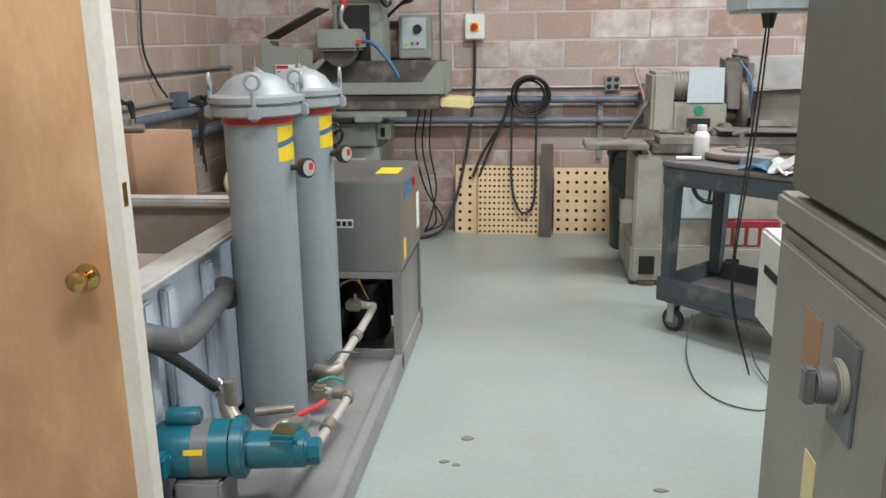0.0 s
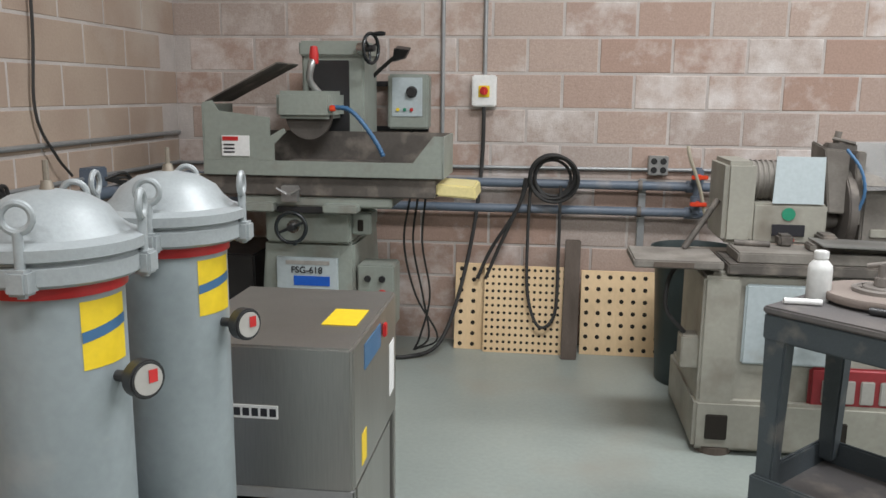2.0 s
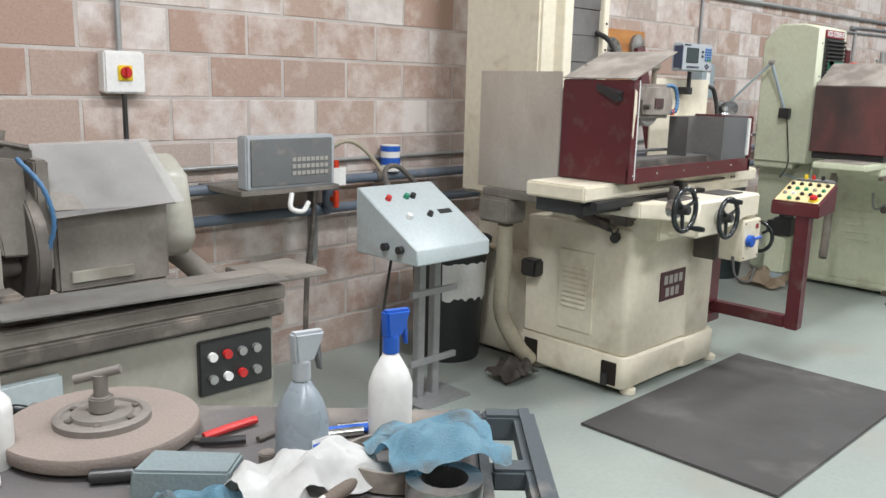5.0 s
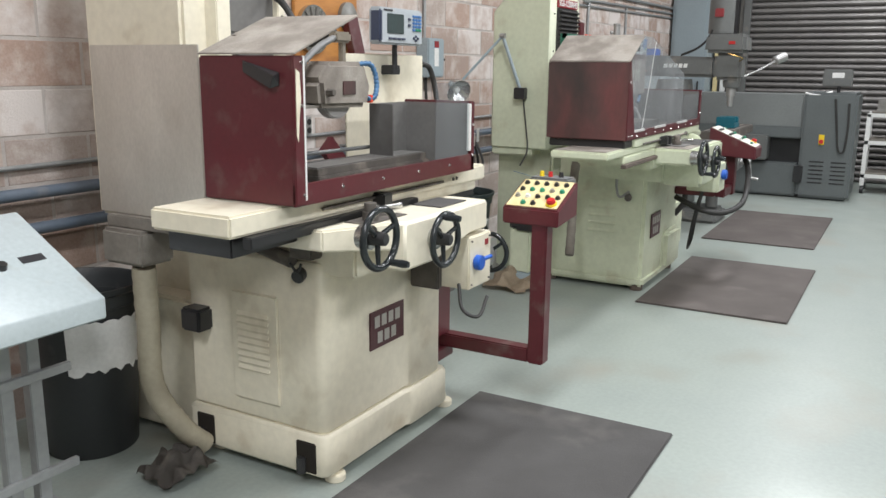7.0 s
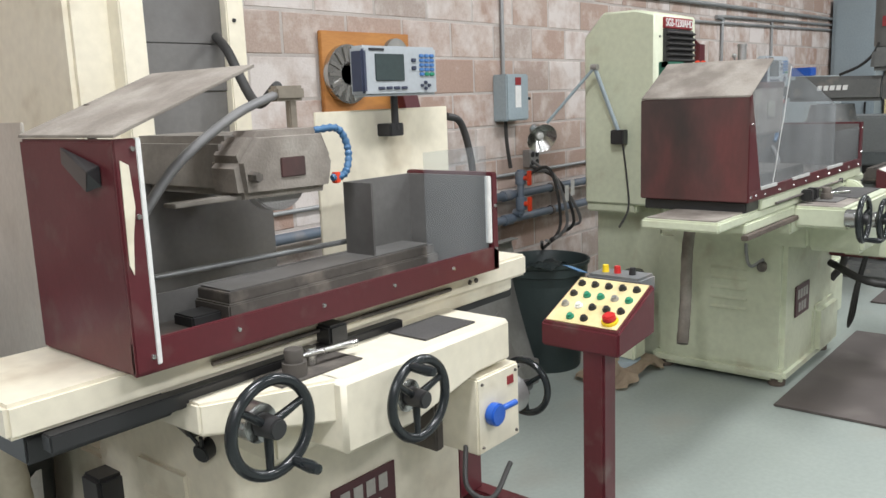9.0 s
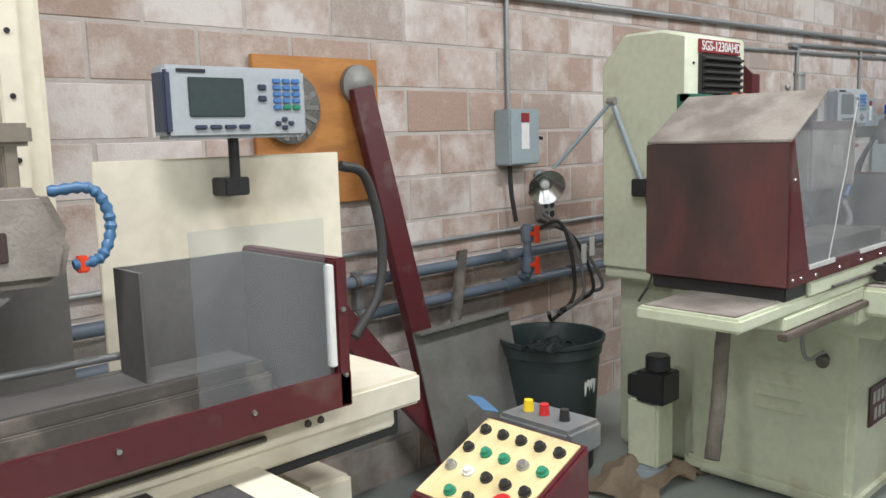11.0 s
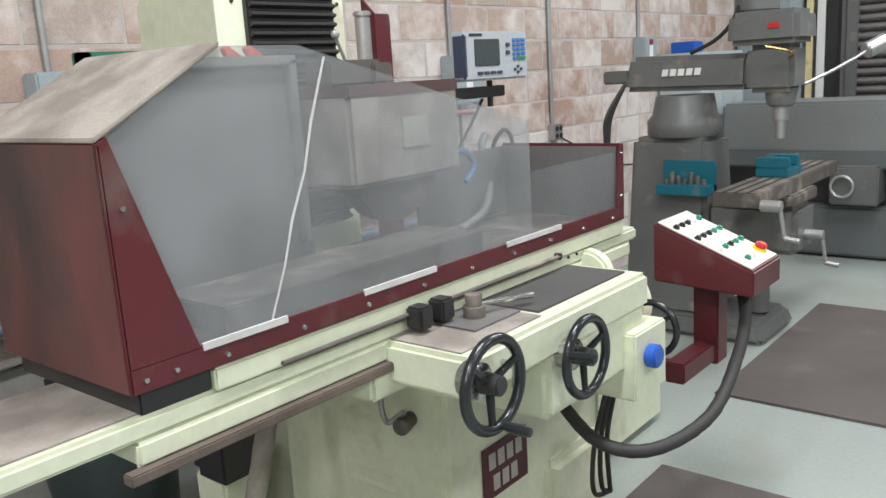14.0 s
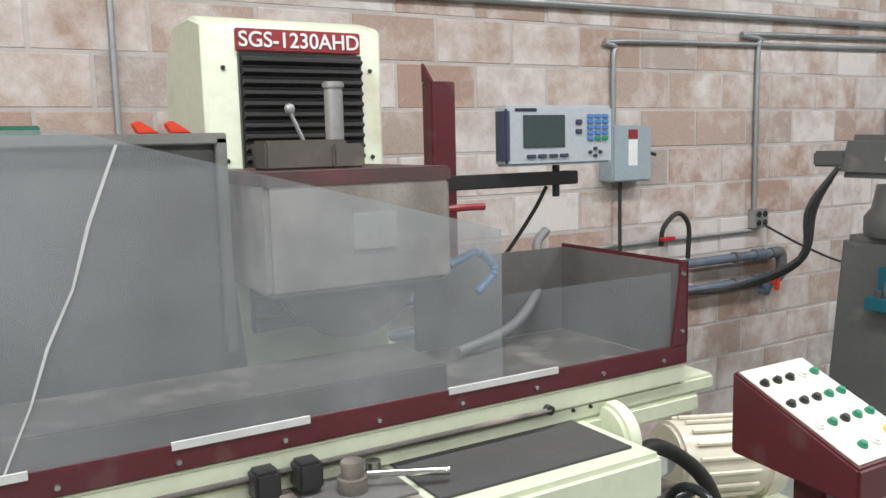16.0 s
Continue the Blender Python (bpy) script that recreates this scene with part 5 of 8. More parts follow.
pipe_run("conduit", [(10.42, W - 0.02, 1.22), (10.42, W - 0.02, 2.1), (10.45, W - 0.02, 2.2), (10.55, W - 0.02, 2.235), (EAST - 0.3, W - 0.02, 2.30)], 0.015, "galv", "bent grey conduit above a socket", n=4)
pipe_run("conduit", [(11.75, W - 0.02, 1.8), (11.75, W - 0.02, 2.24)], 0.015, "galv", "short upright grey conduit")
for cx, z0 in ((-0.455, 1.60), (-0.70, 1.20), (1.99, 1.61), (4.48, 1.64), (6.97, 1.72)):
    pipe_run("conduit", [(cx, W - 0.02, z0), (cx, W - 0.02, CEIL)], 0.012, "galv", "upright grey conduit on the block wall")
for cx in (0.47, 3.0, 5.95):
    b = single("strut_channel", bx(cx - 0.02, cx + 0.02, W - 0.045, W, 0.55, 1.02, 0.003), "galv", (cx, W, 0.55), "upright steel strut holding the wall pipes", "bracket", "strut channels")
disconnect("rotary_switch", -0.525, -0.385, 1.42, 1.60, 0.07, "white", True, "white wall switch box with a red rotary knob")
disconnect("rotary_switch", 1.90, 2.08, 1.43, 1.61, 0.07, "white", True, "white wall switch box with a red rotary knob")
disconnect("switch_box", 4.35, 4.62, 1.45, 1.64, 0.09, "white", False, "plain white wall switch box behind the cream grinder")
disconnect("safety_switch", 6.88, 7.11, 1.44, 1.72, 0.11, "elec", False, "blue-grey safety switch with a side lever", True)
disconnect("safety_switch", 9.26, 9.52, 1.45, 1.73, 0.11, "elec", False, "blue-grey safety switch with a side lever", True)
disconnect("safety_switch", 11.68, 11.9, 1.55, 1.82, 0.11, "elec", False, "blue-grey safety switch with a side lever", True)
for ox, oz in ((0.55, 1.10), (5.53, 1.16), (7.24, 1.19), (10.44, 1.19)):
    o = thing("socket_outlet", (ox, W, oz - 0.05), "grey metal box with four black sockets", "socket", "wall sockets")
    part("box", bx(ox - 0.055, ox + 0.055, W - 0.06, W, oz - 0.055, oz + 0.055, 0.005), "alu", o)
    for dx in (-0.026, 0.026):
        for dz in (-0.025, 0.025):
            part("socket", cyl((ox + dx, W - 0.06, oz + dz), (ox + dx, W - 0.064, oz + dz), 0.018, None, 16), "black", o)
# valves with orange handles
for vx, zs in ((0.76, (1.05, 0.90)), (3.03, (1.06, 0.90)), (6.98, (1.09, 0.93)), (10.42, (0.835,))):
    v = thing("ball_valve", (vx, PY, zs[-1] - 0.06), "slate valve with orange handles on the wall pipes", "valve", "pipe valves")
    part("riser", cyl((vx, PY - 0.05, zs[-1] - 0.06), (vx, PY - 0.05, zs[0] + 0.05), 0.022, None, 14), "bluepipe", v)
    for z in zs:
        part("valve_body", cyl((vx, PY - 0.05, z - 0.04), (vx, PY - 0.05, z + 0.04), 0.034, None, 16, 0.004), "bluepipe", v)
        part("handle", J(cyl((vx, PY - 0.08, z), (vx, PY - 0.11, z), 0.016, None, 12), bx(vx - 0.045, vx + 0.045, PY - 0.125, PY - 0.105, z - 0.012, z + 0.012, 0.004)) if vx < 1 else J(cyl((vx, PY - 0.08, z), (vx, PY - 0.11, z), 0.016, None, 12), bx(vx - 0.014, vx + 0.014, PY - 0.125, PY - 0.105, z - 0.045, z + 0.045, 0.004)), "orange", v, "orange handle")
    part("cross_tee", cyl((vx, PY, zs[-1] - 0.06), (vx, PY - 0.05, zs[-1] - 0.06), 0.026, None, 14), "bluepipe", v)
single("pipe_elbow", tube([(10.5, PY, 0.985), (10.58, PY, 0.985), (10.6, PY, 0.95), (10.6, PY, 0.87), (10.57, PY, 0.835), (10.5, PY, 0.835)], 0.032, 14, 4), "pvc", (10.5, PY, 0.9), "dark return elbow joining the wall pipes", "pipe")
single("air_hose", tube([(9.62, W - 0.08, 1.1), (9.62, W - 0.1, 1.2), (9.7, W - 0.12, 1.27), (9.78, W - 0.12, 1.2), (9.8, W - 0.1, 1.02)], 0.013, 10), "rubber", (9.62, W - 0.08, 1.1), "looped black air hose with a red valve", "hose")
single("valve_handle", bx(9.58, 9.68, W - 0.13, W - 0.11, 1.13, 1.15, 0.004), "red", (9.62, W - 0.1, 1.14), "small red valve lever", "valve")
single("extension_lead", tube([(10.47, W - 0.05, 1.15), (10.7, W - 0.2, 1.0), (11.0, 6.0, 0.9), (11.3, 5.7, 0.95)], 0.007, 6), "rubber", (10.47, W, 1.15), "thin black cord from a wall socket", "cord")
# hoses from the wall valves
single("air_hose", tube([(0.80, PY - 0.1, 0.85), (0.76, PY - 0.12, 1.0), (0.70, PY - 0.12, 1.16), (0.69, PY - 0.1, 1.22)], 0.010, 8), "hose", (0.8, PY, 0.85), "pale hose hooked on the wall valve", "hose")
single("air_hose", tube([(2.95, PY - 0.08, 1.0), (2.98, PY - 0.15, 1.17), (3.08, PY - 0.2, 1.2), (3.2, PY - 0.25, 1.08), (3.28, PY - 0.3, 0.9)], 0.011, 8), "hose", (2.95, PY, 1.0), "pale hose looped over the wall valve", "hose")
single("air_hose", tube([(2.92, PY - 0.08, 1.1), (2.88, PY - 0.12, 0.8), (2.84, PY - 0.12, 0.5), (2.82, PY - 0.12, 0.02)], 0.014, 8), "grime", (2.92, PY, 0.02), "dark hose hanging down the wall", "hose")
for k in range(4):
    single("air_hose", tube([(6.98 + 0.03 * k, PY - 0.08, 1.10 + 0.03 * k), (7.05 + 0.05 * k, PY - 0.22, 1.14 - 0.04 * k), (7.1 + 0.08 * k, PY - 0.26, 0.8), (7.0 + 0.1 * k, PY - 0.2, 0.66 + 0.03 * k), (6.88 + 0.05 * k, 5.95, 0.72)], 0.010, 8), "hosegrey" if k % 2 else "rubber", (7.0, PY, 0.7), "hose hanging in loops below the wall valve", "hose", "hoses under the valve")
for k in range(2):
    single("hang_tag", bx(7.16 + 0.07 * k, 7.20 + 0.07 * k, PY - 0.26, PY - 0.257, 0.93 + 0.03 * k, 1.03 + 0.03 * k, 0), "paper", (7.16, PY - 0.2, 0.93), "white paper tag hanging from a hose", "tag")
# coiled cable
coil = thing("cable_coil", (-0.05, W - 0.08, 0.92), "black power cable coiled on the wall pipe", "cable")
for k in range(5):
    part("loop", torus((-0.05 + 0.012 * (k % 3), W - 0.11 - 0.012 * k, 1.02 + 0.012 * (k % 2)), 0.105 + 0.008 * k, 0.009, (0.05, 1, 0.04 * k), 40, 8), "rubber", coil)
part("hanging_loop", tube([(-0.17, W - 0.12, 1.0), (-0.18, W - 0.13, 0.7), (-0.17, W - 0.2, 0.35), (-0.10, W - 0.24, 0.17), (-0.01, W - 0.22, 0.25), (0.0, W - 0.15, 0.6), (0.0, W - 0.13, 0.98)], 0.010, 8), "rubber", coil)
for k in range(2):
    part("strand", tube([(-0.18 - 0.02 * k, W - 0.13, 1.02), (-0.24, W - 0.12, 0.85), (-0.35 - 0.04 * k, W - 0.12, 0.6), (-0.42 - 0.05 * k, W - 0.14, 0.42)], 0.011, 8), "rubber", coil)
single("power_cable", tube([(-0.455, W - 0.05, 1.42), (-0.46, W - 0.05, 1.1), (-0.50, W - 0.1, 0.7), (-0.58, W - 0.22, 0.3), (-0.68, 5.95, 0.06), (-0.85, 5.85, 0.015), (-1.0, 5.85, 0.02)], 0.012, 8), "rubber", (-0.455, W, 1.42), "thick black cable dropping from the switch to the floor", "cable")
single("power_cable", tube([(1.99, W - 0.05, 1.43), (1.99, W - 0.05, 1.2), (1.97, W - 0.1, 0.9)], 0.011, 8), "rubber", (1.99, W, 1.43), "black cable below the wall switch", "cable")
single("power_cable", tube([(6.94, W - 0.05, 1.44), (6.95, W - 0.05, 1.3), (6.97, W - 0.06, 1.15)], 0.012, 8), "rubber", (6.94, W, 1.44), "black cable below the safety switch", "cable")
single("power_cable", tube([(9.36, W - 0.05, 1.45), (9.36, W - 0.05, 1.2), (9.34, W - 0.08, 0.9)], 0.010, 8), "rubber", (9.36, W, 1.45), "black cable below the safety switch", "cable")
single("wall_cable", tube([(WEST + 0.02, 4.85, 2.6), (WEST + 0.03, 4.83, 1.8), (WEST + 0.03, 4.80, 1.4), (WEST + 0.05, 4.9, 1.2), (WEST + 0.06, 5.0, 1.1)], 0.007, 6), "rubber", (WEST, 4.85, 2.6), "thin black cable hanging down the tan wall", "cable")
wo = thing("socket_outlet", (WEST, 4.2, 1.22), "grey twin socket box with a black plug", "socket")
part("box", bx(WEST, WEST + 0.06, 4.08, 4.22, 1.2, 1.32, 0.006), "elec", wo)
part("box", bx(WEST, WEST + 0.08, 4.24, 4.36, 1.2, 1.30, 0.006), "bluepipe", wo)
part("plug", bx(WEST, WEST + 0.1, 4.06, 4.14, 1.32, 1.40, 0.01), "black", wo)
for k in range(3):
    part("lead", tube([(WEST + 0.08, 4.15 + 0.05 * k, 1.2), (WEST + 0.12, 4.2 + 0.06 * k, 1.12), (WEST + 0.1, 4.4 + 0.03 * k, 1.1), (WEST + 0.1, 4.45, 0.98 - 0.03 * k)], 0.008, 6), "rubber", wo)
wo2 = thing("socket_outlet", (WEST, 5.2, 1.02), "dark socket box with tangled leads", "socket")
part("box", bx(WEST, WEST + 0.08, 5.15, 5.28, 1.02, 1.12, 0.006), "bluepipe", wo2)
for k in range(4):
    part("lead", tube([(WEST + 0.08, 5.25, 1.06), (WEST + 0.14, 5.35 + 0.03 * k, 1.08 - 0.03 * k), (WEST + 0.14, 5.42 - 0.05 * k, 0.96), (WEST + 0.1, 5.3 + 0.04 * k, 0.75 - 0.06 * k)], 0.008, 6), "rubber", wo2)
# speed controller beside the small grinder
vf = thing("speed_controller", (-0.88, W, 1.29), "grey speed controller box with a black dial and three buttons", "controller")
body = part("case", bx(-1.0, -0.765, W - 0.16, W - 0.04, 1.29, 1.60, 0.01), "sage", vf)
part("front_plate", bx(-0.975, -0.80, W - 0.166, W - 0.158, 1.36, 1.58, 0.003), "panelgrey", body)
part("dial", J(cyl((-0.86, W - 0.166, 1.50), (-0.86, W - 0.19, 1.50), 0.034, 0.028, 24, 0.004)), "black", body)
for k, c in enumerate(("yellow", "green", "red")):
    part("button", cyl((-0.94 + 0.04 * k, W - 0.166, 1.40), (-0.94 + 0.04 * k, W - 0.176, 1.40), 0.010, None, 12), c, body)
part("mounting_rail", J(bx(-1.2, -1.0, W - 0.04, W - 0.02, 1.53, 1.56, 0.002), bx(-1.2, -0.78, W - 0.04, W - 0.02, 1.27, 1.30, 0.002)), "black", vf)
part("lead", tube([(-0.87, W - 0.1, 1.29), (-0.88, W - 0.1, 1.2), (-0.92, W - 0.12, 1.1)], 0.008, 6), "rubber", vf)
gl = thing("gooseneck_lamp", (-1.2, W - 0.1, 1.3), "black gooseneck machine lamp with a square head", "lamp")
part("neck", tube([(-1.17, W - 0.1, 1.32), (-1.17, W - 0.14, 1.42), (-1.10, W - 0.22, 1.55), (-0.98, W - 0.3, 1.65), (-0.92, W - 0.34, 1.69)], 0.011, 10, 8, 0.06), "rubber", gl)
part("lamp_head", hull([(-0.94, W - 0.36, 1.66), (-0.87, W - 0.36, 1.68), (-0.87, W - 0.3, 1.68), (-0.94, W - 0.3, 1.66)], [(-0.92, W - 0.40, 1.73), (-0.84, W - 0.40, 1.72), (-0.84, W - 0.30, 1.74), (-0.92, W - 0.30, 1.75)], 0.004), "black", gl)

# ---- perforated boards and post ----
def pegboard(x0, x1, h, cols, rows, y, r, tilt=0.10):
    b = thing("perforated_board", (x0, y, 0), "pale birch board with rows of drilled holes leaning on the wall", "board", "perforated boards")
    y0, y1, z1 = y, y + tilt * 1.0, h
    face = part("board", hull([(x0, y0, 0), (x1, y0, 0), (x1, y0 + 0.022, 0), (x0, y0 + 0.022, 0)], [(x0, y1, z1), (x1, y1, z1), (x1, y1 + 0.022, z1), (x0, y1 + 0.022, z1)], 0.002), "pegwood", b)
    d = Vector((0, -z1, y1 - y0)).normalized()
    for i in range(cols):
        for j in range(rows):
            fx, fz = x0 + (x1 - x0) * (i + 0.5) / cols, (j + 0.5) / rows
            q = Vector((fx, y0 + (y1 - y0) * fz, z1 * fz))
            part("hole", cyl(q + d * 0.0005, q + d * 0.0015, r, None, 10), "hole", face)
    return b


pegboard(-0.60, -0.38, 0.50, 3, 8, 6.10, 0.013)
pegboard(-0.425, 0.06, 0.50, 14, 12, 6.06, 0.009)
pegboard(0.14, 0.61, 0.48, 7, 7, 6.10, 0.013)
single("timber_post", hull([(0.03, 5.98, 0), (0.12, 5.98, 0), (0.12, 6.03, 0), (0.03, 6.03, 0)], [(0.04, 6.17, 0.66), (0.13, 6.17, 0.66), (0.13, 6.22, 0.66), (0.04, 6.22, 0.66)], 0.004), "oldwood", (0.07, 6.0, 0), "dark weathered timber post leaning on the wall", "post")


def bin_thing(c, r, h, label, material="bin", paper=None):
    b = thing("waste_bin", (*c, 0), label, "bin", "black bins")
    part("body", rev([(0, 0.004), (r * 0.80, 0.0), (r * 0.83, 0.01), (r * 0.97, h - 0.08), (r * 1.02, h - 0.075), (r * 1.03, h - 0.03), (r * 1.08, h - 0.02), (r * 1.09, h), (r * 1.04, h), (r * 0.99, h - 0.03), (r * 0.80, 0.03), (0, 0.03)], (*c, 0), seg=40), material, b)
    return b


b1 = bin_thing((0.70, 5.75), 0.21, 0.72, "slate-black round waste bin between grinder and wall", "bindark")
b2 = bin_thing((3.62, 5.84), 0.215, 0.68, "black round waste bin with a torn white label")
b3 = bin_thing((6.79, 5.87), 0.24, 0.645, "slate-black round waste bin with hoses in it", "bindark")


def band(parent, c, r0, r1, z0, z1, a0, a1, material, label):
    bm = bmesh.new()
    n = 14
    lo, hi = [], []
    for i in range(n + 1):
        a = radians(a0 + (a1 - a0) * i / n)
        j = 0.03 * noise.noise(Vector((i * 0.7, z0 * 9, 2)))
        lo.append(bm.verts.new((c[0] + r0 * math.cos(a), c[1] + r0 * math.sin(a), z0 + j)))
        hi.append(bm.verts.new((c[0] + r1 * math.cos(a), c[1] + r1 * math.sin(a), z1 + j * 0.5)))
    for i in range(n):
        bm.faces.new((lo[i], lo[i + 1], hi[i + 1], hi[i]))
    return part("torn_label", bm, material, parent, label)


band(b2, (3.62, 5.84), 0.205, 0.213, 0.36, 0.56, 215, 300, "paper", "torn white label")
band(b3, (6.79, 5.87), 0.222, 0.228, 0.40, 0.46, 262, 285, "paper", "torn white label scrap")
cloth("plastic_liner", (6.62, 5.74, 0.635), 0.22, 0.16, 0.05, "bindark", "black liner flap folded over the bin rim", "liner", 3)

# ---- small sage surface grinder ----
g = thing("surface_grinder", (-1.25, 5.75, 0), "small sage-grey manual surface grinder with a dark dusty table", "grinding machine", "surface grinders")
base = part("base", hull([(-1.56, 5.42, 0), (-1.02, 5.42, 0), (-1.02, 6.1, 0), (-1.56, 6.1, 0)], [(-1.52, 5.46, 0.74), (-1.05, 5.46, 0.74), (-1.05, 6.05, 0.74), (-1.52, 6.05, 0.74)], 0.015), "sage", g, "sage-grey cast base")
npl = part("name_plate", bx(-1.45, -1.13, 5.425, 5.45, 0.42, 0.66, 0.003), "panelgrey", base, "grey plate with a model number and blue band")
part("plate_bar", bx(-1.40, -1.17, 5.422, 5.427, 0.625, 0.645, 0), "logo_grey", npl)
lettering("FSG-618", (-1.29, 5.421, 0.595), 0.048, npl, "plate_black")
part("plate_band", bx(-1.36, -1.17, 5.422, 5.427, 0.515, 0.565, 0), "blue", npl)
part("plate_sticker", bx(-1.33, -1.25, 5.422, 5.427, 0.44, 0.49, 0), "blueloc", npl)
cb = part("control_box", bx(-1.03, -0.84, 5.44, 5.62, 0.30, 0.63, 0.008), "sage", g)
for k, c in enumerate(("black", "black", "green", "red")):
    part("button", cyl((-0.975 + 0.075 * (k % 2), 5.44, 0.56 - 0.08 * (k // 2)), (-0.975 + 0.075 * (k % 2), 5.425, 0.56 - 0.08 * (k // 2)), 0.017 if k < 3 else 0.024, None, 14, 0.002), c, cb)
neck = part("knee", bx(-1.50, -1.06, 5.42, 6.0, 0.74, 0.90, 0.01), "sage", g)
part("vent_box", bx(-1.06, -0.96, 5.46, 5.6, 0.78, 0.90, 0.008), "sage", g)
part("vent_slot", bx(-1.03, -1.0, 5.455, 5.462, 0.80, 0.86, 0.004), "hole", g)
part("saddle", J(bx(-1.60, -0.84, 5.38, 5.9, 0.93, 0.98, 0.008), bx(-1.58, -1.42, 5.30, 5.42, 0.91, 0.95, 0.006), bx(-1.17, -1.0, 5.30, 5.42, 0.91, 0.95, 0.006)), "sage", g, "sage-grey saddle")
part("saddle_gap", bx(-1.42, -1.17, 5.36, 5.45, 0.90, 0.93, 0.004), "black", g)
part("table", bx(-1.82, -0.62, 5.37, 5.72, 0.985, 1.085, 0.006), "grime", g, "dark oily table")
part("table_end", hull([(-0.62, 5.38, 1.0), (-0.42, 5.38, 0.985), (-0.42, 5.7, 0.985), (-0.62, 5.7, 1.0)], [(-0.62, 5.38, 1.06), (-0.43, 5.38, 1.05), (-0.43, 5.7, 1.05), (-0.62, 5.7, 1.06)], 0.008), "yellow_pale", g, "pale yellow table end cover")
part("table_end", hull([(-2.0, 5.38, 0.985), (-1.82, 5.38, 1.0), (-1.82, 5.7, 1.0), (-2.0, 5.7, 0.985)], [(-2.0, 5.38, 1.05), (-1.82, 5.38, 1.06), (-1.82, 5.7, 1.06), (-2.0, 5.7, 1.05)], 0.008), "yellow_pale", g, "pale yellow table end cover")
tray = part("splash_tray", J(bx(-1.78, -0.58, 5.345, 5.36, 1.085, 1.16, 0.003), prism([(-1.78, 1.16), (-1.42, 1.16), (-1.42, 1.24), (-1.36, 1.30), (-1.37, 1.32), (-1.44, 1.28), (-1.44, 1.37), (-1.70, 1.40), (-1.73, 1.45), (-1.78, 1.44)], "y", 5.347, 5.355, 0), prism([(-0.73, 1.16), (-0.58, 1.16), (-0.58, 1.29), (-0.63, 1.29)], "y", 5.347, 5.355, 0), bx(-1.785, -1.775, 5.345, 5.74, 1.085, 1.43, 0.002), bx(-0.588, -0.578, 5.345, 5.74, 1.085, 1.29, 0.002)), "sage", g, "sage sheet-metal splash tray")
part("tray_back", bx(-1.77, -0.59, 5.735, 5.745, 1.085, 1.29, 0.002), "grime", g, "dark stained back sheet")
part("tray_flap", hull([(-1.77, 5.36, 1.44), (-1.77, 5.72, 1.44), (-1.40, 5.72, 1.63), (-1.40, 5.36, 1.63)], [(-1.77, 5.36, 1.447), (-1.77, 5.72, 1.447), (-1.40, 5.72, 1.637), (-1.40, 5.36, 1.637)], 0), "grime", g, "raised dark flap")
ws = part("warning_sign", bx(-1.685, -1.545, 5.341, 5.347, 1.18, 1.28, 0), "paper", tray, "white warning sticker with a red band")
part("warning_band", bx(-1.68, -1.60, 5.339, 5.342, 1.255, 1.275, 0), "red", ws)
for k in range(3):
    part("warning_line", bx(-1.675, -1.62, 5.339, 5.342, 1.195 + 0.018 * k, 1.203 + 0.018 * k, 0), "plate_black", ws)
part("chuck", bx(-1.40, -0.92, 5.42, 5.62, 1.085, 1.15, 0.004), "grime", g)
col = part("column", J(bx(-1.40, -1.06, 5.78, 6.12, 0.74, 1.70, 0.012), bx(-1.41, -1.05, 5.76, 6.12, 1.68, 1.76, 0.01)), "sage", g)
part("column_slot", bx(-1.36, -1.14, 5.768, 5.782, 1.2, 1.66, 0.003), "black", col)
part("wheel_head", J(bx(-1.46, -1.17, 5.50, 5.80, 1.36, 1.50, 0.02)), "sage", g, "sage wheel guard")
part("grinding_wheel", cyl((-1.30, 5.545, 1.375), (-1.30, 5.575, 1.375), 0.12, None, 40), "grime", g)
part("lift_arm", tube([(-1.25, 5.6, 1.48), (-1.29, 5.55, 1.55), (-1.28, 5.54, 1.62), (-1.27, 5.56, 1.66)], 0.018, 10), "alu", g)
part("red_grip", rev([(0, 0), (0.022, 0.005), (0.024, 0.05), (0.018, 0.09), (0, 0.095)], (-1.27, 5.56, 1.63), (0, 0, 1), 16), "red", g, "red lever grip")
handwheel(g, (-1.32, 5.27, 0.84), 0.075, spokes=2, hub="black")
handwheel(g, (-1.75, 5.30, 0.90), 0.10)
handwheel(g, (-1.01, 5.72, 1.72), 0.075, (1, -0.35, 0), 80)
part("clamp_block", J(bx(-1.38, -1.30, 5.31, 5.36, 0.96, 1.04, 0.004), cyl((-1.40, 5.30, 1.03), (-1.35, 5.30, 1.0), 0.005, None, 8), cyl((-1.28, 5.30, 1.03), (-1.33, 5.30, 1.0), 0.005, None, 8)), "alu", g)
part("nozzle_hose", tube([(-1.17, 5.52, 1.42), (-1.08, 5.50, 1.41), (-1.0, 5.48, 1.34), (-0.93, 5.48, 1.24), (-0.90, 5.48, 1.18)], 0.012, 10, 8, 0.12), "blueloc", g, "blue segmented nozzle hose")
part("nozzle_valve", bx(-1.18, -1.15, 5.50, 5.53, 1.40, 1.43, 0.004), "orange", g)
for k in range(3):
    part("hanging_lead", tube([(-0.80 + 0.04 * k, 5.75, 0.98), (-0.84 + 0.05 * k, 5.75, 0.7), (-0.78 + 0.04 * k, 5.78, 0.4), (-0.66 - 0.05 * k, 5.82, 0.15), (-0.8, 5.85, 0.06)], 0.006, 6), "rubber", g)
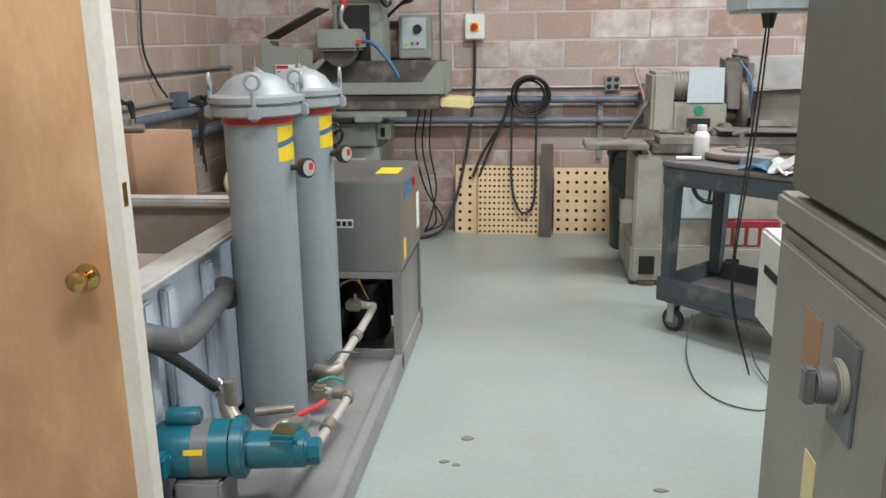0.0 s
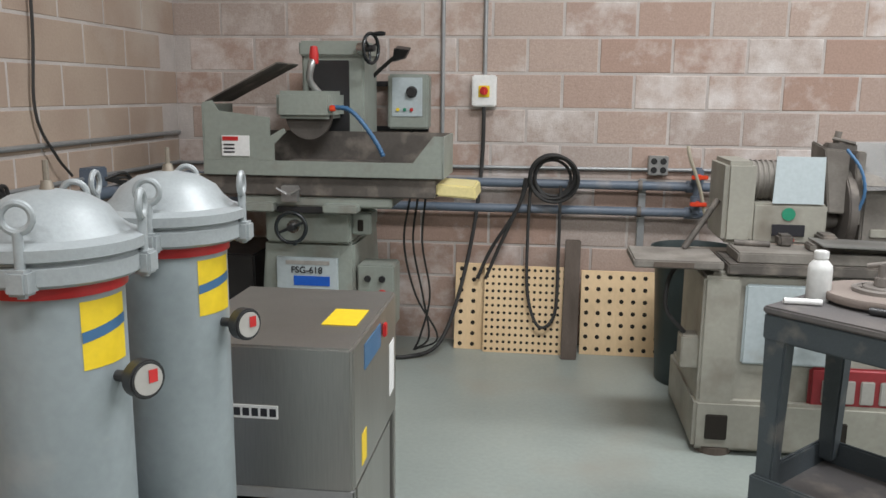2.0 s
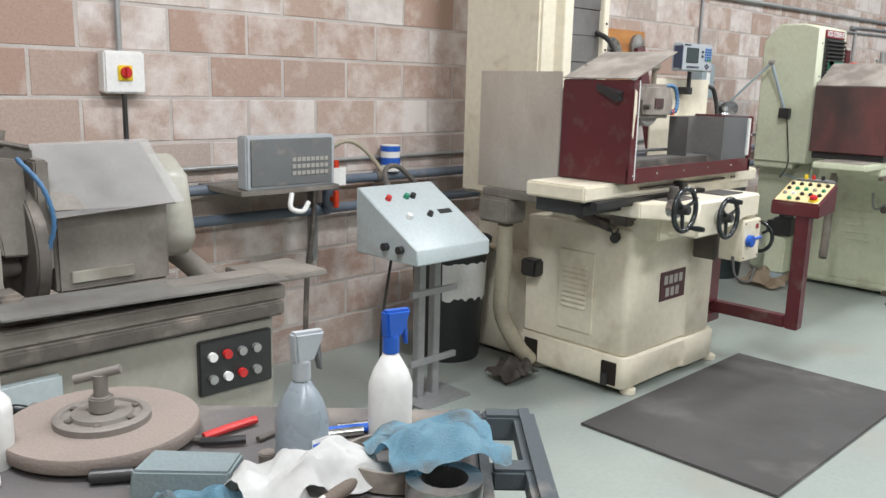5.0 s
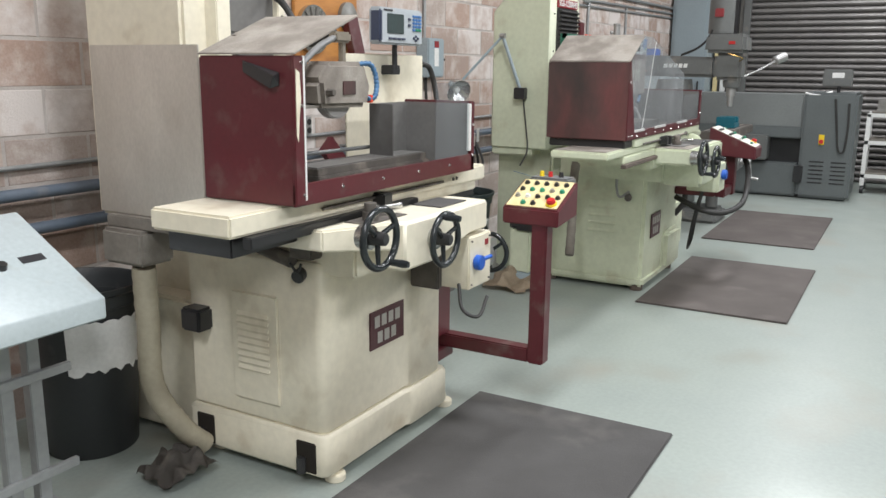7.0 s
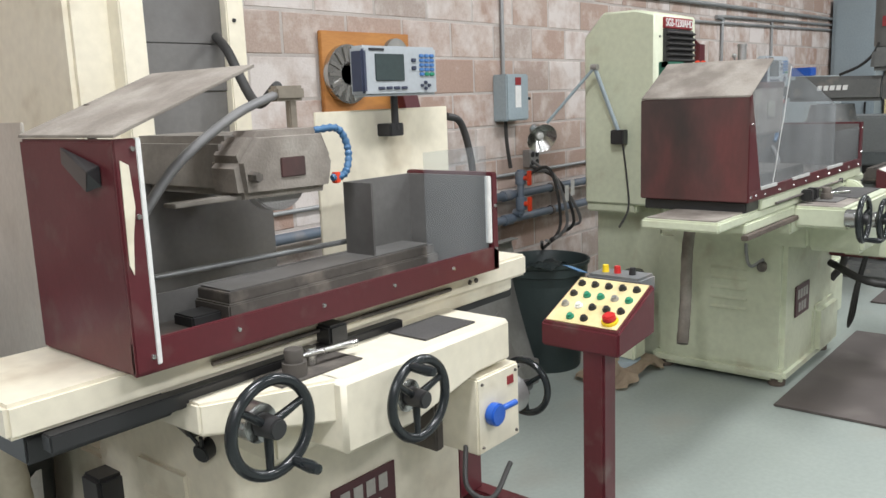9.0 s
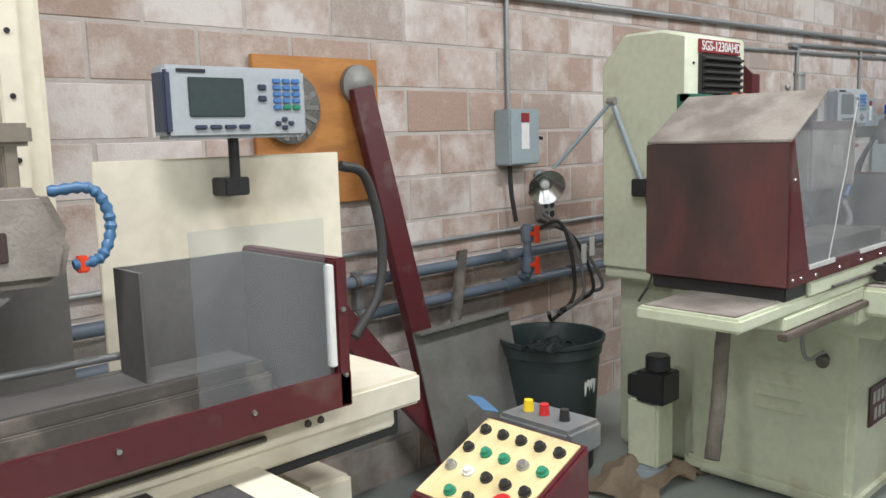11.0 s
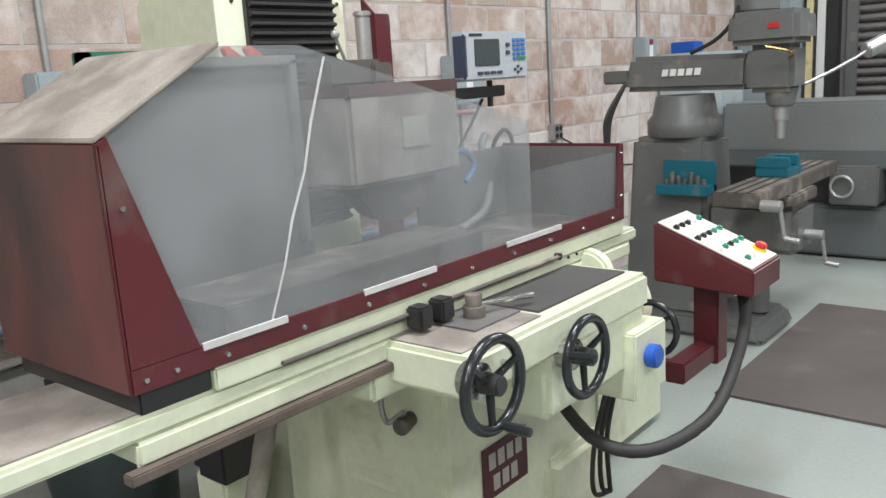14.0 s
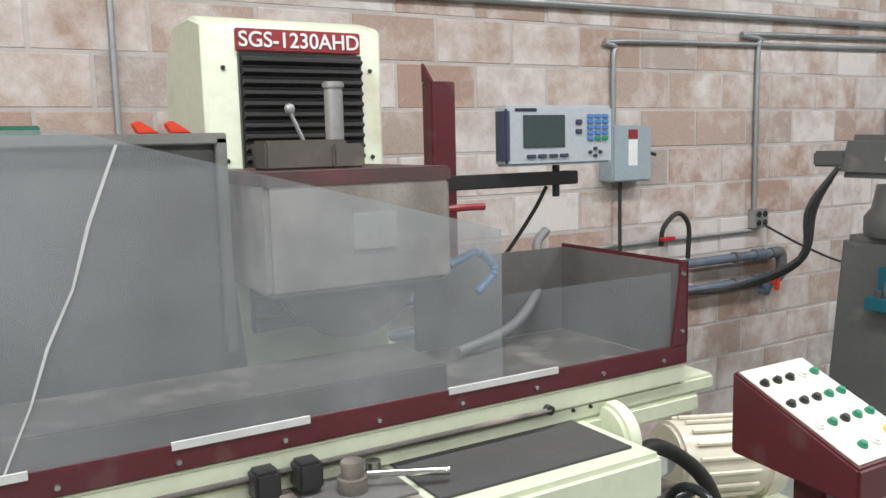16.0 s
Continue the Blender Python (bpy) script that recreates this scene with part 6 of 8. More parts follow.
single("bench", bx(-2.2, -1.65, 5.65, 6.2, 0, 0.62, 0.01), "black", (-1.9, 5.9, 0), "dark coolant tub behind the small grinder", "tub")

# ---- grey cylindrical grinder ----
k1 = thing("cylindrical_grinder", (1.2, 5.1, 0), "old grey-beige cylindrical grinder thick with dust", "grinding machine")
base = part("base", J(bx(0.60, 1.82, 4.83, 5.45, 0.05, 0.78, 0.012), bx(0.56, 1.86, 4.79, 5.48, 0.02, 0.24, 0.015), bx(0.57, 0.72, 4.80, 5.3, 0.2, 0.77, 0.012)), "kent", k1, "chipped grey-beige base")
for fx in (0.60, 1.70):
    part("foot_recess", bx(fx + 0.01, fx + 0.10, 4.783, 4.80, 0.07, 0.18, 0.004), "hole", base)
part("oil_hole", bx(1.1, 1.18, 4.783, 4.80, 0.08, 0.17, 0.004), "hole", base)
part("access_panel", bx(0.74, 1.16, 4.81, 4.832, 0.40, 0.74, 0.008), "panelgrey", base, "pale access panel")
lg = part("logo_badge", soften(bx(1.02, 1.40, 4.808, 4.835, 0.20, 0.40, 0.03, 3), 0), "redpaint", base, "dull red badge with pale shapes")
for i in range(4):
    part("raised_bar", bx(1.07 + 0.076 * i, 1.125 + 0.076 * i, 4.800, 4.811, 0.25, 0.35, 0.004), "logo_grey", lg)
part("foot_pad", cyl((0.66, 4.86, 0), (0.66, 4.86, 0.03), 0.08, None, 20), "oldwood", k1)
part("foot_pad", cyl((1.76, 4.86, 0), (1.76, 4.86, 0.03), 0.08, None, 20), "oldwood", k1)
part("foot_pad", bx(0.65, 1.75, 5.3, 5.42, 0, 0.03), "oldwood", k1)
ctl = part("switch_panel", bx(1.55, 1.80, 4.815, 4.835, 0.57, 0.74, 0.004), "black", base, "black switch panel")
for i in range(4):
    for j in range(2):
        part("switch", cyl((1.59 + 0.05 * i, 4.815, 0.62 + 0.07 * j), (1.59 + 0.05 * i, 4.80, 0.62 + 0.07 * j), 0.014, None, 10), ("alu", "white", "red", "alu")[(i + j) % 4], ctl)
handwheel(k1, (0.98, 4.70, 0.62), 0.10)
part("table_bed", bx(0.66, 1.84, 4.80, 5.10, 0.78, 0.825, 0.006), "grime", k1, "grimy brown table bed")
part("table", J(bx(0.70, 1.86, 4.82, 5.05, 0.825, 0.87, 0.006), bx(1.0, 1.84, 4.88, 4.98, 0.87, 0.90, 0.006)), "kent_dusty", k1, "dusty swivel table")
part("table_cover", hull([(1.02, 4.80, 0.905), (1.86, 4.80, 0.885), (1.86, 5.0, 0.885), (1.02, 5.0, 0.905)], [(1.02, 4.80, 0.912), (1.86, 4.80, 0.892), (1.86, 5.0, 0.892), (1.02, 5.0, 0.912)], 0.001), "sheet", k1, "thin steel cover strip")
part("side_tray", bx(0.28, 0.64, 4.78, 5.1, 0.80, 0.835, 0.006), "kent_dusty", k1, "dusty side tray")
part("tray_label", bx(0.36, 0.52, 4.776, 4.781, 0.807, 0.828, 0), "oldwood", k1)
part("side_tray", bx(1.86, 2.12, 4.95, 5.2, 0.84, 0.86, 0.004), "kent_dusty", k1, "dusty side tray")
part("switch_box", bx(0.50, 0.58, 4.84, 4.95, 0.36, 0.50, 0.006), "kent", k1)
part("box_lead", tube([(0.52, 4.9, 0.5), (0.44, 4.92, 0.6), (0.46, 4.95, 0.75), (0.55, 4.98, 0.8)], 0.010, 8), "rubber", k1)
whd = part("work_head", J(bx(0.67, 0.80, 5.02, 5.36, 0.87, 1.225, 0.02), bx(0.80, 1.11, 5.06, 5.34, 0.87, 1.045, 0.01)), "kent", k1, "grey work head with a belt cover")
mot = part("work_motor", cyl((0.80, 5.2, 1.13), (1.0, 5.2, 1.13), 0.085, None, 28), "kent_dusty", k1)
for i in range(8):
    part("fin", torus((0.81 + 0.022 * i, 5.2, 1.13), 0.088, 0.005, (1, 0, 0), 28, 6), "kent_dusty", mot)
part("cover_plate", hull([(0.88, 5.06, 1.045), (1.09, 5.06, 1.045), (1.09, 5.065, 1.045), (0.88, 5.065, 1.045)], [(0.89, 5.08, 1.245), (1.09, 5.08, 1.245), (1.09, 5.085, 1.245), (0.89, 5.085, 1.245)], 0), "panelgrey", k1, "pale grey cover plate")
bd = part("maker_badge", rev([(0, 0), (0.028, 0), (0.028, 0.004), (0, 0.004)], (0.95, 5.06, 1.0), (0, -1, 0), 28), "green", whd, "oval green badge")
part("spec_plate", bx(0.885, 1.02, 5.052, 5.06, 0.905, 0.955, 0.001), "plate_black", whd, "black data plate")
part("red_tag", bx(0.94, 0.98, 5.05, 5.06, 0.883, 0.896, 0.001), "red", whd)
part("spindle", cyl((1.11, 5.2, 0.96), (1.2, 5.2, 0.96), 0.045, 0.03, 20), "kent_dusty", k1)
part("grinding_wheel", cyl((1.19, 5.22, 1.0), (1.23, 5.22, 1.0), 0.19, None, 44, 0.006), "grime", k1, "dusty grinding wheel")
part("wheel_cover", J(hull([(1.13, 5.12, 1.0), (1.20, 5.10, 1.0), (1.20, 5.4, 1.0), (1.13, 5.4, 1.0)], [(1.10, 5.14, 1.28), (1.20, 5.12, 1.27), (1.20, 5.4, 1.27), (1.12, 5.4, 1.30)], 0.006), bx(1.22, 1.26, 5.1, 5.42, 0.95, 1.27, 0.006)), "kent_dusty", k1)
part("dresser", J(cyl((1.16, 5.2, 1.28), (1.17, 5.2, 1.35), 0.015, None, 10), bx(1.12, 1.24, 5.16, 5.24, 1.26, 1.30, 0.006), cyl((1.14, 5.18, 1.32), (1.23, 5.16, 1.30), 0.008, None, 8)), "grime", k1)
part("wheel_head", J(bx(1.27, 1.62, 5.12, 5.6, 0.87, 1.12, 0.01)), "kent_dusty", k1, "dusty wheel head box")
part("head_slot", bx(1.31, 1.50, 5.112, 5.122, 0.90, 0.935, 0.002), "kent", k1)
part("tilted_cover", hull([(1.24, 5.06, 1.13), (1.62, 5.06, 1.12), (1.62, 5.07, 1.12), (1.24, 5.07, 1.13)], [(1.26, 5.26, 1.30), (1.60, 5.26, 1.30), (1.60, 5.27, 1.30), (1.26, 5.27, 1.30)], 0.001), "kent_dusty", k1, "tilted cover in torn plastic film")
part("plastic_film", hull([(1.25, 5.045, 1.11), (1.64, 5.045, 1.13), (1.64, 5.047, 1.13), (1.25, 5.047, 1.11)], [(1.26, 5.25, 1.305), (1.62, 5.25, 1.31), (1.62, 5.252, 1.31), (1.26, 5.252, 1.305)], 0), "film", k1, "torn clear plastic film")
part("belt_guard", prism([(5.15, 0.98), (5.2, 0.92), (5.4, 0.92), (5.5, 1.02), (5.42, 1.22), (5.3, 1.26), (5.2, 1.2)], "x", 1.62, 1.74, 0.02), "kent", k1, "rounded belt guard")
part("coolant_hose", tube([(1.17, 5.08, 1.28), (1.22, 5.04, 1.2), (1.24, 5.03, 1.1), (1.22, 5.05, 1.0)], 0.007, 10, 8, 0.15), "blueloc", k1)
part("lever", cyl((0.66, 5.1, 1.05), (0.52, 5.05, 0.84), 0.014, None, 10), "grime", k1)
part("clamp", J(bx(0.90, 0.96, 4.98, 5.06, 0.87, 0.92, 0.01), bx(1.06, 1.13, 4.96, 5.06, 0.87, 0.93, 0.01), cyl((0.72, 5.0, 0.88), (0.86, 4.97, 0.88), 0.015, None, 10)), "grime", k1)
part("exhaust", tube([(1.7, 5.4, 0.95), (1.78, 5.35, 0.88), (1.85, 5.3, 0.80)], 0.04, 12), "kent_dusty", k1)
ro = thing("readout_display", (2.6, 5.95, 0.99), "charcoal digital readout in dusty plastic on a wall shelf", "display")
cs = part("case", bx(2.38, 2.87, 5.90, 5.98, 1.01, 1.255, 0.008), "dro", ro)
part("panel", bx(2.40, 2.85, 5.894, 5.902, 1.025, 1.24, 0.004), "dro_dark", cs)
for i in range(8):
    for j in range(3):
        part("key", bx(2.62 + 0.026 * i, 2.64 + 0.026 * i, 5.890, 5.896, 1.07 + 0.032 * j, 1.088 + 0.032 * j, 0), "logo_grey", cs)
part("shelf", bx(2.35, 2.9, 5.9, W, 0.985, 1.01, 0.003), "kent_dusty", ro)
single("paper_tag", bx(2.92, 3.0, 5.98, 5.984, 0.99, 1.08, 0), "paper", (2.96, 5.98, 0.99), "white paper tag beside the readout", "tag")
single("hook_clip", tube([(2.62, 5.9, 0.985), (2.60, 5.88, 0.92), (2.66, 5.87, 0.90), (2.70, 5.88, 0.94)], 0.012, 8), "white", (2.62, 5.9, 0.9), "white plastic hook under the readout", "hook")
can = thing("tin_can", (3.52, W - 0.1, 1.01), "blue and white tin can on the wall pipe", "can")
part("can", cyl((3.5, PY, 1.012), (3.5, PY, 1.16), 0.055, None, 24, 0.003), "white", can)
part("band", J(cyl((3.5, PY, 1.05), (3.5, PY, 1.09), 0.056, None, 24), cyl((3.5, PY, 1.125), (3.5, PY, 1.155), 0.0565, None, 24)), "blue", can)

# ---- control desk on a stand ----
cd = thing("control_desk", (3.05, 5.45, 0), "pale blue-grey sloping control box on a steel angle stand", "control box")
dk = part("box", prism([(5.2, 0.73), (5.2, 0.80), (5.6, 1.03), (5.62, 1.03), (5.62, 0.73)], "x", 2.78, 3.24, 0.006), "panelgrey", cd)
v = Vector((0, 0.4, 0.23)).normalized()
n = Vector((1, 0, 0)).cross(v)
for fx, fv, c in ((0.10, 0.36, "red"), (0.21, 0.36, "green"), (0.12, 0.22, "white"), (0.25, 0.22, "black"), (0.25, 0.36, "black")):
    q = Vector((2.78 + fx, 5.2, 0.80)) + v * fv
    part("button", cyl(q, q + n * 0.02, 0.015, 0.013, 14), c, dk)
part("plate", plate(Vector((3.10, 5.2, 0.80)) + v * 0.22 + n * 0.001, (1, 0, 0), v, 0.08, 0.03, 0.002), "plate_black", dk)
for k in range(2):
    part("cable_gland", cyl((2.78, 5.30 + 0.1 * k, 0.79), (2.755, 5.30 + 0.1 * k, 0.79), 0.018, None, 12), "black", dk)
for dx in (0.0, 0.10):
    part("leg", bx(3.0 + dx, 3.045 + dx, 5.42, 5.46, 0, 0.73, 0.003), "galv", cd)
for z in (0.18, 0.52):
    part("brace", bx(2.94, 3.24, 5.40, 5.42, z, z + 0.03, 0.002), "galv", cd)
part("foot", bx(2.93, 3.25, 5.3, 5.6, 0, 0.012, 0.002), "galv", cd)
part("lead", tube([(2.90, 5.5, 0.73), (2.86, 5.52, 0.4), (2.88, 5.55, 0.1), (2.95, 5.6, 0.01)], 0.007, 6), "rubber", cd)
part("loop_hose", tube([(3.0, 5.62, 0.95), (3.02, 5.7, 1.08), (3.12, 5.72, 1.10), (3.22, 5.68, 1.0), (3.25, 5.6, 0.9)], 0.013, 8), "grime", cd)
single("suction_hose", tube([(3.52, 5.35, 0.82), (3.54, 5.37, 0.6), (3.57, 5.40, 0.35), (3.66, 5.36, 0.16), (3.75, 5.34, 0.06)], 0.042, 12, 8, 0.03), "hose", (3.55, 5.35, 0.05), "beige ribbed drain hose below the cream grinder", "hose")
cloth("floor_rag", (3.58, 5.32, 0.0), 0.24, 0.2, 0.14, "grime", "dark dirty rag heaped on the floor", "rag", 7)
cloth("paper_bag", (6.86, 5.42, 0.0), 0.50, 0.34, 0.13, "bag", "crumpled brown paper bag on the floor", "bag", 2)
ob = thing("oil_tray", (3.72, 5.36, 0.5), "small black tray on the side of the cream grinder", "tray")
part("tray", bx(3.73, 3.83, 5.32, 5.42, 0.52, 0.61, 0.01), "black", ob)

# ---- things leaning on the wall between the grinders ----
pb = thing("plywood_panel", (5.8, W - 0.03, 1.33), "orange plywood panel with flanges hung on it", "panel")
part("panel", bx(5.48, 6.10, W - 0.035, W - 0.012, 1.33, 1.93, 0.003), "plyboard", pb)
fl = part("ring_flange", rev([(0.052, 0), (0.142, 0), (0.142, 0.03), (0.052, 0.03), (0.052, 0)], (5.625, W - 0.036, 1.725), (0, -1, 0), 40), "bright", pb, "bright steel ring flange")
part("small_flange", rev([(0, 0), (0.085, 0), (0.085, 0.025), (0.03, 0.03), (0, 0.05)], (5.98, W - 0.036, 1.82), (0, -1, 0), 32), "sheet", pb, "grey steel flange")
for k in range(14):
    a = 2 * math.pi * k / 14
    d, e2 = Vector((math.cos(a), 0, math.sin(a))), Vector((-math.sin(a), 0, math.cos(a)))
    part("radial_rib", plate(Vector((5.625, W - 0.066, 1.725)) + d * 0.062 - e2 * 0.009, d, e2, 0.07, 0.018, 0.006), "sheet", fl)
part("hook", cyl((5.625, W - 0.03, 1.77), (5.625, W - 0.10, 1.78), 0.008, None, 8), "grime", pb)
single("leaning_channel", hull([(6.16, 5.92, 0), (6.28, 5.92, 0), (6.28, 5.97, 0), (6.16, 5.97, 0)], [(5.92, 6.20, 1.80), (6.03, 6.20, 1.82), (6.03, 6.25, 1.82), (5.92, 6.25, 1.80)], 0.003), "maroon", (6.2, 5.95, 0), "maroon steel channel leaning on the wall", "channel")
single("leaning_channel", hull([(6.30, 5.86, 0), (6.42, 5.86, 0), (6.42, 5.90, 0), (6.30, 5.90, 0)], [(5.52, 6.10, 1.02), (5.62, 6.10, 1.10), (5.62, 6.14, 1.10), (5.52, 6.14, 1.02)], 0.003), "maroon", (6.3, 5.88, 0), "maroon steel channel leaning aslant", "channel")
single("leaning_bar", hull([(6.14, 6.0, 0), (6.20, 6.0, 0), (6.20, 6.02, 0), (6.14, 6.02, 0)], [(6.52, 6.2, 1.05), (6.58, 6.2, 1.05), (6.58, 6.22, 1.05), (6.52, 6.22, 1.05)], 0.002), "grime", (6.2, 6.0, 0), "dark flat bar leaning on the wall", "bar")
sh = thing("sheet_cover", (6.35, 5.95, 0), "dull steel sheet guard leaning beside the bin", "cover")
part("sheet", hull([(6.05, 5.80, 0), (6.62, 5.80, 0), (6.62, 5.81, 0), (6.05, 5.81, 0)], [(6.05, 6.02, 0.76), (6.66, 6.02, 0.77), (6.66, 6.03, 0.77), (6.05, 6.03, 0.76)], 0.002), "sheet", sh)
part("lip", hull([(6.05, 5.97, 0.76), (6.66, 5.97, 0.77), (6.66, 6.02, 0.77), (6.05, 6.02, 0.76)], [(6.05, 5.97, 0.768), (6.66, 5.97, 0.778), (6.66, 6.02, 0.778), (6.05, 6.02, 0.768)], 0.001), "sheet", sh)
part("gusset", hull([(6.05, 5.60, 0), (6.30, 5.66, 0), (6.30, 5.67, 0), (6.05, 5.61, 0)], [(6.16, 5.82, 0.40), (6.28, 5.84, 0.44), (6.28, 5.85, 0.44), (6.16, 5.83, 0.40)], 0.001), "sheet", sh)
part("foot_block", bx(6.26, 6.48, 5.72, 5.84, 0, 0.14, 0.004), "sheet", sh)
# round flanges kept by the wall
for fx, fy, fz, fr, nm in ((5.79, 6.19, 0.584, 0.105, "pale"), (5.765, 6.09, 0.425, 0.115, "grey")):
    d = thing("wheel_flange", (fx, fy, fz), nm + " round steel flange hung low by the wall", "flange", "wheel flanges")
    part("disc", rev([(0.02, 0), (fr, 0), (fr, 0.014), (fr * 0.5, 0.018), (0.02, 0.018), (0.02, 0)], (fx, fy, fz), (0.05, -1, 0.15), 36), "sheet", d)
    part("hub", rev([(0, 0.018), (0.03, 0.018), (0.028, 0.035), (0, 0.036)], (fx, fy, fz), (0.05, -1, 0.15), 20), "grime", d)
    part("peg", cyl((fx, fy + 0.01, fz), (fx, W - 0.002, fz + 0.01), 0.012, None, 10), "grime", d)
part("small_flange", rev([(0.012, 0), (0.06, 0), (0.06, 0.012), (0.03, 0.016), (0.012, 0.016), (0.012, 0)], (5.647, W - 0.036, 1.463), (0, -1, 0), 28), "grime", pb, "small dark flange")
# jointed work lamp
wl = thing("work_lamp", (7.03, 5.5, 1.3), "grey jointed work lamp with a round metal shade", "lamp")
part("lower_arm", cyl((7.0, 5.50, 1.36), (6.93, 5.615, 1.73), 0.012, None, 10), "elec", wl)
part("upper_arm", cyl((6.93, 5.615, 1.73), (6.83, 5.87, 1.43), 0.009, None, 10), "elec", wl)
part("joint", cyl((6.93, 5.595, 1.73), (6.93, 5.635, 1.73), 0.018, None, 14), "alu", wl)
part("clamp", bx(6.97, 7.03, 5.46, 5.54, 1.30, 1.38, 0.005), "black", wl)
shade = part("shade", rev([(0.02, 0.09), (0.034, 0.085), (0.04, 0.04), (0.086, -0.03), (0.09, -0.036), (0.083, -0.03), (0.034, 0.036), (0.0, 0.05)], (6.80, 5.90, 1.36), (0.5, 0.75, 0.45), 32), "bright", wl, "bright metal shade")
part("bulb", rev([(0, -0.02), (0.02, -0.012), (0.024, 0.005), (0.014, 0.03), (0, 0.035)], (6.80, 5.90, 1.36), (0.5, 0.75, 0.45), 16), "white", wl)
part("lead", tube([(7.0, 5.48, 1.32), (6.98, 5.44, 1.1), (6.92, 5.4, 0.95), (6.85, 5.42, 0.85)], 0.006, 6), "rubber", wl)

# ---- mats ----
for mx0, mx1, my0, my1, rz, m, lb in ((3.36, 4.90, 3.80, 4.72, -1, "mat", "dark grey rubber floor mat before the cream grinder"), (6.83, 8.42, 3.60, 4.55, 1.5, "mat_warm", "brown-grey rubber floor mat before the green grinder"), (9.25, 11.05, 3.70, 4.66, 0, "mat_warm", "brown-grey rubber floor mat before the mill")):
    single("floor_mat", soften(bx(mx0, mx1, my0, my1, 0.0, 0.012, 0.006), 0), m, (mx0, my0, 0), lb, "mat", "rubber floor mats")

# ---- mill ----
bp = thing("milling_machine", (10.3, 5.2, 0), "grey knee milling machine with a long ram", "milling machine")
part("base", hull([(10.02, 4.68, 0), (10.62, 4.68, 0), (10.62, 5.6, 0), (10.02, 5.6, 0)], [(10.05, 4.72, 0.12), (10.58, 4.72, 0.12), (10.58, 5.58, 0.16), (10.05, 5.58, 0.16)], 0.03), "bp", bp)
part("column", hull([(10.06, 5.02, 0.12), (10.56, 5.02, 0.12), (10.56, 5.56, 0.12), (10.06, 5.56, 0.12)], [(10.12, 5.06, 1.18), (10.50, 5.06, 1.18), (10.50, 5.52, 1.18), (10.12, 5.52, 1.18)], 0.03), "bp", bp, "tapering grey column")
part("turret", rev([(0, 0), (0.21, 0), (0.22, 0.02), (0.22, 0.09), (0.19, 0.13), (0.17, 0.24), (0, 0.24)], (10.3, 5.26, 1.18), (0, 0, 1), 36), "bp", bp)
ram = part("ram", hull([(10.20, 4.85, 1.44), (10.40, 4.85, 1.44), (10.40, 5.62, 1.45), (10.20, 5.62, 1.45)], [(10.22, 4.85, 1.64), (10.38, 4.85, 1.64), (10.38, 5.58, 1.66), (10.22, 5.58, 1.66)], 0.03), "bp", bp, "grey overarm ram")
part("ram_end", bx(10.25, 10.35, 5.6, 5.78, 1.50, 1.58, 0.01), "bp", bp)
for i in range(5):
    part("emblem_bar", hull([(10.195, 5.36 - 0.05 * i, 1.535), (10.195, 5.325 - 0.05 * i, 1.535), (10.205, 5.325 - 0.05 * i, 1.535), (10.205, 5.36 - 0.05 * i, 1.535)], [(10.20, 5.355 - 0.05 * i, 1.575), (10.20, 5.32 - 0.05 * i, 1.575), (10.21, 5.32 - 0.05 * i, 1.575), (10.21, 5.355 - 0.05 * i, 1.575)], 0), "white", ram, "white cast emblem bar")
part("head", J(bx(10.18, 10.42, 4.60, 4.86, 1.42, 1.68, 0.03), cyl((10.3, 4.70, 1.34), (10.3, 4.70, 1.45), 0.075, 0.09, 24, 0.01)), "bp", bp, "grey mill head")
part("quill", J(cyl((10.3, 4.70, 1.26), (10.3, 4.70, 1.35), 0.045, None, 20, 0.004), cyl((10.3, 4.70, 1.16), (10.3, 4.70, 1.27), 0.028, 0.032, 18, 0.004)), "alu", bp, "steel quill and chuck")
part("belt_housing", hull([(10.12, 4.56, 1.68), (10.48, 4.56, 1.68), (10.48, 4.95, 1.68), (10.12, 4.95, 1.68)], [(10.13, 4.57, 1.86), (10.47, 4.57, 1.86), (10.47, 4.94, 1.86), (10.13, 4.94, 1.86)], 0.03), "bp", bp, "grey belt housing")
part("housing_badge", bx(10.115, 10.125, 4.66, 4.72, 1.76, 1.79, 0.002), "red", bp)
part("motor", J(cyl((10.3, 4.84, 1.86), (10.3, 4.84, 2.28), 0.12, None, 28, 0.01), cyl((10.3, 4.84, 2.28), (10.3, 4.84, 2.34), 0.10, None, 28, 0.02)), "bp", bp, "grey drive motor")
part("motor_plate", bx(10.16, 10.19, 4.80, 4.88, 2.02, 2.1, 0.004), "redpaint", bp)
part("feed_lever", tube([(10.18, 4.62, 1.60), (10.1, 4.58, 1.63), (10.02, 4.7, 1.67)], 0.007, 8), "brass", bp)
part("cable", tube([(10.25, 5.2, 1.66), (10.22, 5.05, 1.72), (10.2, 4.95, 1.8), (10.2, 4.9, 1.9)], 0.012, 8), "rubber", bp)
for k in range(3):
    part("side_cable", tube([(10.2, 5.6, 1.5), (10.12 - 0.03 * k, 5.66, 1.3), (10.1 - 0.02 * k, 5.7, 1.05), (10.0 - 0.1 * k, 5.9, 0.9), (9.7, 6.1, 0.85)], 0.012, 8), "rubber", bp)
tool = part("tool_tray", J(bx(9.98, 10.12, 4.99, 5.30, 0.86, 0.92, 0.006), bx(10.08, 10.12, 4.99, 5.30, 0.86, 1.05, 0.006)), "teal", bp, "teal tool tray on the column")
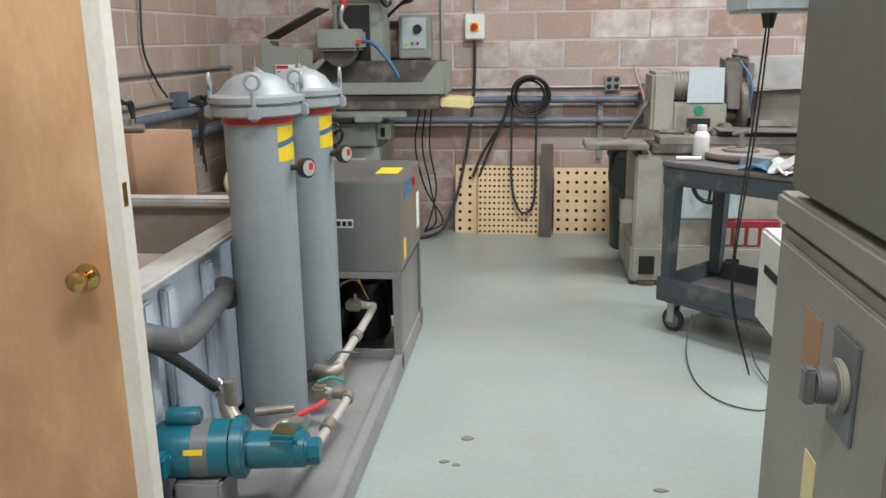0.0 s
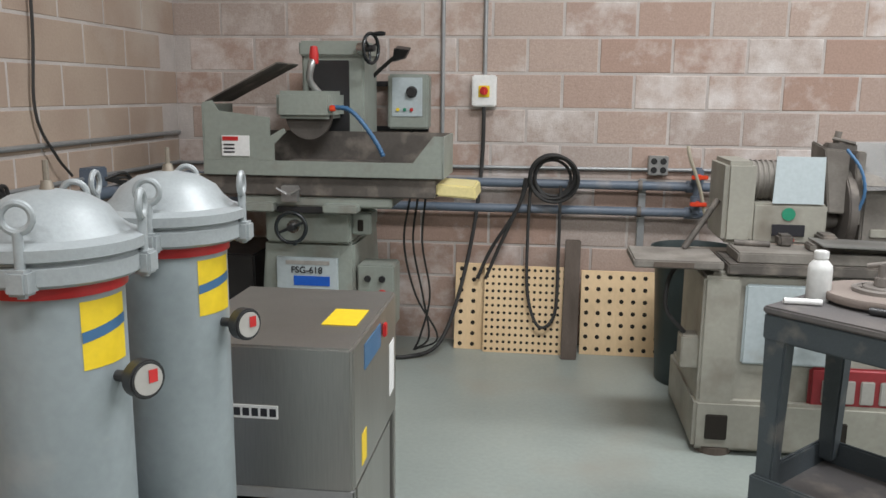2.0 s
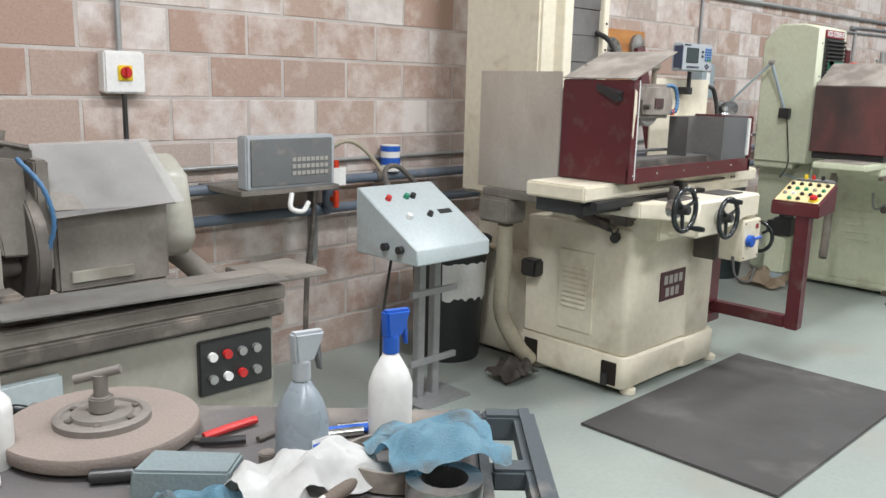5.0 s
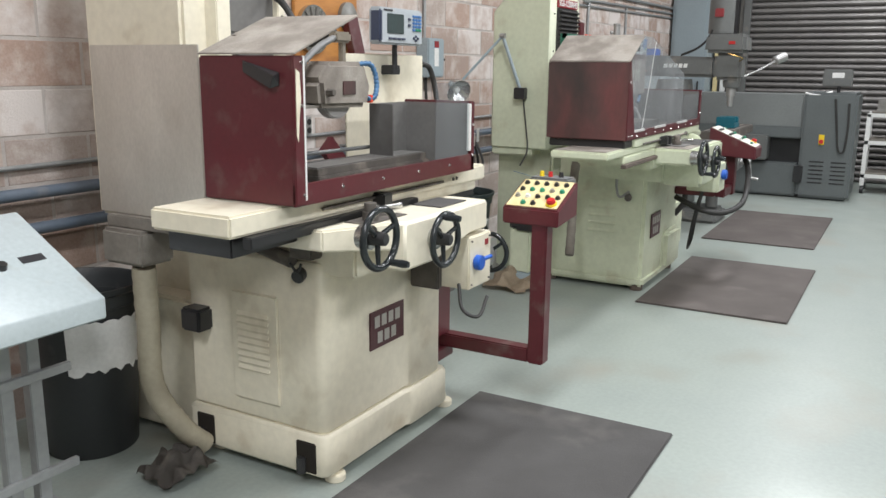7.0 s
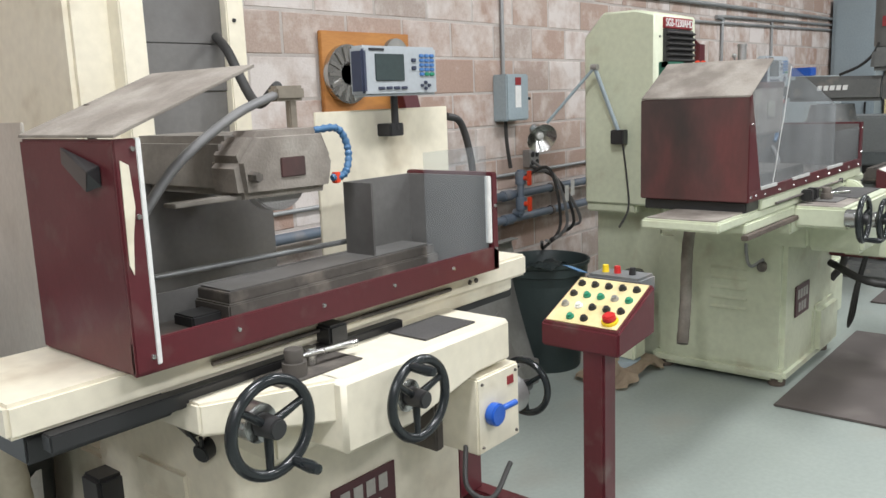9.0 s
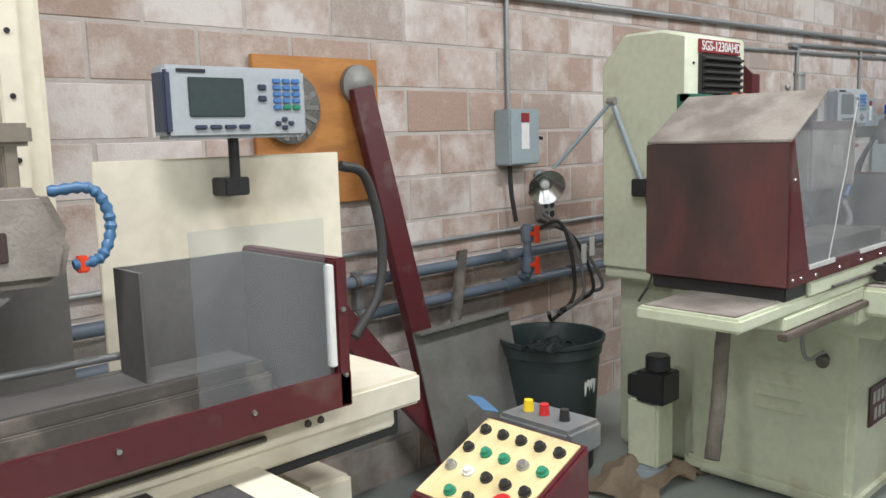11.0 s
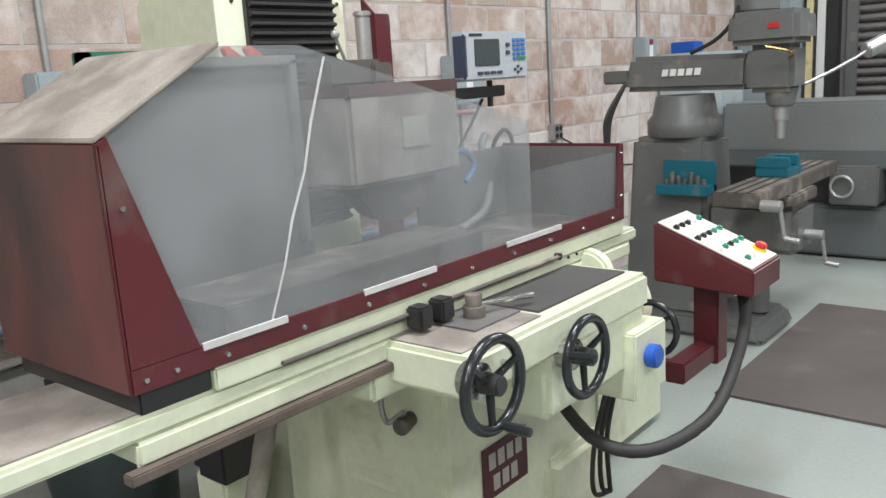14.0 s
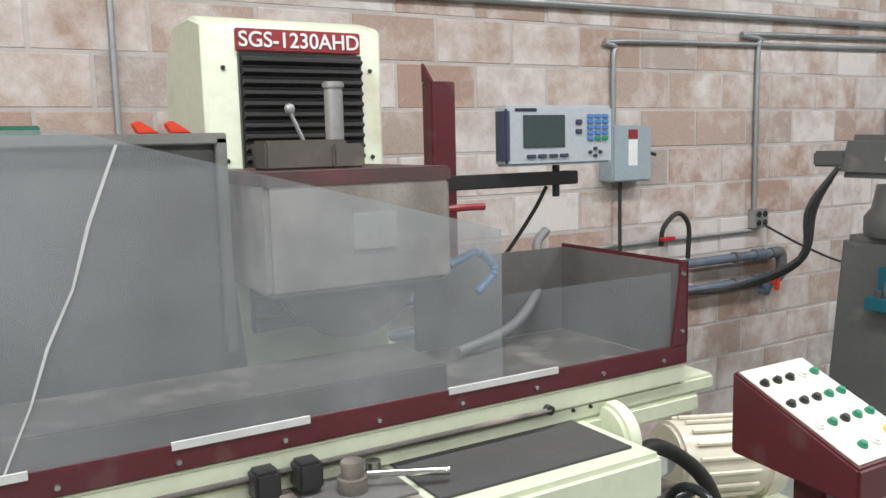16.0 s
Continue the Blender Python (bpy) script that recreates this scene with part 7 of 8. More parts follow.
for i in range(7):
    part("tool_holder", cyl((10.03, 5.03 + 0.038 * i, 0.91), (10.03, 5.03 + 0.038 * i, 0.95 + 0.02 * (i % 3)), 0.014, None, 10), "grime", tool)
part("knee", J(bx(10.14, 10.48, 4.55, 5.06, 0.52, 0.80, 0.03), cyl((10.3, 4.8, 0.14), (10.3, 4.8, 0.55), 0.06, None, 20)), "bp", bp)
part("saddle", bx(10.10, 10.52, 4.55, 4.95, 0.80, 0.87, 0.01), "grime", bp)
tb = part("mill_table", bx(9.62, 11.05, 4.58, 4.82, 0.87, 0.95, 0.006), "grime", bp, "slotted mill table")
for yy in (4.64, 4.70, 4.76):
    part("t_slot", bx(9.62, 11.05, yy - 0.008, yy + 0.008, 0.9505, 0.952, 0), "hole", tb)
part("vise", J(bx(10.2, 10.46, 4.62, 4.80, 0.95, 1.0, 0.006), bx(10.2, 10.25, 4.62, 4.80, 1.0, 1.06, 0.006), bx(10.36, 10.42, 4.62, 4.80, 1.0, 1.06, 0.006)), "teal", bp, "teal machine vise")
part("vise_handle", J(cyl((10.46, 4.7, 0.99), (10.62, 4.7, 0.99), 0.012, None, 10), cyl((10.62, 4.7, 0.90), (10.62, 4.7, 1.04), 0.008, None, 8)), "alu", bp)
for px, pz in ((9.56, 0.90), (10.3, 0.62)):
    part("crank", J(cyl((px, 4.55, pz), (px, 4.45, pz), 0.03, None, 16, 0.004), cyl((px, 4.46, pz), (px + 0.02, 4.44, pz - 0.16), 0.012, 0.010, 8), cyl((px + 0.02, 4.44, pz - 0.16), (px + 0.02, 4.37, pz - 0.17), 0.014, None, 10)), "alu", bp)
ml = part("lamp_arm", tube([(10.45, 4.62, 1.45), (10.6, 4.5, 1.52), (10.78, 4.36, 1.62)], 0.010, 8), "alu", bp)
part("lamp_head", cyl((10.76, 4.38, 1.61), (10.86, 4.30, 1.66), 0.045, 0.05, 20, 0.006), "alu", bp, "silver lamp head")

# ---- lathe ----
la = thing("lathe", (12.8, 4.7, 0), "large dark grey engine lathe", "lathe")
part("headstock", bx(12.38, 13.2, 3.66, 4.24, 0.02, 1.27, 0.03), "lathe", la, "dark grey headstock cabinet")
part("cover", bx(12.44, 13.1, 4.24, 5.85, 0.78, 1.24, 0.02), "lathe_pale", la, "grey splash cover")
part("cover_lip", bx(12.40, 12.6, 4.24, 5.85, 0.72, 0.86, 0.015), "lathe", la)
part("bed", bx(12.55, 13.0, 4.24, 5.85, 0.4, 0.74, 0.01), "black", la)
part("base_cabinet", bx(12.42, 13.1, 4.24, 5.9, 0.02, 0.42, 0.02), "lathe", la)
part("tailstock", bx(12.5, 12.7, 5.2, 5.5, 0.9, 1.1, 0.02), "bp", la)
for i in range(6):
    for j in range(2):
        part("vent_slot", bx(12.375, 12.382, 3.72 + 0.24 * j, 3.88 + 0.24 * j, 0.20 + 0.05 * i, 0.215 + 0.05 * i, 0), "black", la)
part("stop_plate", bx(12.37, 12.382, 3.98, 4.04, 0.66, 0.78, 0.003), "yellow", la)
part("stop_button", cyl((12.37, 4.01, 0.70), (12.34, 4.01, 0.70), 0.025, None, 14), "red", la)
part("socket_box", bx(12.34, 12.4, 4.18, 4.28, 0.2, 0.4, 0.006), "black", la)
part("cable_loop", tube([(12.36, 3.9, 1.2), (12.35, 3.86, 0.9), (12.35, 3.82, 0.62), (12.35, 3.76, 0.6), (12.35, 3.74, 0.85), (12.36, 3.75, 1.15)], 0.012, 8), "rubber", la)
part("readout_post", cyl((12.6, 3.9, 1.27), (12.6, 3.9, 1.36), 0.02, None, 12), "black", la)
part("readout", bx(12.55, 12.65, 3.76, 4.08, 1.34, 1.54, 0.01), "bp", la)
part("readout_screen", bx(12.545, 12.552, 3.85, 3.98, 1.44, 1.50, 0), "paper", la)
part("rail_cable", tube([(12.42, 4.24, 1.26), (12.42, 4.1, 1.24), (12.45, 3.95, 1.28)], 0.014, 8), "paper", la)
part("chip_pan_feet", bx(12.5, 13.1, 3.7, 5.8, 0, 0.03, 0), "black", la)
# carriage handles
part("carriage", bx(12.30, 12.55, 4.6, 4.95, 0.45, 0.75, 0.015), "bp", la)
part("carriage_wheel", torus((12.27, 4.85, 0.6), 0.08, 0.012, (1, 0, 0), 28, 8), "alu", la)
rk = thing("steel_rack", (13.5, 3.4, 0), "whitish welded steel stock rack on castors", "rack")
for yy in (2.75, 3.55):
    for xx in (13.3, 13.8):
        part("upright", bx(xx, xx + 0.05, yy, yy + 0.05, 0.1, 1.0, 0.004), "white", rk)
        part("castor", cyl((xx + 0.025, yy, 0.05), (xx + 0.025, yy + 0.04, 0.05), 0.05, None, 16), "black", rk)
for zz in (0.2, 0.62, 0.96):
    part("rail", bx(13.3, 13.35, 2.75, 3.6, zz, zz + 0.05, 0.004), "white", rk)
    part("rail", bx(13.8, 13.85, 2.75, 3.6, zz, zz + 0.05, 0.004), "white", rk)
    part("shelf", bx(13.3, 13.85, 2.8, 3.55, zz + 0.05, zz + 0.07, 0.003), "kent_dusty", rk)
for i in range(6):
    part("stock_bar", bx(13.35 + 0.07 * i, 13.40 + 0.07 * i, 2.85, 3.5, 1.03, 1.06 + 0.05 * (i % 3), 0.003), "sheet", rk)
ec = thing("electrical_cabinet", (14.1, 5.95, 0), "tall blue-grey electrical cabinet in the far corner", "cabinet")
part("body", bx(13.85, EAST - 0.02, 5.74, 6.25, 0.1, 2.6, 0.01), "elec", ec)
part("door", bx(13.835, 13.85, 5.78, 6.21, 0.15, 2.55, 0.005), "elec", ec)
part("handle", bx(13.81, 13.835, 5.82, 5.84, 1.2, 1.36, 0.004), "black", ec)
part("plinth", bx(13.9, EAST - 0.04, 5.78, 6.2, 0, 0.1, 0), "black", ec)
wc = thing("steel_cabinet", (12.9, 6.05, 0), "pale grey steel cabinet against the block wall behind the mill", "cabinet")
part("body", bx(12.1, 13.1, 5.92, 6.26, 0, 1.68, 0.008), "panelgrey", wc)
part("door", bx(12.12, 12.59, 5.905, 5.92, 0.05, 1.65, 0.004), "panelgrey", wc)
part("door", bx(12.61, 13.08, 5.905, 5.92, 0.05, 1.65, 0.004), "panelgrey", wc)
bb = single("blue_box", bx(12.2, 12.4, 6.0, 6.2, 1.68, 1.77, 0.006), "blue", (12.3, 6.1, 1.68), "small blue box on the steel cabinet", "box")

# ---- entrance: door and enclosure ----
door = thing("door_1", (-1.84, 1.9, 0.11), "half-open varnished wooden door with a cream edge and brass knob", "door", kind="structure")
e, hn = Vector((-1.01, 1.90, 0.11)), Vector((-1.84, 1.90, 0.11))
dd = (e - hn).normalized()
nn = Vector((dd.y, -dd.x, 0))
lo = [hn, e - dd * 0.004, e - dd * 0.004 - nn * 0.05, hn - nn * 0.05]
part("leaf", hull(lo, [q + Vector((0, 0, 2.06)) for q in lo], 0.002), "ply", door)
lo = [e - dd * 0.046 + nn * 0.002, e + nn * 0.002, e - nn * 0.052, e - dd * 0.046 - nn * 0.052]
part("edge", hull(lo, [q + Vector((0, 0, 2.06)) for q in lo], 0.001), "doorwhite", door, "cream painted door edge")
kp = e - dd * 0.11 + Vector((0, 0, 0.755))
kn = part("door_knob", rev([(0, 0), (0.032, 0.0), (0.033, 0.004), (0.014, 0.01), (0.012, 0.03), (0.022, 0.038), (0.027, 0.05), (0.025, 0.064), (0.014, 0.072), (0, 0.073)], kp, nn, 28), "brass", door, "polished brass knob")
part("door_knob", rev([(0, 0), (0.032, 0.0), (0.033, 0.004), (0.014, 0.01), (0.012, 0.03), (0.022, 0.038), (0.027, 0.05), (0.025, 0.064), (0.014, 0.072), (0, 0.073)], kp - nn * 0.05, -nn, 28), "brass", door)
part("latch_plate", hull([e + Vector((0, 0, 0.93)) - nn * 0.012, e + Vector((0, 0, 0.93)) - nn * 0.034, e + Vector((0, 0, 0.99)) - nn * 0.034, e + Vector((0, 0, 0.99)) - nn * 0.012], [q + dd * 0.001 for q in (e + Vector((0, 0, 0.93)) - nn * 0.012, e + Vector((0, 0, 0.93)) - nn * 0.034, e + Vector((0, 0, 0.99)) - nn * 0.034, e + Vector((0, 0, 0.99)) - nn * 0.012)], 0), "brass", door)
en = thing("machine_enclosure", (0.8, 1.2, 0), "beige steel machine enclosure with a rotary isolator", "enclosure")
lowr = part("lower_cabinet", J(bx(0.51, 1.2, 0.55, 1.75, 0.05, 1.06, 0.008)), "cabinet", en, "beige lower cabinet")
part("top_lip", bx(0.50, 1.2, 0.54, 1.76, 1.06, 1.12, 0.008), "cabinet", en)
part("cabinet_door", bx(0.498, 0.511, 1.12, 1.70, 0.12, 1.03, 0.004), "cabinet", lowr)
part("cabinet_door", bx(0.498, 0.511, 0.60, 1.10, 0.12, 1.03, 0.004), "cabinet", lowr)
part("plinth", bx(0.56, 1.2, 0.6, 1.7, 0, 0.05, 0), "black", en)
part("upper_cabinet", bx(0.53, 1.2, 1.22, 1.69, 1.12, 2.2, 0.01), "cabinet_dark", en, "grey upper cabinet")
part("upper_door", bx(0.508, 0.53, 1.20, 1.70, 1.135, 2.18, 0.006), "cabinet_dark", en)
iso = part("isolator_plate", bx(0.492, 0.498, 1.24, 1.35, 0.80, 0.97, 0.003), "dro_dark", lowr)
part("isolator_ring", cyl((0.492, 1.295, 0.885), (0.478, 1.295, 0.885), 0.045, None, 28, 0.003), "cabinet", iso)
part("isolator_knob", J(cyl((0.478, 1.295, 0.885), (0.45, 1.295, 0.885), 0.030, None, 20, 0.003), bx(0.432, 0.452, 1.282, 1.308, 0.855, 0.915, 0.004)), "bp", iso, "dark grey rotary knob")
part("worn_sticker", bx(0.4965, 0.498, 1.42, 1.51, 0.84, 0.95, 0), "carton", lowr, "faded tan sticker")
part("worn_label", bx(0.4965, 0.498, 1.38, 1.44, 0.6, 0.7, 0), "yellow_pale", lowr)
part("side_box", bx(0.57, 0.95, 1.76, 2.12, 0.72, 0.96, 0.008), "white", en, "white side box")
part("side_slot", bx(0.566, 0.57, 1.80, 2.05, 0.86, 0.88, 0), "hole", en)
part("side_box_stand", bx(0.64, 0.9, 1.8, 2.1, 0, 0.72, 0.006), "cabinet", en)
pd = thing("hanging_panel", (0.55, 1.8, 1.48), "pale grey box on the enclosure with two hanging cords", "panel")
part("box", bx(0.40, 0.66, 1.705, 1.90, 1.475, 1.75, 0.006), "panelgrey", pd)
part("gland", cyl((0.465, 1.80, 1.475), (0.465, 1.80, 1.445), 0.016, 0.010, 14), "black", pd)
for k in range(2):
    part("cord", tube([(0.462 + 0.006 * k, 1.80, 1.46), (0.455 + 0.008 * k, 1.82, 1.25), (0.45 + 0.004 * k, 1.88, 0.95), (0.47 + 0.004 * k, 1.93, 0.80), (0.53, 1.97, 0.62)], 0.002, 6), "rubber", pd)

# ---- coolant filter skid ----
sk = thing("skid", (-0.85, 3.0, 0), "grey steel skid tray under the filter vessels", "skid")
part("deck", bx(-1.10, -0.60, 1.75, 3.35, 0.02, 0.075, 0.004), "skid", sk)
part("edge_channel", bx(-0.60, -0.565, 1.75, 4.02, 0.0, 0.10, 0.004), "skid", sk)
part("edge_channel", bx(-1.12, -1.10, 1.75, 4.02, 0.0, 0.10, 0.004), "skid", sk)
part("end_channel", bx(-1.10, -0.60, 3.35, 3.38, 0.0, 0.11, 0.004), "skid", sk)
ch = thing("chiller", (-0.8, 3.65, 0.03), "stainless steel chiller box on open legs", "chiller")
hood = part("hood", bx(-1.06, -0.565, 3.34, 3.97, 0.47, 0.86, 0.006), "steel", ch, "brushed stainless hood")
part("hood_seam", bx(-0.565, -0.563, 3.36, 3.95, 0.475, 0.855, 0), "steel", hood)
part("name_strip", bx(-0.93, -0.76, 3.335, 3.341, 0.665, 0.70, 0), "paper", hood, "white name strip")
for i in range(7):
    part("strip_bar", bx(-0.925 + 0.024 * i, -0.908 + 0.024 * i, 3.333, 3.336, 0.672, 0.693, 0), "plate_black", hood)
part("warning_label", bx(-0.70, -0.60, 3.55, 3.72, 0.861, 0.8625, 0), "yellow", hood, "yellow warning label")
part("warning_label", bx(-0.564, -0.562, 3.44, 3.50, 0.50, 0.59, 0), "yellow", hood, "yellow warning label")
part("display_plate", bx(-0.564, -0.561, 3.48, 3.70, 0.76, 0.83, 0), "blueloc", hood, "blue display strip")
part("red_switch", bx(-0.561, -0.55, 3.72, 3.75, 0.78, 0.82, 0.003), "red", hood)
part("paper_label", bx(-0.564, -0.562, 3.84, 3.92, 0.55, 0.72, 0), "paper", hood)
for lx in (-1.06, -0.60):
    for ly in (3.34, 3.93):
        part("leg", bx(lx, lx + 0.035, ly, ly + 0.035, 0.03, 0.47, 0.003), "steel", ch)
part("side_panel", bx(-0.585, -0.572, 3.42, 3.9, 0.08, 0.45, 0.004), "steel", ch)
part("sill", bx(-1.06, -0.565, 3.34, 3.36, 0.44, 0.475, 0.003), "skid", ch)
# added black sheets keep the space between the open legs dark
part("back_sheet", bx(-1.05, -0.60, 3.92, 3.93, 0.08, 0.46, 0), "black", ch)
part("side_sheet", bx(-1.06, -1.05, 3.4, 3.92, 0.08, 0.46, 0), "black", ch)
part("compressor", rev([(0, 0), (0.10, 0), (0.11, 0.02), (0.11, 0.2), (0.08, 0.26), (0, 0.27)], (-0.78, 3.66, 0.08), seg=24), "black", ch, "black compressor")
part("pump", J(cyl((-0.98, 3.55, 0.2), (-0.85, 3.55, 0.2), 0.07, None, 20), bx(-1.0, -0.7, 3.45, 3.85, 0.05, 0.08, 0)), "black", ch)
part("copper_tube", tube([(-0.9, 3.5, 0.3), (-0.85, 3.46, 0.38), (-0.78, 3.46, 0.4), (-0.74, 3.5, 0.3)], 0.008, 8), "brass", ch)


def vessel(x, y, turn):
    r = 0.110
    vt = thing("filter_vessel", (x, y, 0.075), "tall grey filter vessel with a domed clamped lid and gauge", "filter vessel", "filter vessels")
    part("body", rev([(0, 0.075), (r * 0.9, 0.075), (r, 0.10), (r, 1.20), (0, 1.20)], (x, y, 0), seg=48), "vessel", vt)
    part("gasket", rev([(0, 1.178), (r + 0.006, 1.178), (r + 0.006, 1.200), (0, 1.2)], (x, y, 0), seg=48), "red", vt, "red gasket band")
    part("flange", rev([(0, 1.20), (r + 0.026, 1.20), (r + 0.034, 1.206), (r + 0.034, 1.232), (r + 0.028, 1.236), (r + 0.028, 1.240), (r + 0.040, 1.244), (r + 0.040, 1.262), (r + 0.02, 1.27), (0, 1.27)], (x, y, 0), seg=48), "vessel_cast", vt)
    lid = part("lid", rev([(r + 0.02, 1.268), (r, 1.285), (r * 0.85, 1.308), (r * 0.55, 1.328), (r * 0.2, 1.337), (0, 1.338)], (x, y, 0), seg=48), "vessel_cast", vt, "domed cast lid")
    part("lid_vent", J(cyl((x, y, 1.337), (x, y, 1.352), 0.012, 0.009, 10), cyl((x, y, 1.352), (x, y, 1.385), 0.005, None, 8)), "fitting", lid)
    for k in range(4):
        a = radians(turn + 90 * k)
        cx, cy = x + (r + 0.036) * math.cos(a), y + (r + 0.036) * math.sin(a)
        bolt = part("eye_bolt", cyl((cx, cy, 1.19), (cx, cy, 1.29), 0.008, None, 10), "vessel_cast", vt)
        part("eye", torus((cx, cy, 1.312), 0.022, 0.006, (math.cos(a), math.sin(a), 0), 24, 8), "vessel_cast", bolt)
        part("lug", bx(cx - 0.018, cx + 0.018, cy - 0.018, cy + 0.018, 1.195, 1.235, 0.005), "vessel_cast", bolt)
    a0 = -40
    bm = bmesh.new()
    n = 8
    for (z0, z1, mtl) in ((1.055, 1.168, "yellow"), (1.10, 1.118, "blueloc")):
        bm = bmesh.new()
        lo = [bm.verts.new((x + (r + (0.001 if mtl == "yellow" else 0.002)) * math.cos(radians(a0 + 48 * i / n)), y + (r + (0.001 if mtl == "yellow" else 0.002)) * math.sin(radians(a0 + 48 * i / n)), z0 + (0 if mtl == "yellow" else 0.002 * i))) for i in range(n + 1)]
        hi = [bm.verts.new(q.co + Vector((0, 0, z1 - z0))) for q in lo]
        for i in range(n):
            bm.faces.new((lo[i], lo[i + 1], hi[i + 1], hi[i]))
        part("label", bm, mtl, vt, "yellow label" if mtl == "yellow" else "blue tape on the label")
    ga = radians(-8)
    d = Vector((math.cos(ga), math.sin(ga), 0))
    p = Vector((x, y, 1.03)) + d * r
    f = Vector((0.85, -0.5, 0.05)).normalized()
    c = p + d * 0.05
    gg = part("gauge", J(cyl(p - d * 0.01, c, 0.010, None, 10), cyl(c + f * -0.014, c + f * 0.014, 0.033, None, 28, 0.003)), "black", vt, "black pressure gauge")
    part("gauge_face", cyl(c + f * 0.0142, c + f * 0.0155, 0.026, None, 28), "logo_grey", gg)
    part("gauge_mark", plate(c + f * 0.016 + Vector((0, 0, -0.006)), Vector((0, 0, 1)).cross(f), (0, 0, 1), 0.016, 0.022, 0.001), "red", gg)
    return vt


vessel(-0.903, 2.64, -75)
vessel(-0.855, 2.98, -80)
# pipework on the skid
pw = thing("pipework", (-0.7, 2.8, 0.075), "pale threaded pipes with elbows and valves on the skid", "pipework")
part("pipe", tube([(-0.80, 3.42, 0.30), (-0.72, 3.40, 0.30), (-0.70, 3.36, 0.29), (-0.74, 2.90, 0.23), (-0.77, 2.84, 0.22)], 0.017, 12, 5), "whitepipe", pw)
part("pipe", tube([(-0.78, 2.74, 0.19), (-0.68, 2.72, 0.19), (-0.66, 2.69, 0.185), (-0.69, 2.36, 0.17), (-0.70, 2.20, 0.20)], 0.016, 12, 5), "whitepipe", pw)
part("pipe", tube([(-0.80, 2.86, 0.21), (-0.88, 2.84, 0.18), (-0.90, 2.84, 0.15)], 0.022, 12, 4), "rubber", pw)
part("elbow", tube([(-0.73, 2.88, 0.225), (-0.76, 2.84, 0.22), (-0.82, 2.86, 0.22)], 0.025, 12, 4), "fitting", pw)
part("elbow", tube([(-0.66, 2.68, 0.185), (-0.665, 2.72, 0.19), (-0.72, 2.73, 0.19)], 0.023, 12, 4), "fitting", pw)
part("valve", J(bx(-0.82, -0.75, 3.38, 3.44, 0.275, 0.325, 0.01), cyl((-0.78, 3.41, 0.325), (-0.78, 3.41, 0.35), 0.008, None, 8)), "fitting", pw)
part("valve", bx(-0.80, -0.74, 2.71, 2.76, 0.165, 0.215, 0.01), "fitting", pw)
part("valve_lever", tube([(-0.78, 2.74, 0.225), (-0.73, 2.76, 0.235), (-0.68, 2.75, 0.225)], 0.006, 8), "green", pw)
part("valve_lever", tube([(-0.78, 2.88, 0.25), (-0.74, 2.92, 0.27), (-0.66, 2.93, 0.265)], 0.005, 8), "grime", pw)
part("coupling", cyl((-0.715, 3.15, 0.262), (-0.722, 3.10, 0.256), 0.024, None, 14, 0.003), "fitting", pw)
part("coupling", cyl((-0.678, 2.52, 0.177), (-0.683, 2.46, 0.175), 0.023, None, 14, 0.003), "fitting", pw)
part("red_lever", tube([(-0.73, 2.30, 0.30), (-0.69, 2.35, 0.305), (-0.66, 2.40, 0.31)], 0.009, 8), "red", pw, "red valve lever")
part("manifold", J(tube([(-0.95, 2.30, 0.36), (-0.93, 2.26, 0.34), (-0.88, 2.22, 0.30), (-0.80, 2.20, 0.28), (-0.76, 2.24, 0.29), (-0.73, 2.30, 0.28)], 0.026, 12, 5), cyl((-0.92, 2.26, 0.33), (-0.92, 2.26, 0.43), 0.020, None, 12), cyl((-0.85, 2.28, 0.32), (-0.73, 2.30, 0.33), 0.014, None, 12), cyl((-0.71, 2.24, 0.20), (-0.71, 2.24, 0.32), 0.024, None, 12)), "fitting", pw, "brass-coloured pipe fittings")
part("hose_clamp", cyl((-0.99, 2.33, 0.385), (-0.96, 2.31, 0.365), 0.030, None, 14), "bright", pw)
part("supply_hose", tube([(-0.97, 2.32, 0.37), (-0.99, 2.28, 0.41), (-1.0, 2.15, 0.52), (-1.03, 2.05, 0.61), (-1.06, 1.98, 0.66)], 0.017, 12), "rubber", pw, "black supply hose")
tn = thing("pipe_elbow", (-1.04, 2.4, 0.5), "thick dark grey plastic elbow pipe on the tank side", "pipe")
part("pipe", tube([(-1.07, 2.66, 0.585), (-1.04, 2.56, 0.60), (-1.02, 2.42, 0.612), (-1.01, 2.28, 0.60), (-1.01, 2.15, 0.60), (-1.04, 2.02, 0.66), (-1.08, 1.97, 0.69)], 0.036, 14, 6), "pvc", tn)
part("flange", cyl((-1.085, 2.68, 0.585), (-1.04, 2.61, 0.592), 0.052, None, 20, 0.004), "pvc", tn)
part("flange", cyl((-1.02, 2.95, 0.28), (-1.06, 2.95, 0.28), 0.05, None, 20, 0.004), "rubber", tn)
before = set()
pm = thing("coolant_pump", (-0.87, 2.1, 0.075), "teal electric coolant pump on the skid", "pump")
mt = part("motor", cyl((-1.09, 2.06, 0.235), (-0.83, 2.10, 0.235), 0.083, None, 32, 0.015), "teal", pm, "teal motor")
part("motor_band", cyl((-0.95, 2.082, 0.235), (-0.90, 2.089, 0.235), 0.0845, None, 32), "dro_dark", mt)
part("yellow_tag", plate((-0.955, 1.998, 0.255), (1, 0.14, 0), (0, 0.35, 1), 0.055, 0.016, 0.002), "yellow", mt)
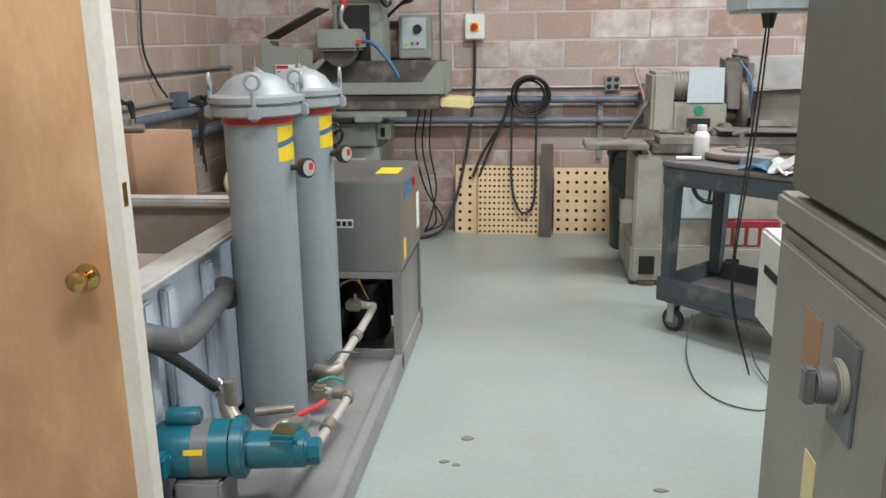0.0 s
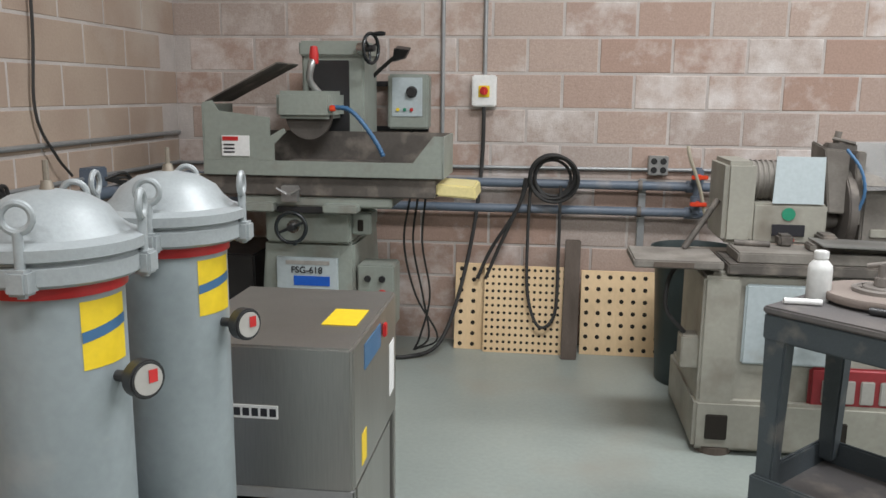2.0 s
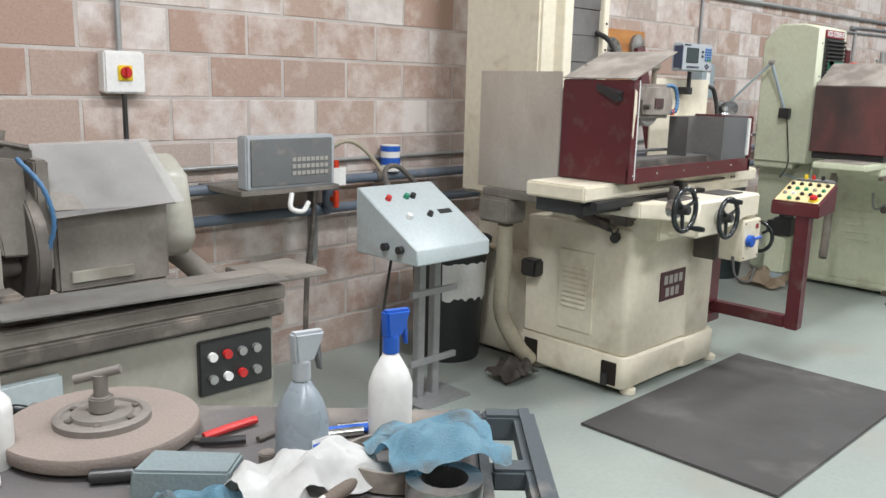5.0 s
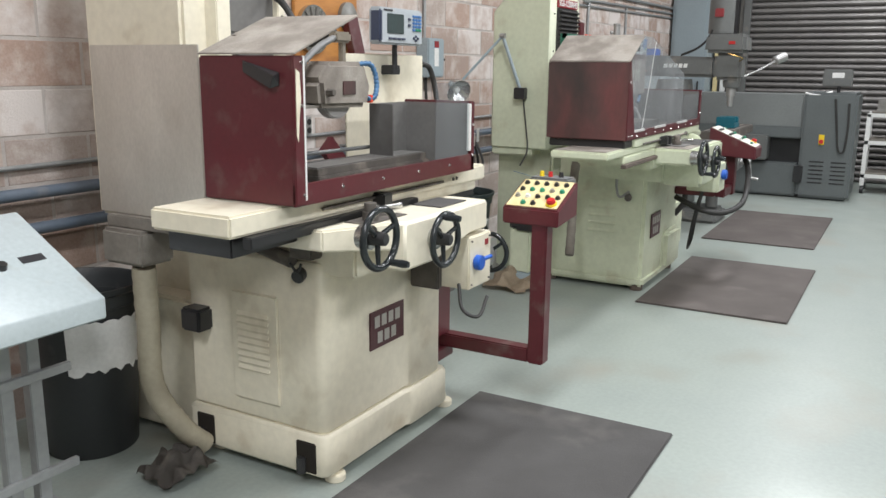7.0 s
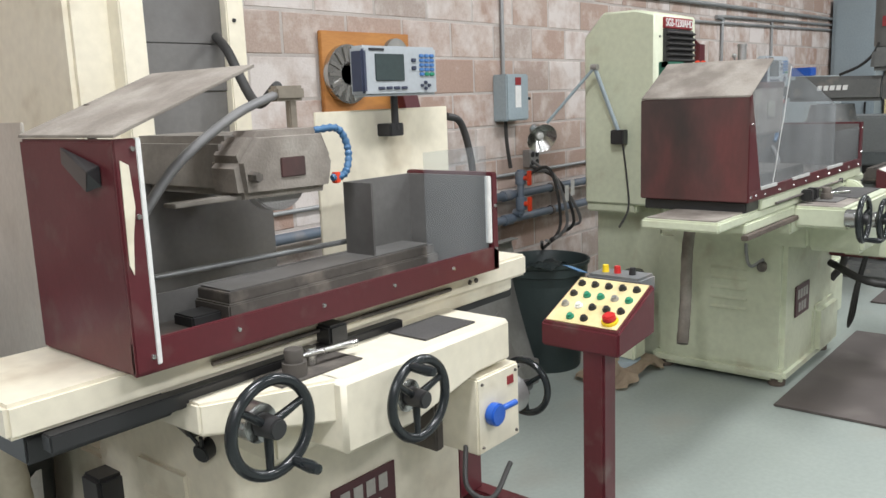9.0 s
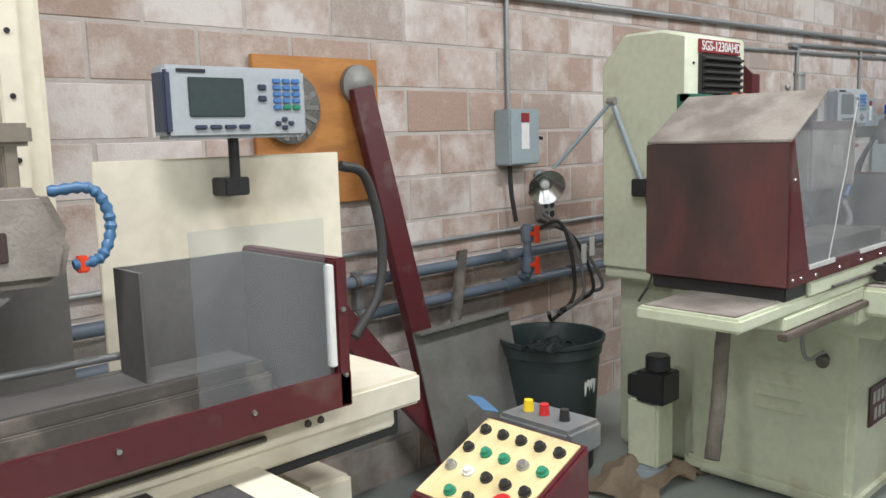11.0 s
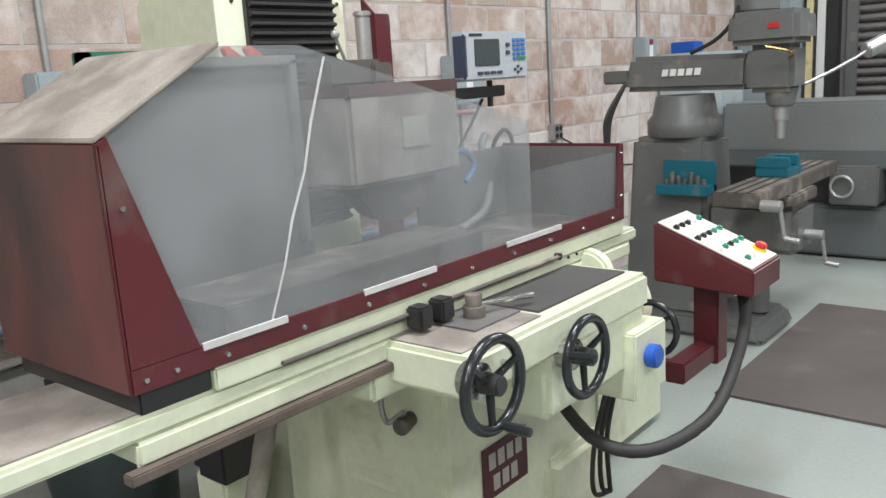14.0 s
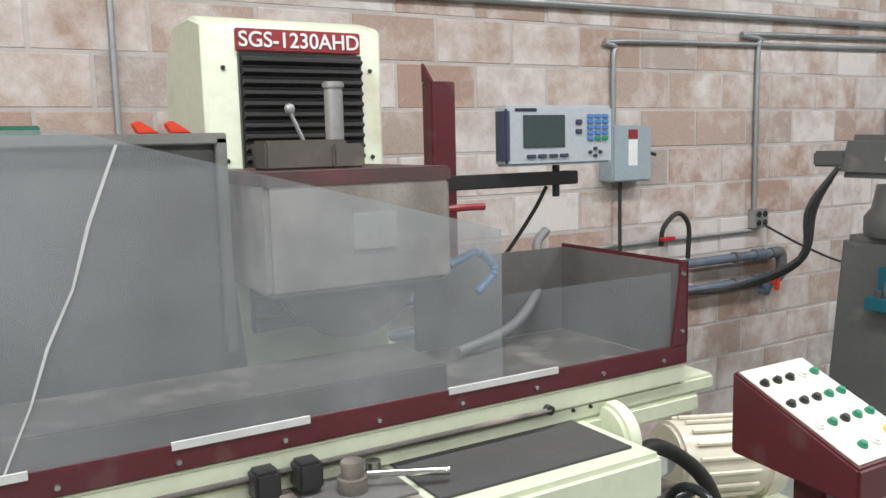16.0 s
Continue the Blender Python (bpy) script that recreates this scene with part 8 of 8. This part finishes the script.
part("data_plate", plate((-1.03, 1.988, 0.25), (1, 0.14, 0), (0, 0.5, 1), 0.04, 0.035, 0.002), "paper", mt)
part("capacitor", cyl((-1.03, 2.075, 0.335), (-0.93, 2.09, 0.335), 0.028, None, 18, 0.006), "teal", pm)
part("bell", cyl((-0.84, 2.099, 0.235), (-0.80, 2.105, 0.235), 0.092, 0.09, 32, 0.006), "teal", pm)
part("pump_end", J(cyl((-0.80, 2.105, 0.225), (-0.62, 2.13, 0.225), 0.055, None, 24, 0.008), bx(-0.73, -0.64, 2.07, 2.18, 0.19, 0.285, 0.012), cyl((-0.64, 2.13, 0.215), (-0.585, 2.137, 0.215), 0.042, None, 8, 0.004)), "teal", pm, "teal pump head")
part("pump_plate", bx(-0.72, -0.655, 2.09, 2.15, 0.2855, 0.288, 0), "brass", pm)
reshape(pm, before, (-0.87, 2.1, 0.235), (0.97, 1, 1), (-0.022, 0.02, 0.05))
part("mount", bx(-1.02, -0.88, 2.03, 2.17, 0.075, 0.215, 0.01), "skid", pm)
part("terminal_box", bx(-1.08, -1.01, 1.96, 2.03, 0.25, 0.32, 0.008), "teal", pm)
part("power_lead", tube([(-1.06, 1.96, 0.27), (-1.07, 1.89, 0.2), (-1.0, 1.8, 0.1), (-0.95, 1.75, 0.08)], 0.009, 8), "rubber", pm)

# ---- settling tank ----
tk = thing("settling_tank", (-1.6, 2.6, 0), "white plastic settling tank with tan silt inside", "tank")
T0, T1, U0, U1, TZ = -2.22, -1.10, 2.02, 3.26, 0.78
part("side", bx(T1 - 0.02, T1, U0, U1, 0, TZ, 0.006), "tub", tk, "white tank side")
part("side", bx(T0, T0 + 0.02, U0, U1, 0, TZ, 0.006), "tub", tk)
part("end", bx(T0 + 0.02, T1 - 0.02, U0, U0 + 0.02, 0, TZ, 0.006), "tub", tk)
part("end", bx(T0 + 0.02, T1 - 0.02, U1 - 0.02, U1, 0, TZ, 0.006), "silt", tk)
for yy in (2.1, 2.25, 2.55, 2.85, 3.1):
    part("rib", bx(T1, T1 + 0.03, yy - 0.03, yy + 0.03, 0, TZ - 0.05, 0.008), "tub", tk)
part("rim", bx(T1 - 0.05, T1 + 0.06, U0 - 0.04, U1 + 0.02, TZ - 0.01, TZ + 0.015, 0.01), "rim", tk)
part("rim", bx(T0, T1 - 0.05, U1 - 0.06, U1 + 0.04, TZ - 0.01, TZ + 0.03, 0.01), "rim", tk)
part("rim", bx(T0, T1 - 0.05, U0 - 0.04, U0 + 0.05, TZ - 0.01, TZ + 0.015, 0.01), "rim", tk)
part("weir", bx(T0 + 0.02, T1 - 0.02, 2.52, 2.75, 0.0, 0.70, 0.01), "silt", tk, "silted inner weir")
part("sediment", bx(T0 + 0.02, T1 - 0.02, U0 + 0.02, U1 - 0.02, 0.0, 0.52, 0.0), "silt", tk, "tan silt")
part("fill_pipe", J(cyl((-1.75, 2.95, 0.5), (-1.75, 2.95, 0.98), 0.03, None, 16), cyl((-1.75, 2.95, 0.98), (-1.75, 2.95, 1.06), 0.036, None, 16)), "white", tk, "white standpipe with a black cap")
part("pipe_cap", cyl((-1.75, 2.95, 1.06), (-1.75, 2.95, 1.12), 0.025, None, 14), "black", tk)
part("back_hose", tube([(-1.14, 3.05, 0.80), (-1.2, 3.1, 0.90), (-1.17, 3.18, 0.95), (-1.12, 3.2, 0.84)], 0.016, 8), "bag", tk)
cst = thing("bench", (-1.75, 3.65, 0), "low dark bench behind the tank", "bench")
part("top", bx(-2.2, -1.15, 3.36, 3.95, 0.66, 0.70, 0.004), "oldwood", cst)
for lx in (-2.17, -1.22):
    for ly in (3.40, 3.88):
        part("leg", bx(lx, lx + 0.05, ly, ly + 0.05, 0, 0.66, 0.003), "oldwood", cst)
cbx = thing("cardboard_box", (-1.72, 3.6, 0.70), "closed brown cardboard box on the bench", "box")
part("carton", prism([(-1.96, 3.42), (-1.73, 3.40), (-1.54, 3.60), (-1.80, 3.64)], "z", 0.702, 1.05, 0.004), "carton", cbx)
part("tape", prism([(-1.86, 3.414), (-1.83, 3.411), (-1.66, 3.617), (-1.69, 3.62)], "z", 1.050, 1.0515, 0), "bag", cbx)
gn = thing("tap_fitting", (-1.75, 3.45, 1.05), "small brass tap fitting lying on the box", "fitting")
part("body", J(cyl((-1.80, 3.45, 1.07), (-1.70, 3.47, 1.07), 0.018, None, 12), cyl((-1.75, 3.46, 1.07), (-1.75, 3.46, 1.11), 0.012, None, 10)), "fitting", gn)
cloth("white_cloth", (-1.27, 3.55, 0.70), 0.2, 0.3, 0.14, "paper", "crumpled white cloth on the bench", "cloth", 12)

# ---- cart and what lies on it ----
CX, CY, CR = 0.60, 4.02, -43.8
CM = pose(CX, CY, 0, 0, 0, CR)


def on_cart(u, v, z=0.85):
    return tuple(CM @ Vector((u, v, z)))


ct = thing("utility_cart", (CX, CY, 0), "charcoal plastic two-shelf utility cart on castors", "cart", rz=CR)
part("top_shelf", bx(0.0, 0.90, 0.0, 0.50, 0.825, 0.85, 0.006), "carttop", ct, "dusty top shelf")
part("top_apron", J(bx(0.004, 0.90, 0.004, 0.03, 0.74, 0.826, 0.006), bx(0.004, 0.90, 0.47, 0.496, 0.74, 0.826, 0.006), bx(0.004, 0.03, 0.03, 0.47, 0.74, 0.826, 0.006)), "cart", ct)
part("push_handle", J(bx(0.90, 0.925, 0.0, 0.5, 0.80, 0.85, 0.006), bx(0.925, 1.02, 0.0, 0.045, 0.80, 0.855, 0.006), bx(0.925, 1.02, 0.455, 0.5, 0.80, 0.855, 0.006), bx(0.925, 1.02, 0.225, 0.275, 0.81, 0.85, 0.006), bx(0.985, 1.03, 0.0, 0.5, 0.80, 0.86, 0.012)), "cart", ct, "moulded push handle")
for lx in (0.008, 0.84):
    for ly in (0.008, 0.43):
        part("leg", hull([(lx + 0.005, ly + 0.005, 0.22), (lx + 0.06, ly + 0.005, 0.22), (lx + 0.06, ly + 0.06, 0.22), (lx + 0.005, ly + 0.06, 0.22)], [(lx, ly, 0.80), (lx + 0.075, ly, 0.80), (lx + 0.075, ly + 0.065, 0.80), (lx, ly + 0.065, 0.80)], 0.006), "cart", ct)
part("bottom_shelf", bx(0.0, 0.92, 0.0, 0.50, 0.17, 0.195, 0.006), "carttop", ct, "dusty bottom shelf")
part("bottom_rim", J(bx(0.0, 0.92, 0.0, 0.02, 0.16, 0.28, 0.006), bx(0.0, 0.92, 0.48, 0.50, 0.16, 0.28, 0.006), bx(0.0, 0.02, 0.02, 0.48, 0.16, 0.28, 0.006), bx(0.90, 0.92, 0.02, 0.48, 0.16, 0.28, 0.006)), "cart", ct)
for lx in (0.07, 0.84):
    for ly in (0.06, 0.44):
        cs = part("castor", torus((lx, ly, 0.06), 0.045, 0.016, (0, 1, 0), 28, 10), "rubber", ct)
        part("wheel_hub", cyl((lx, ly - 0.014, 0.06), (lx, ly + 0.014, 0.06), 0.04, None, 20), "pvc", cs)
        part("fork", J(bx(lx - 0.02, lx + 0.02, ly - 0.028, ly - 0.022, 0.05, 0.15, 0.002), bx(lx - 0.02, lx + 0.02, ly + 0.022, ly + 0.028, 0.05, 0.15, 0.002), bx(lx - 0.03, lx + 0.03, ly - 0.03, ly + 0.03, 0.145, 0.17, 0.003)), "galv", cs)
dc = on_cart(0.215, 0.325)
gw = thing("grinding_wheel", dc, "large dusty brown grinding wheel lying on the cart", "grinding wheel")
part("board_under", rev([(0, 0), (0.155, 0), (0.155, 0.012), (0, 0.012)], dc, seg=40), "black", gw)
part("wheel", rev([(0, 0.012), (0.17, 0.012), (0.172, 0.016), (0.172, 0.034), (0.17, 0.038), (0, 0.038)], dc, seg=56), "disc", gw)
fg = part("flange", rev([(0, 0.038), (0.085, 0.038), (0.085, 0.050), (0.078, 0.053), (0.070, 0.053), (0.068, 0.048), (0.055, 0.048), (0.053, 0.055), (0, 0.055)], dc, seg=40), "disc_hub", gw)
for k in range(6):
    a = k * math.pi / 3
    part("flange_screw", cyl((dc[0] + 0.062 * math.cos(a), dc[1] + 0.062 * math.sin(a), dc[2] + 0.048), (dc[0] + 0.062 * math.cos(a), dc[1] + 0.062 * math.sin(a), dc[2] + 0.053), 0.007, None, 8), "grime", fg)
part("puller", J(cyl((dc[0], dc[1], 0.905), (dc[0], dc[1], 0.935), 0.022, None, 16, 0.003), cyl((dc[0], dc[1], 0.935), (dc[0], dc[1], 0.975), 0.013, None, 12), cyl((dc[0] - 0.035, dc[1] + 0.03, 0.965), (dc[0] + 0.03, dc[1] - 0.02, 0.985), 0.009, None, 10)), "disc_hub", gw, "dusty puller screw")


def bottle_at(name, p, profile, material, label, seg=28):
    t = thing(name, p, label, "bottle")
    part("bottle", rev(profile, p, seg=seg), material, t)
    return t


p = on_cart(0.07, 0.21)
bt = bottle_at("squeeze_bottle", p, [(0, 0), (0.036, 0), (0.038, 0.004), (0.038, 0.10), (0.036, 0.115), (0.020, 0.135), (0.0, 0.135)], "bottle", "cloudy white plastic bottle with a white cap")
part("cap", cyl((p[0], p[1], p[2] + 0.135), (p[0], p[1], p[2] + 0.162), 0.023, None, 24, 0.003), "white", bt)
for u, v, hgt, rr, m, hm, lb in ((0.60, 0.20, 0.17, 0.045, "spray", "dro", "grey spray bottle with a faded label"), (0.74, 0.38, 0.16, 0.042, "bottle", "blue", "white spray bottle with a blue trigger")):
    p = Vector(on_cart(u, v))
    sb = bottle_at("spray_bottle", tuple(p), [(0, 0), (rr, 0), (rr, hgt * 0.62), (rr * 0.8, hgt * 0.78), (rr * 0.38, hgt * 0.98), (rr * 0.3, hgt), (0, hgt)], m, lb)
    hd = part("trigger_head", J(cyl(p + Vector((0, 0, hgt)), p + Vector((0, 0, hgt + 0.035)), 0.016, None, 16, 0.002), hull([p + Vector(q) for q in ((-0.016, -0.012, hgt + 0.03), (0.02, -0.012, hgt + 0.03), (0.02, 0.012, hgt + 0.03), (-0.016, 0.012, hgt + 0.03))], [p + Vector(q) for q in ((-0.02, -0.011, hgt + 0.085), (0.045, -0.011, hgt + 0.08), (0.045, 0.011, hgt + 0.08), (-0.02, 0.011, hgt + 0.085))], 0.005)), hm, sb, "trigger head")
    part("trigger", hull([p + Vector(q) for q in ((0.022, -0.006, hgt + 0.06), (0.036, -0.006, hgt + 0.06), (0.036, 0.006, hgt + 0.06), (0.022, 0.006, hgt + 0.06))], [p + Vector(q) for q in ((0.034, -0.006, hgt + 0.01), (0.04, -0.006, hgt + 0.01), (0.04, 0.006, hgt + 0.01), (0.034, 0.006, hgt + 0.01))], 0.002), "dro_dark" if hm == "dro" else hm, hd)
    if m == "spray":
        bmv = plate(p + Vector((-0.012, -0.046, 0.035)), (1, 0, 0), (0, 0, 1), 0.036, 0.045, 0.001)
        lab = part("label", bmv, "white", sb, "pale label with blue lettering")
        lettering("SPRAY", tuple(p + Vector((0.006, -0.0478, 0.068))), 0.012, lab, "blue")
ds = on_cart(0.43, 0.13)
single("dressing_stone", hull([on_cart(0.34, 0.10, 0.851), on_cart(0.50, 0.10, 0.851), on_cart(0.51, 0.18, 0.851), on_cart(0.35, 0.19, 0.851)], [on_cart(0.345, 0.105, 0.898), on_cart(0.50, 0.105, 0.898), on_cart(0.505, 0.18, 0.898), on_cart(0.355, 0.185, 0.898)], 0.004), "stone", ds, "grey-green dressing stone block", "stone")
cloth("blue_rag", on_cart(0.46, 0.055), 0.15, 0.09, 0.05, "ragblue", "small stained blue rag on the cart", "rag", 4, CR)
cloth("paper_towel", on_cart(0.62, 0.13), 0.26, 0.13, 0.10, "paper", "crumpled white paper towel", "paper", 9, CR + 40)
cloth("paper_towel", on_cart(0.61, 0.05), 0.13, 0.10, 0.045, "paper", "crumpled white paper towel", "paper", 6, CR + 70)
hm = thing("hammer", on_cart(0.64, 0.04), "old hammer with a brown handle", "hammer")
part("handle", cyl(on_cart(0.62, 0.012, 0.868), on_cart(0.72, 0.18, 0.868), 0.014, 0.011, 12), "oldwood", hm)
tp = thing("tape_roll", on_cart(0.84, 0.10), "roll of silver tape lying flat", "tape")
part("roll", rev([(0.038, 0), (0.062, 0), (0.062, 0.05), (0.038, 0.05), (0.038, 0)], on_cart(0.84, 0.10), seg=40), "bright", tp)
rl = thing("belt_coil", on_cart(0.75, 0.20), "coiled grey abrasive belt", "belt")
part("belt", rev([(0.085, 0), (0.092, 0), (0.092, 0.035), (0.085, 0.035), (0.085, 0)], on_cart(0.755, 0.215), (0.06, 0.02, 1), seg=36), "dusty", rl)
cloth("blue_rag", on_cart(0.83, 0.20, 0.885), 0.22, 0.17, 0.085, "ragblue", "stained light blue rag draped over a tape roll", "rag", 21, CR + 20)
pr = thing("marker_pen", on_cart(0.31, 0.15), "fat black marker pen", "marker")
part("barrel", cyl(on_cart(0.26, 0.15, 0.863), on_cart(0.33, 0.165, 0.863), 0.013, None, 14, 0.003), "black", pr)
part("tip", cyl(on_cart(0.33, 0.165, 0.863), on_cart(0.37, 0.172, 0.863), 0.008, None, 12), "pvc", pr)
for k in range(2):
    single("paper_roll", cyl(on_cart(0.03 + 0.02 * k, 0.07 + 0.02 * k, 0.861), on_cart(0.09 + 0.03 * k, 0.12 + 0.02 * k, 0.861), 0.010, None, 12), "paper", on_cart(0.05, 0.08), "rolled white paper slip", "paper")
pl = thing("pliers", on_cart(0.42, 0.33), "pliers with red and black grips", "pliers")
for s in (0, 1):
    part("grip", tube([on_cart(0.40, 0.30 + 0.02 * s, 0.86), on_cart(0.44, 0.30 + 0.06 * s, 0.862), on_cart(0.48, 0.31 + 0.09 * s, 0.862)], 0.008, 8), "red" if s else "black", pl)
part("jaw", cyl(on_cart(0.40, 0.31, 0.86), on_cart(0.35, 0.31, 0.86), 0.008, 0.003, 8), "grime", pl)
single("spanner", tube([on_cart(0.50, 0.32, 0.857), on_cart(0.56, 0.40, 0.857)], 0.006, 8), "grime", on_cart(0.5, 0.32), "dark steel rod lying on the cart", "rod")
single("socket", cyl(on_cart(0.54, 0.21, 0.85), on_cart(0.54, 0.21, 0.885), 0.016, None, 16, 0.002), "grime", on_cart(0.54, 0.21), "dark steel socket standing on the cart", "socket")
kn = thing("folding_knife", on_cart(0.66, 0.33), "bright steel and blue folding knives", "knife")
for s in range(3):
    part("handle", cyl(on_cart(0.60 + 0.02 * s, 0.33 + 0.02 * s, 0.861), on_cart(0.69 + 0.02 * s, 0.36 + 0.02 * s, 0.861), 0.009, None, 10), ("bright", "blue", "bright")[s], kn)

# ---- scraps and cords on the floor ----
for sx, sy, s in ((-0.24, 2.78, 0.034), (-0.30, 2.60, 0.022), (-0.26, 2.58, 0.018), (0.42, 2.47, 0.03), (0.40, 2.3, 0.014)):
    rnd = random.Random(int(sx * 100))
    pts = [(sx + s * (0.5 + 0.5 * rnd.random()) * math.cos(a * 0.9), sy + s * 0.6 * (0.4 + 0.6 * rnd.random()) * math.sin(a * 0.9)) for a in range(7)]
    single("floor_scrap", prism(pts, "z", 0.0, 0.004, 0), "debris", (sx, sy, 0), "dry brown scrap stuck to the floor", "scrap", "floor scraps")
single("extension_lead", tube([(1.7, 4.6, 0.02), (1.95, 4.4, 0.006), (2.2, 4.6, 0.006), (2.5, 4.75, 0.006), (2.75, 5.1, 0.006), (3.0, 5.5, 0.006)], 0.006, 6), "rubber", (1.7, 4.6, 0), "thin black cord lying on the floor", "cord")
single("floor_wire", tube([(0.74, 3.80, 0.16), (0.69, 3.62, 0.04), (0.69, 3.35, 0.006), (0.76, 3.16, 0.006), (0.90, 3.10, 0.006), (0.98, 3.25, 0.006), (0.96, 3.5, 0.05), (0.95, 3.62, 0.16)], 0.003, 6), "rubber", (0.74, 3.8, 0), "thin dark wire looping from the cart to the floor", "wire")


# ---- block walls ----
CH, CL, GAP = 0.2015, 0.4064, 0.009


def block_verts(w, h):
    b, d = 0.006, 0.012
    x, z = w / 2 - GAP / 2, h / 2 - GAP / 2
    front = [(-x + b, -d, -z + b), (x - b, -d, -z + b), (x - b, -d, z - b), (-x + b, -d, z - b)]
    mid = [(-x, -d + b, -z), (x, -d + b, -z), (x, -d + b, z), (-x, -d + b, z)]
    back = [(-x, 0.01, -z), (x, 0.01, -z), (x, 0.01, z), (-x, 0.01, z)]
    faces = [(0, 1, 2, 3)]
    for a, c in ((0, 4), (4, 8)):
        for i in range(4):
            k = (i + 1) % 4
            faces.append((c + i, c + k, a + k, a + i))
    return front + mid + back, faces


BV, BF = block_verts(CL, CH)
block_me = bpy.data.meshes.new("block")
block_me.from_pydata(BV, [], BF)
block_me.materials.append(M["block"])
rest_v, rest_f = [], []
brnd = random.Random(3)
for k in range(int(CEIL / CH)):
    z = (k + 0.5) * CH
    x = -0.01 + CL / 2 - 6 * CL + (0.0 if k % 2 else CL / 2)
    while x < EAST - CL / 2:
        off = brnd.uniform(-0.0012, 0.0012)
        lo, hi = max(x - CL / 2, WEST), x + CL / 2
        if 0.4 < x < 10.4 and 2 <= k <= 12:
            o = new("block", block_me)
            o.parent = wall_north
            o.location = (x, W + 0.007 + off - W, z)
        elif hi - lo > 0.05:
            s = (hi - lo) / CL
            n = len(rest_v)
            rest_v += [((lo + hi) / 2 + vx * s, W + 0.007 + vy + off, z + vz) for vx, vy, vz in BV]
            rest_f += [tuple(i + n for i in f) for f in BF]
        x += CL
rest_me = bpy.data.meshes.new("blocks")
rest_me.from_pydata([(a, b - W, c) for a, b, c in rest_v], [], rest_f)
rest_me.materials.append(M["block"])
rest = tagged(new("blocks", rest_me), kind="stuff")
rest.parent = wall_north
wv, wf = [], []
for k in range(int(CEIL / CH)):
    y = W - (CL / 2 if k % 2 else CL)
    while y > 1.3:
        n = len(wv)
        wv += [(-0.007 - vy, y + vx - 4, (k + 0.5) * CH + vz) for vx, vy, vz in BV]
        wf += [tuple(i + n for i in f) for f in BF]
        y -= CL
west_me = bpy.data.meshes.new("blocks")
west_me.from_pydata(wv, [], wf)
west_me.materials.append(M["block_tan"])
west = tagged(new("blocks", west_me), kind="stuff")
west.parent = wall_west
